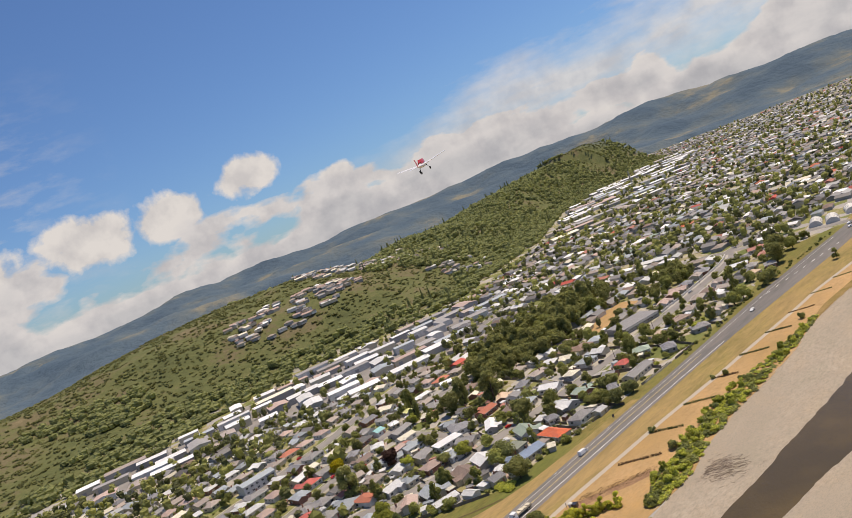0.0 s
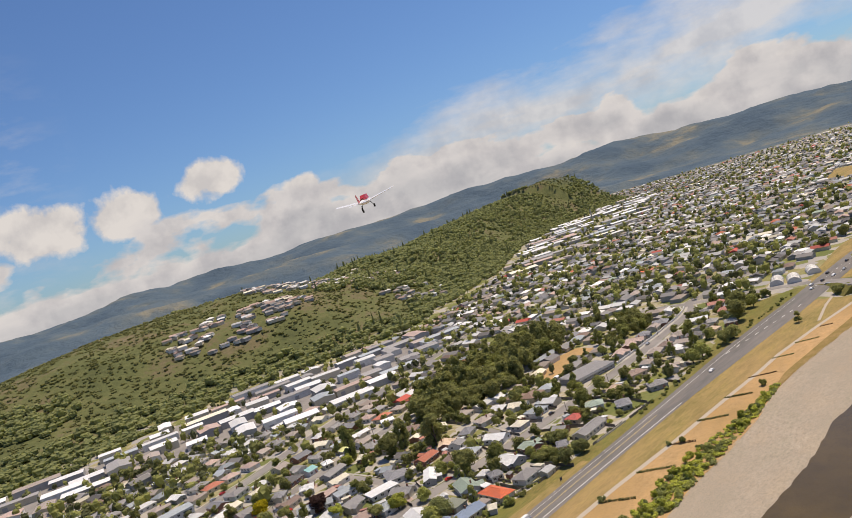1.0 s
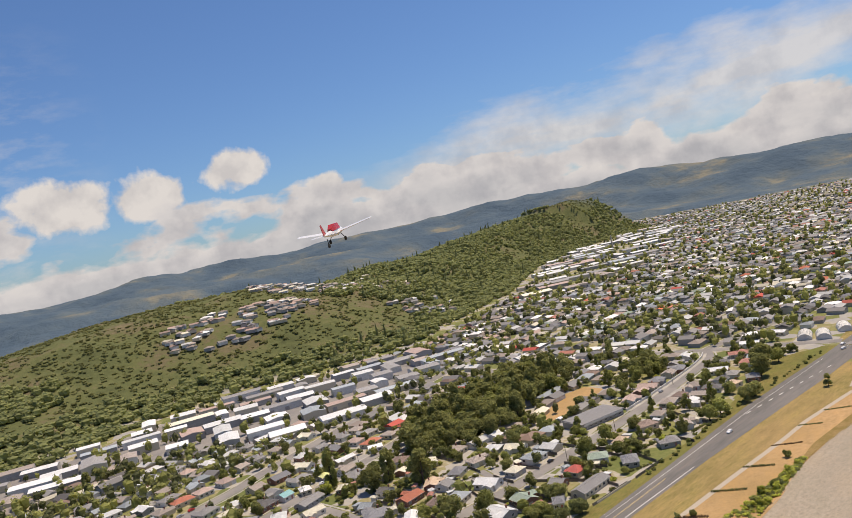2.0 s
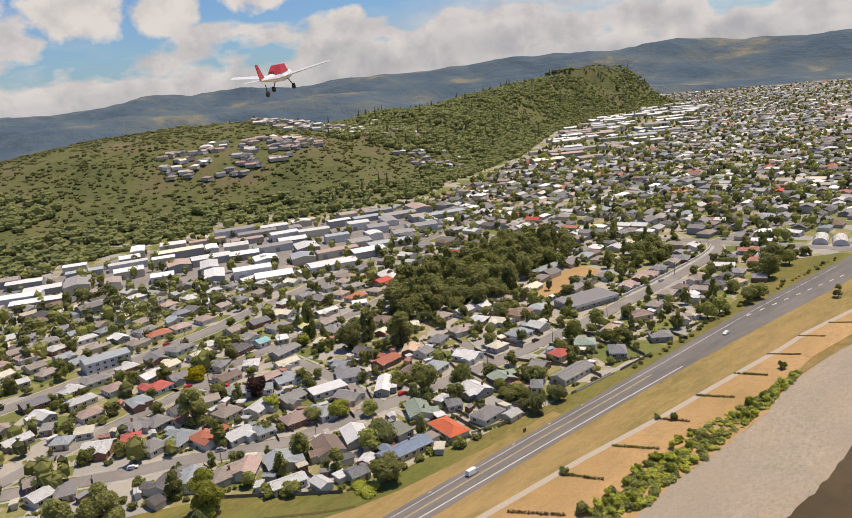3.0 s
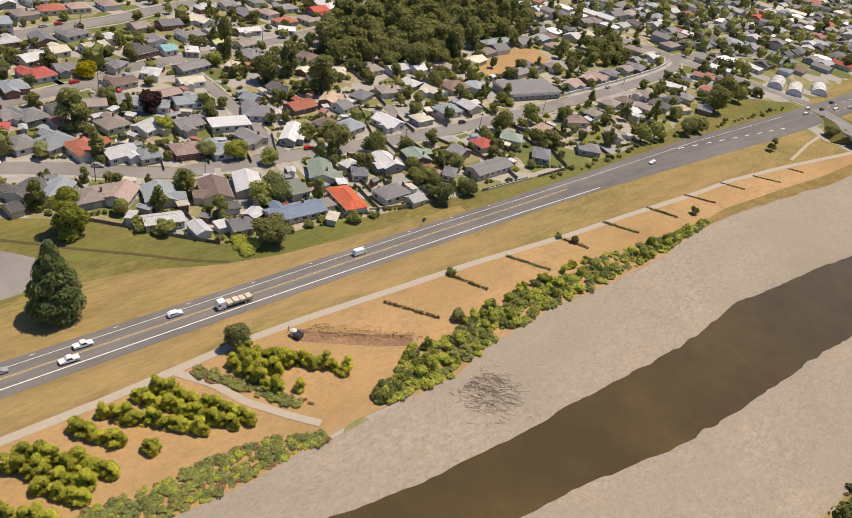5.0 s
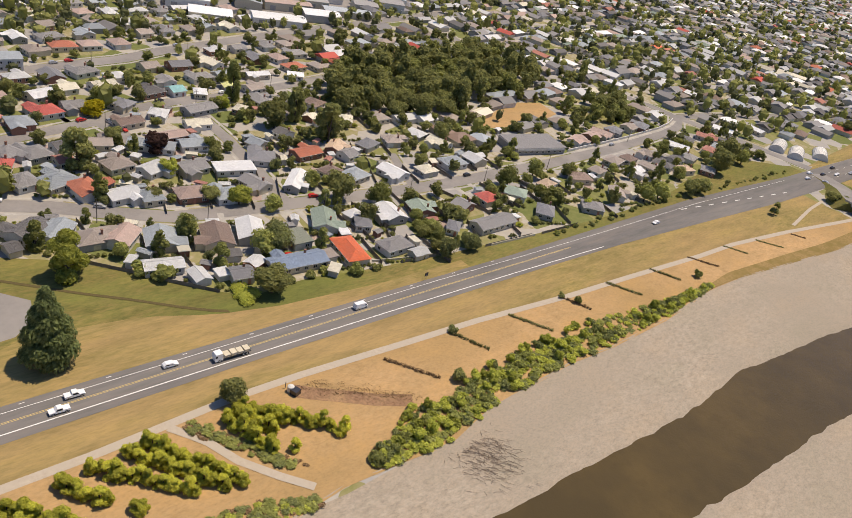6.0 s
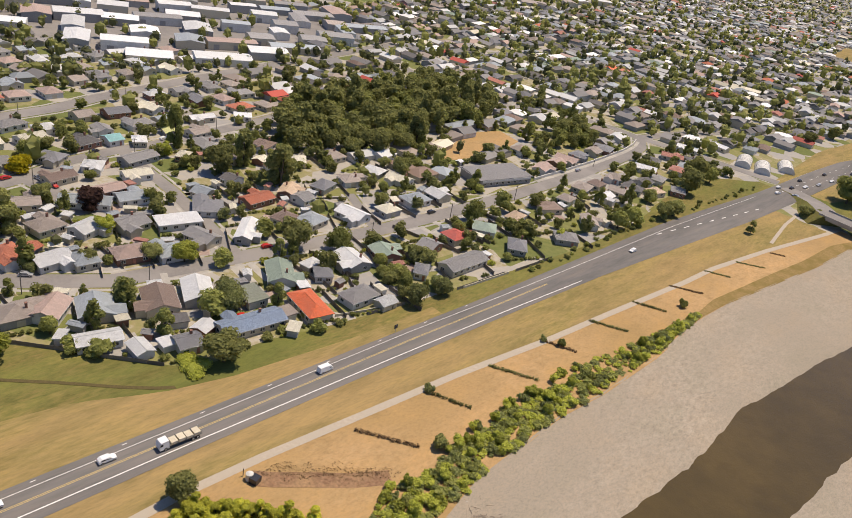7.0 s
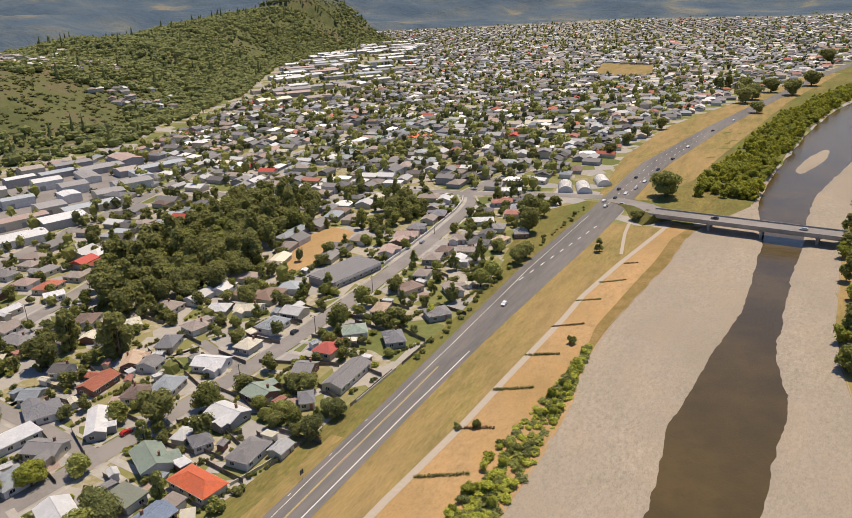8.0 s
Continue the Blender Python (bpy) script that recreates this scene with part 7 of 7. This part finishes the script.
# poles along the first street
for k, (x, y) in enumerate([(-39, 8), (-38, 52), (-37, 98), (-38, 146), (-50, 236), (-46, -38), (-60, -72), (-150, 8), (-137, -40), (-168, 60), (-208, -20), (-226, 40)]):
    p = root("power_pole", x, y, 0, 80, "grey timber power pole with crossarm", "pole", "power poles")
    Geo().tube((0, 0, -0.5), (0, 0, 8.6), 0.16, 0.11, 8).link("pole", TIMBER, p)
    Geo().box(-1.1, -0.06, 7.9, 1.1, 0.06, 8.05).link("crossarm", TIMBER, p)
    for s in (-0.95, -0.4, 0.4, 0.95):
        Geo().tube((s, 0, 8.05), (s, 0, 8.25), 0.05, 0.04, 6).link("insulator", WALLS["white"], p)

# ---- the aeroplane ----
plane = new("aeroplane")
tagged(plane, "white and red light aeroplane banking in the air", "aeroplane")
PX, PY, PZ, PTURN, PROLL, PPITCH, PS = 108.0, -125.0, 136.0, 34.0, -4.0, 8.0, 1.15
plane.matrix_basis = Matrix.Translation((PX, PY, PZ)) @ Matrix.Rotation(radians(PTURN), 4, "Z") @ Matrix.Rotation(radians(PPITCH), 4, "X") @ Matrix.Rotation(radians(PROLL), 4, "Y") @ Matrix.Scale(PS, 4)


def wing_mesh(span, root_c, tip_c, thick, rise, y0, z0):
    g = Geo()
    for s in (-1, 1):
        v = []
        for f in (0.0, 0.5, 1.0):
            c, t = root_c + (tip_c - root_c) * f, thick * (1 - 0.5 * f)
            x, z = s * span / 2 * f, z0 + rise * f
            v += [(x, y0 + c * 0.5, z), (x, y0 + c * 0.2, z + t), (x, y0 - c * 0.5, z + t * 0.2), (x, y0 - c * 0.1, z - t * 0.4)]
        fs = [(4 * j + i, 4 * j + (i + 1) % 4, 4 * j + 4 + (i + 1) % 4, 4 * j + 4 + i) for j in range(2) for i in range(4)] + [(8, 9, 10, 11)]
        g.add(v, fs)
    return g


wing_mesh(11.5, 1.9, 1.5, 0.22, 0.75, 0.6, -0.15).link("wing", PAINT["white"], plane)
wing_mesh(4.2, 1.0, 0.8, 0.1, 0.0, -3.9, 0.25).link("tailplane", PAINT["white"], plane)
body = Geo()
for k, (y, w, zb, zt) in enumerate([(3.0, 0.35, -0.25, 0.35), (2.2, 0.6, -0.5, 0.55), (0.8, 0.68, -0.6, 0.7), (-1.0, 0.55, -0.45, 0.65), (-2.6, 0.3, -0.15, 0.5), (-4.3, 0.1, 0.1, 0.4)]):
    body.v += [(w * math.cos(a), y, (zb + zt) / 2 + (zt - zb) / 2 * math.sin(a)) for a in np.linspace(0, 2 * math.pi, 10, endpoint=False)]
for j in range(5):
    body.f += [(10 * j + i, 10 * j + (i + 1) % 10, 10 * j + 10 + (i + 1) % 10, 10 * j + 10 + i) for i in range(10)]
body.f += [tuple(reversed(range(10))), tuple(range(50, 60))]
body.i += [0] * len(body.f)
body.link("fuselage", PAINT["white"], plane, smooth=True)
can = Geo()
for k, (y, w, z0, z1) in enumerate([(1.9, 0.4, 0.45, 0.6), (1.2, 0.62, 0.4, 1.2), (-0.3, 0.62, 0.4, 1.3), (-1.6, 0.4, 0.4, 0.8)]):
    can.v += [(-w, y, z0), (-w * 0.7, y, z1), (w * 0.7, y, z1), (w, y, z0)]
for j in range(3):
    can.f += [(4 * j + i, 4 * j + i + 1, 4 * j + 5 + i, 4 * j + 4 + i) for i in range(3)]
can.f += [(0, 3, 2, 1), (12, 13, 14, 15)]
can.i += [0] * len(can.f)
can.link("canopy", PAINT["red"], plane)
Geo().add([(0.06, -3.4, 0.3), (-0.06, -3.4, 0.3), (0.04, -4.5, 0.3), (-0.04, -4.5, 0.3), (0.04, -4.3, 1.9), (-0.04, -4.3, 1.9), (0.03, -4.75, 1.9), (-0.03, -4.75, 1.9)],
          [(0, 2, 6, 4), (1, 5, 7, 3), (0, 4, 5, 1), (2, 3, 7, 6), (4, 6, 7, 5)]).link("tail_fin", PAINT["red"], plane)
for x, y in ((-1.2, 0.5), (1.2, 0.5), (0, -3.6)):
    Geo().tube((x * 0.6, y, -0.3), (x, y, -1.15), 0.06, 0.05, 6).tube((x - 0.1, y, -1.25), (x + 0.1, y, -1.25), 0.3, 0.3, 12).link("wheel", RUBBER, plane)
Geo().tube((0, 3.0, 0.05), (0, 3.3, 0.05), 0.22, 0.05, 10).link("spinner", PAINT["red"], plane)

# patterns are no longer needed once their copies stand
for src in KIT.values():
    for o in (*src.children_recursive, src):
        bpy.data.objects.remove(o)
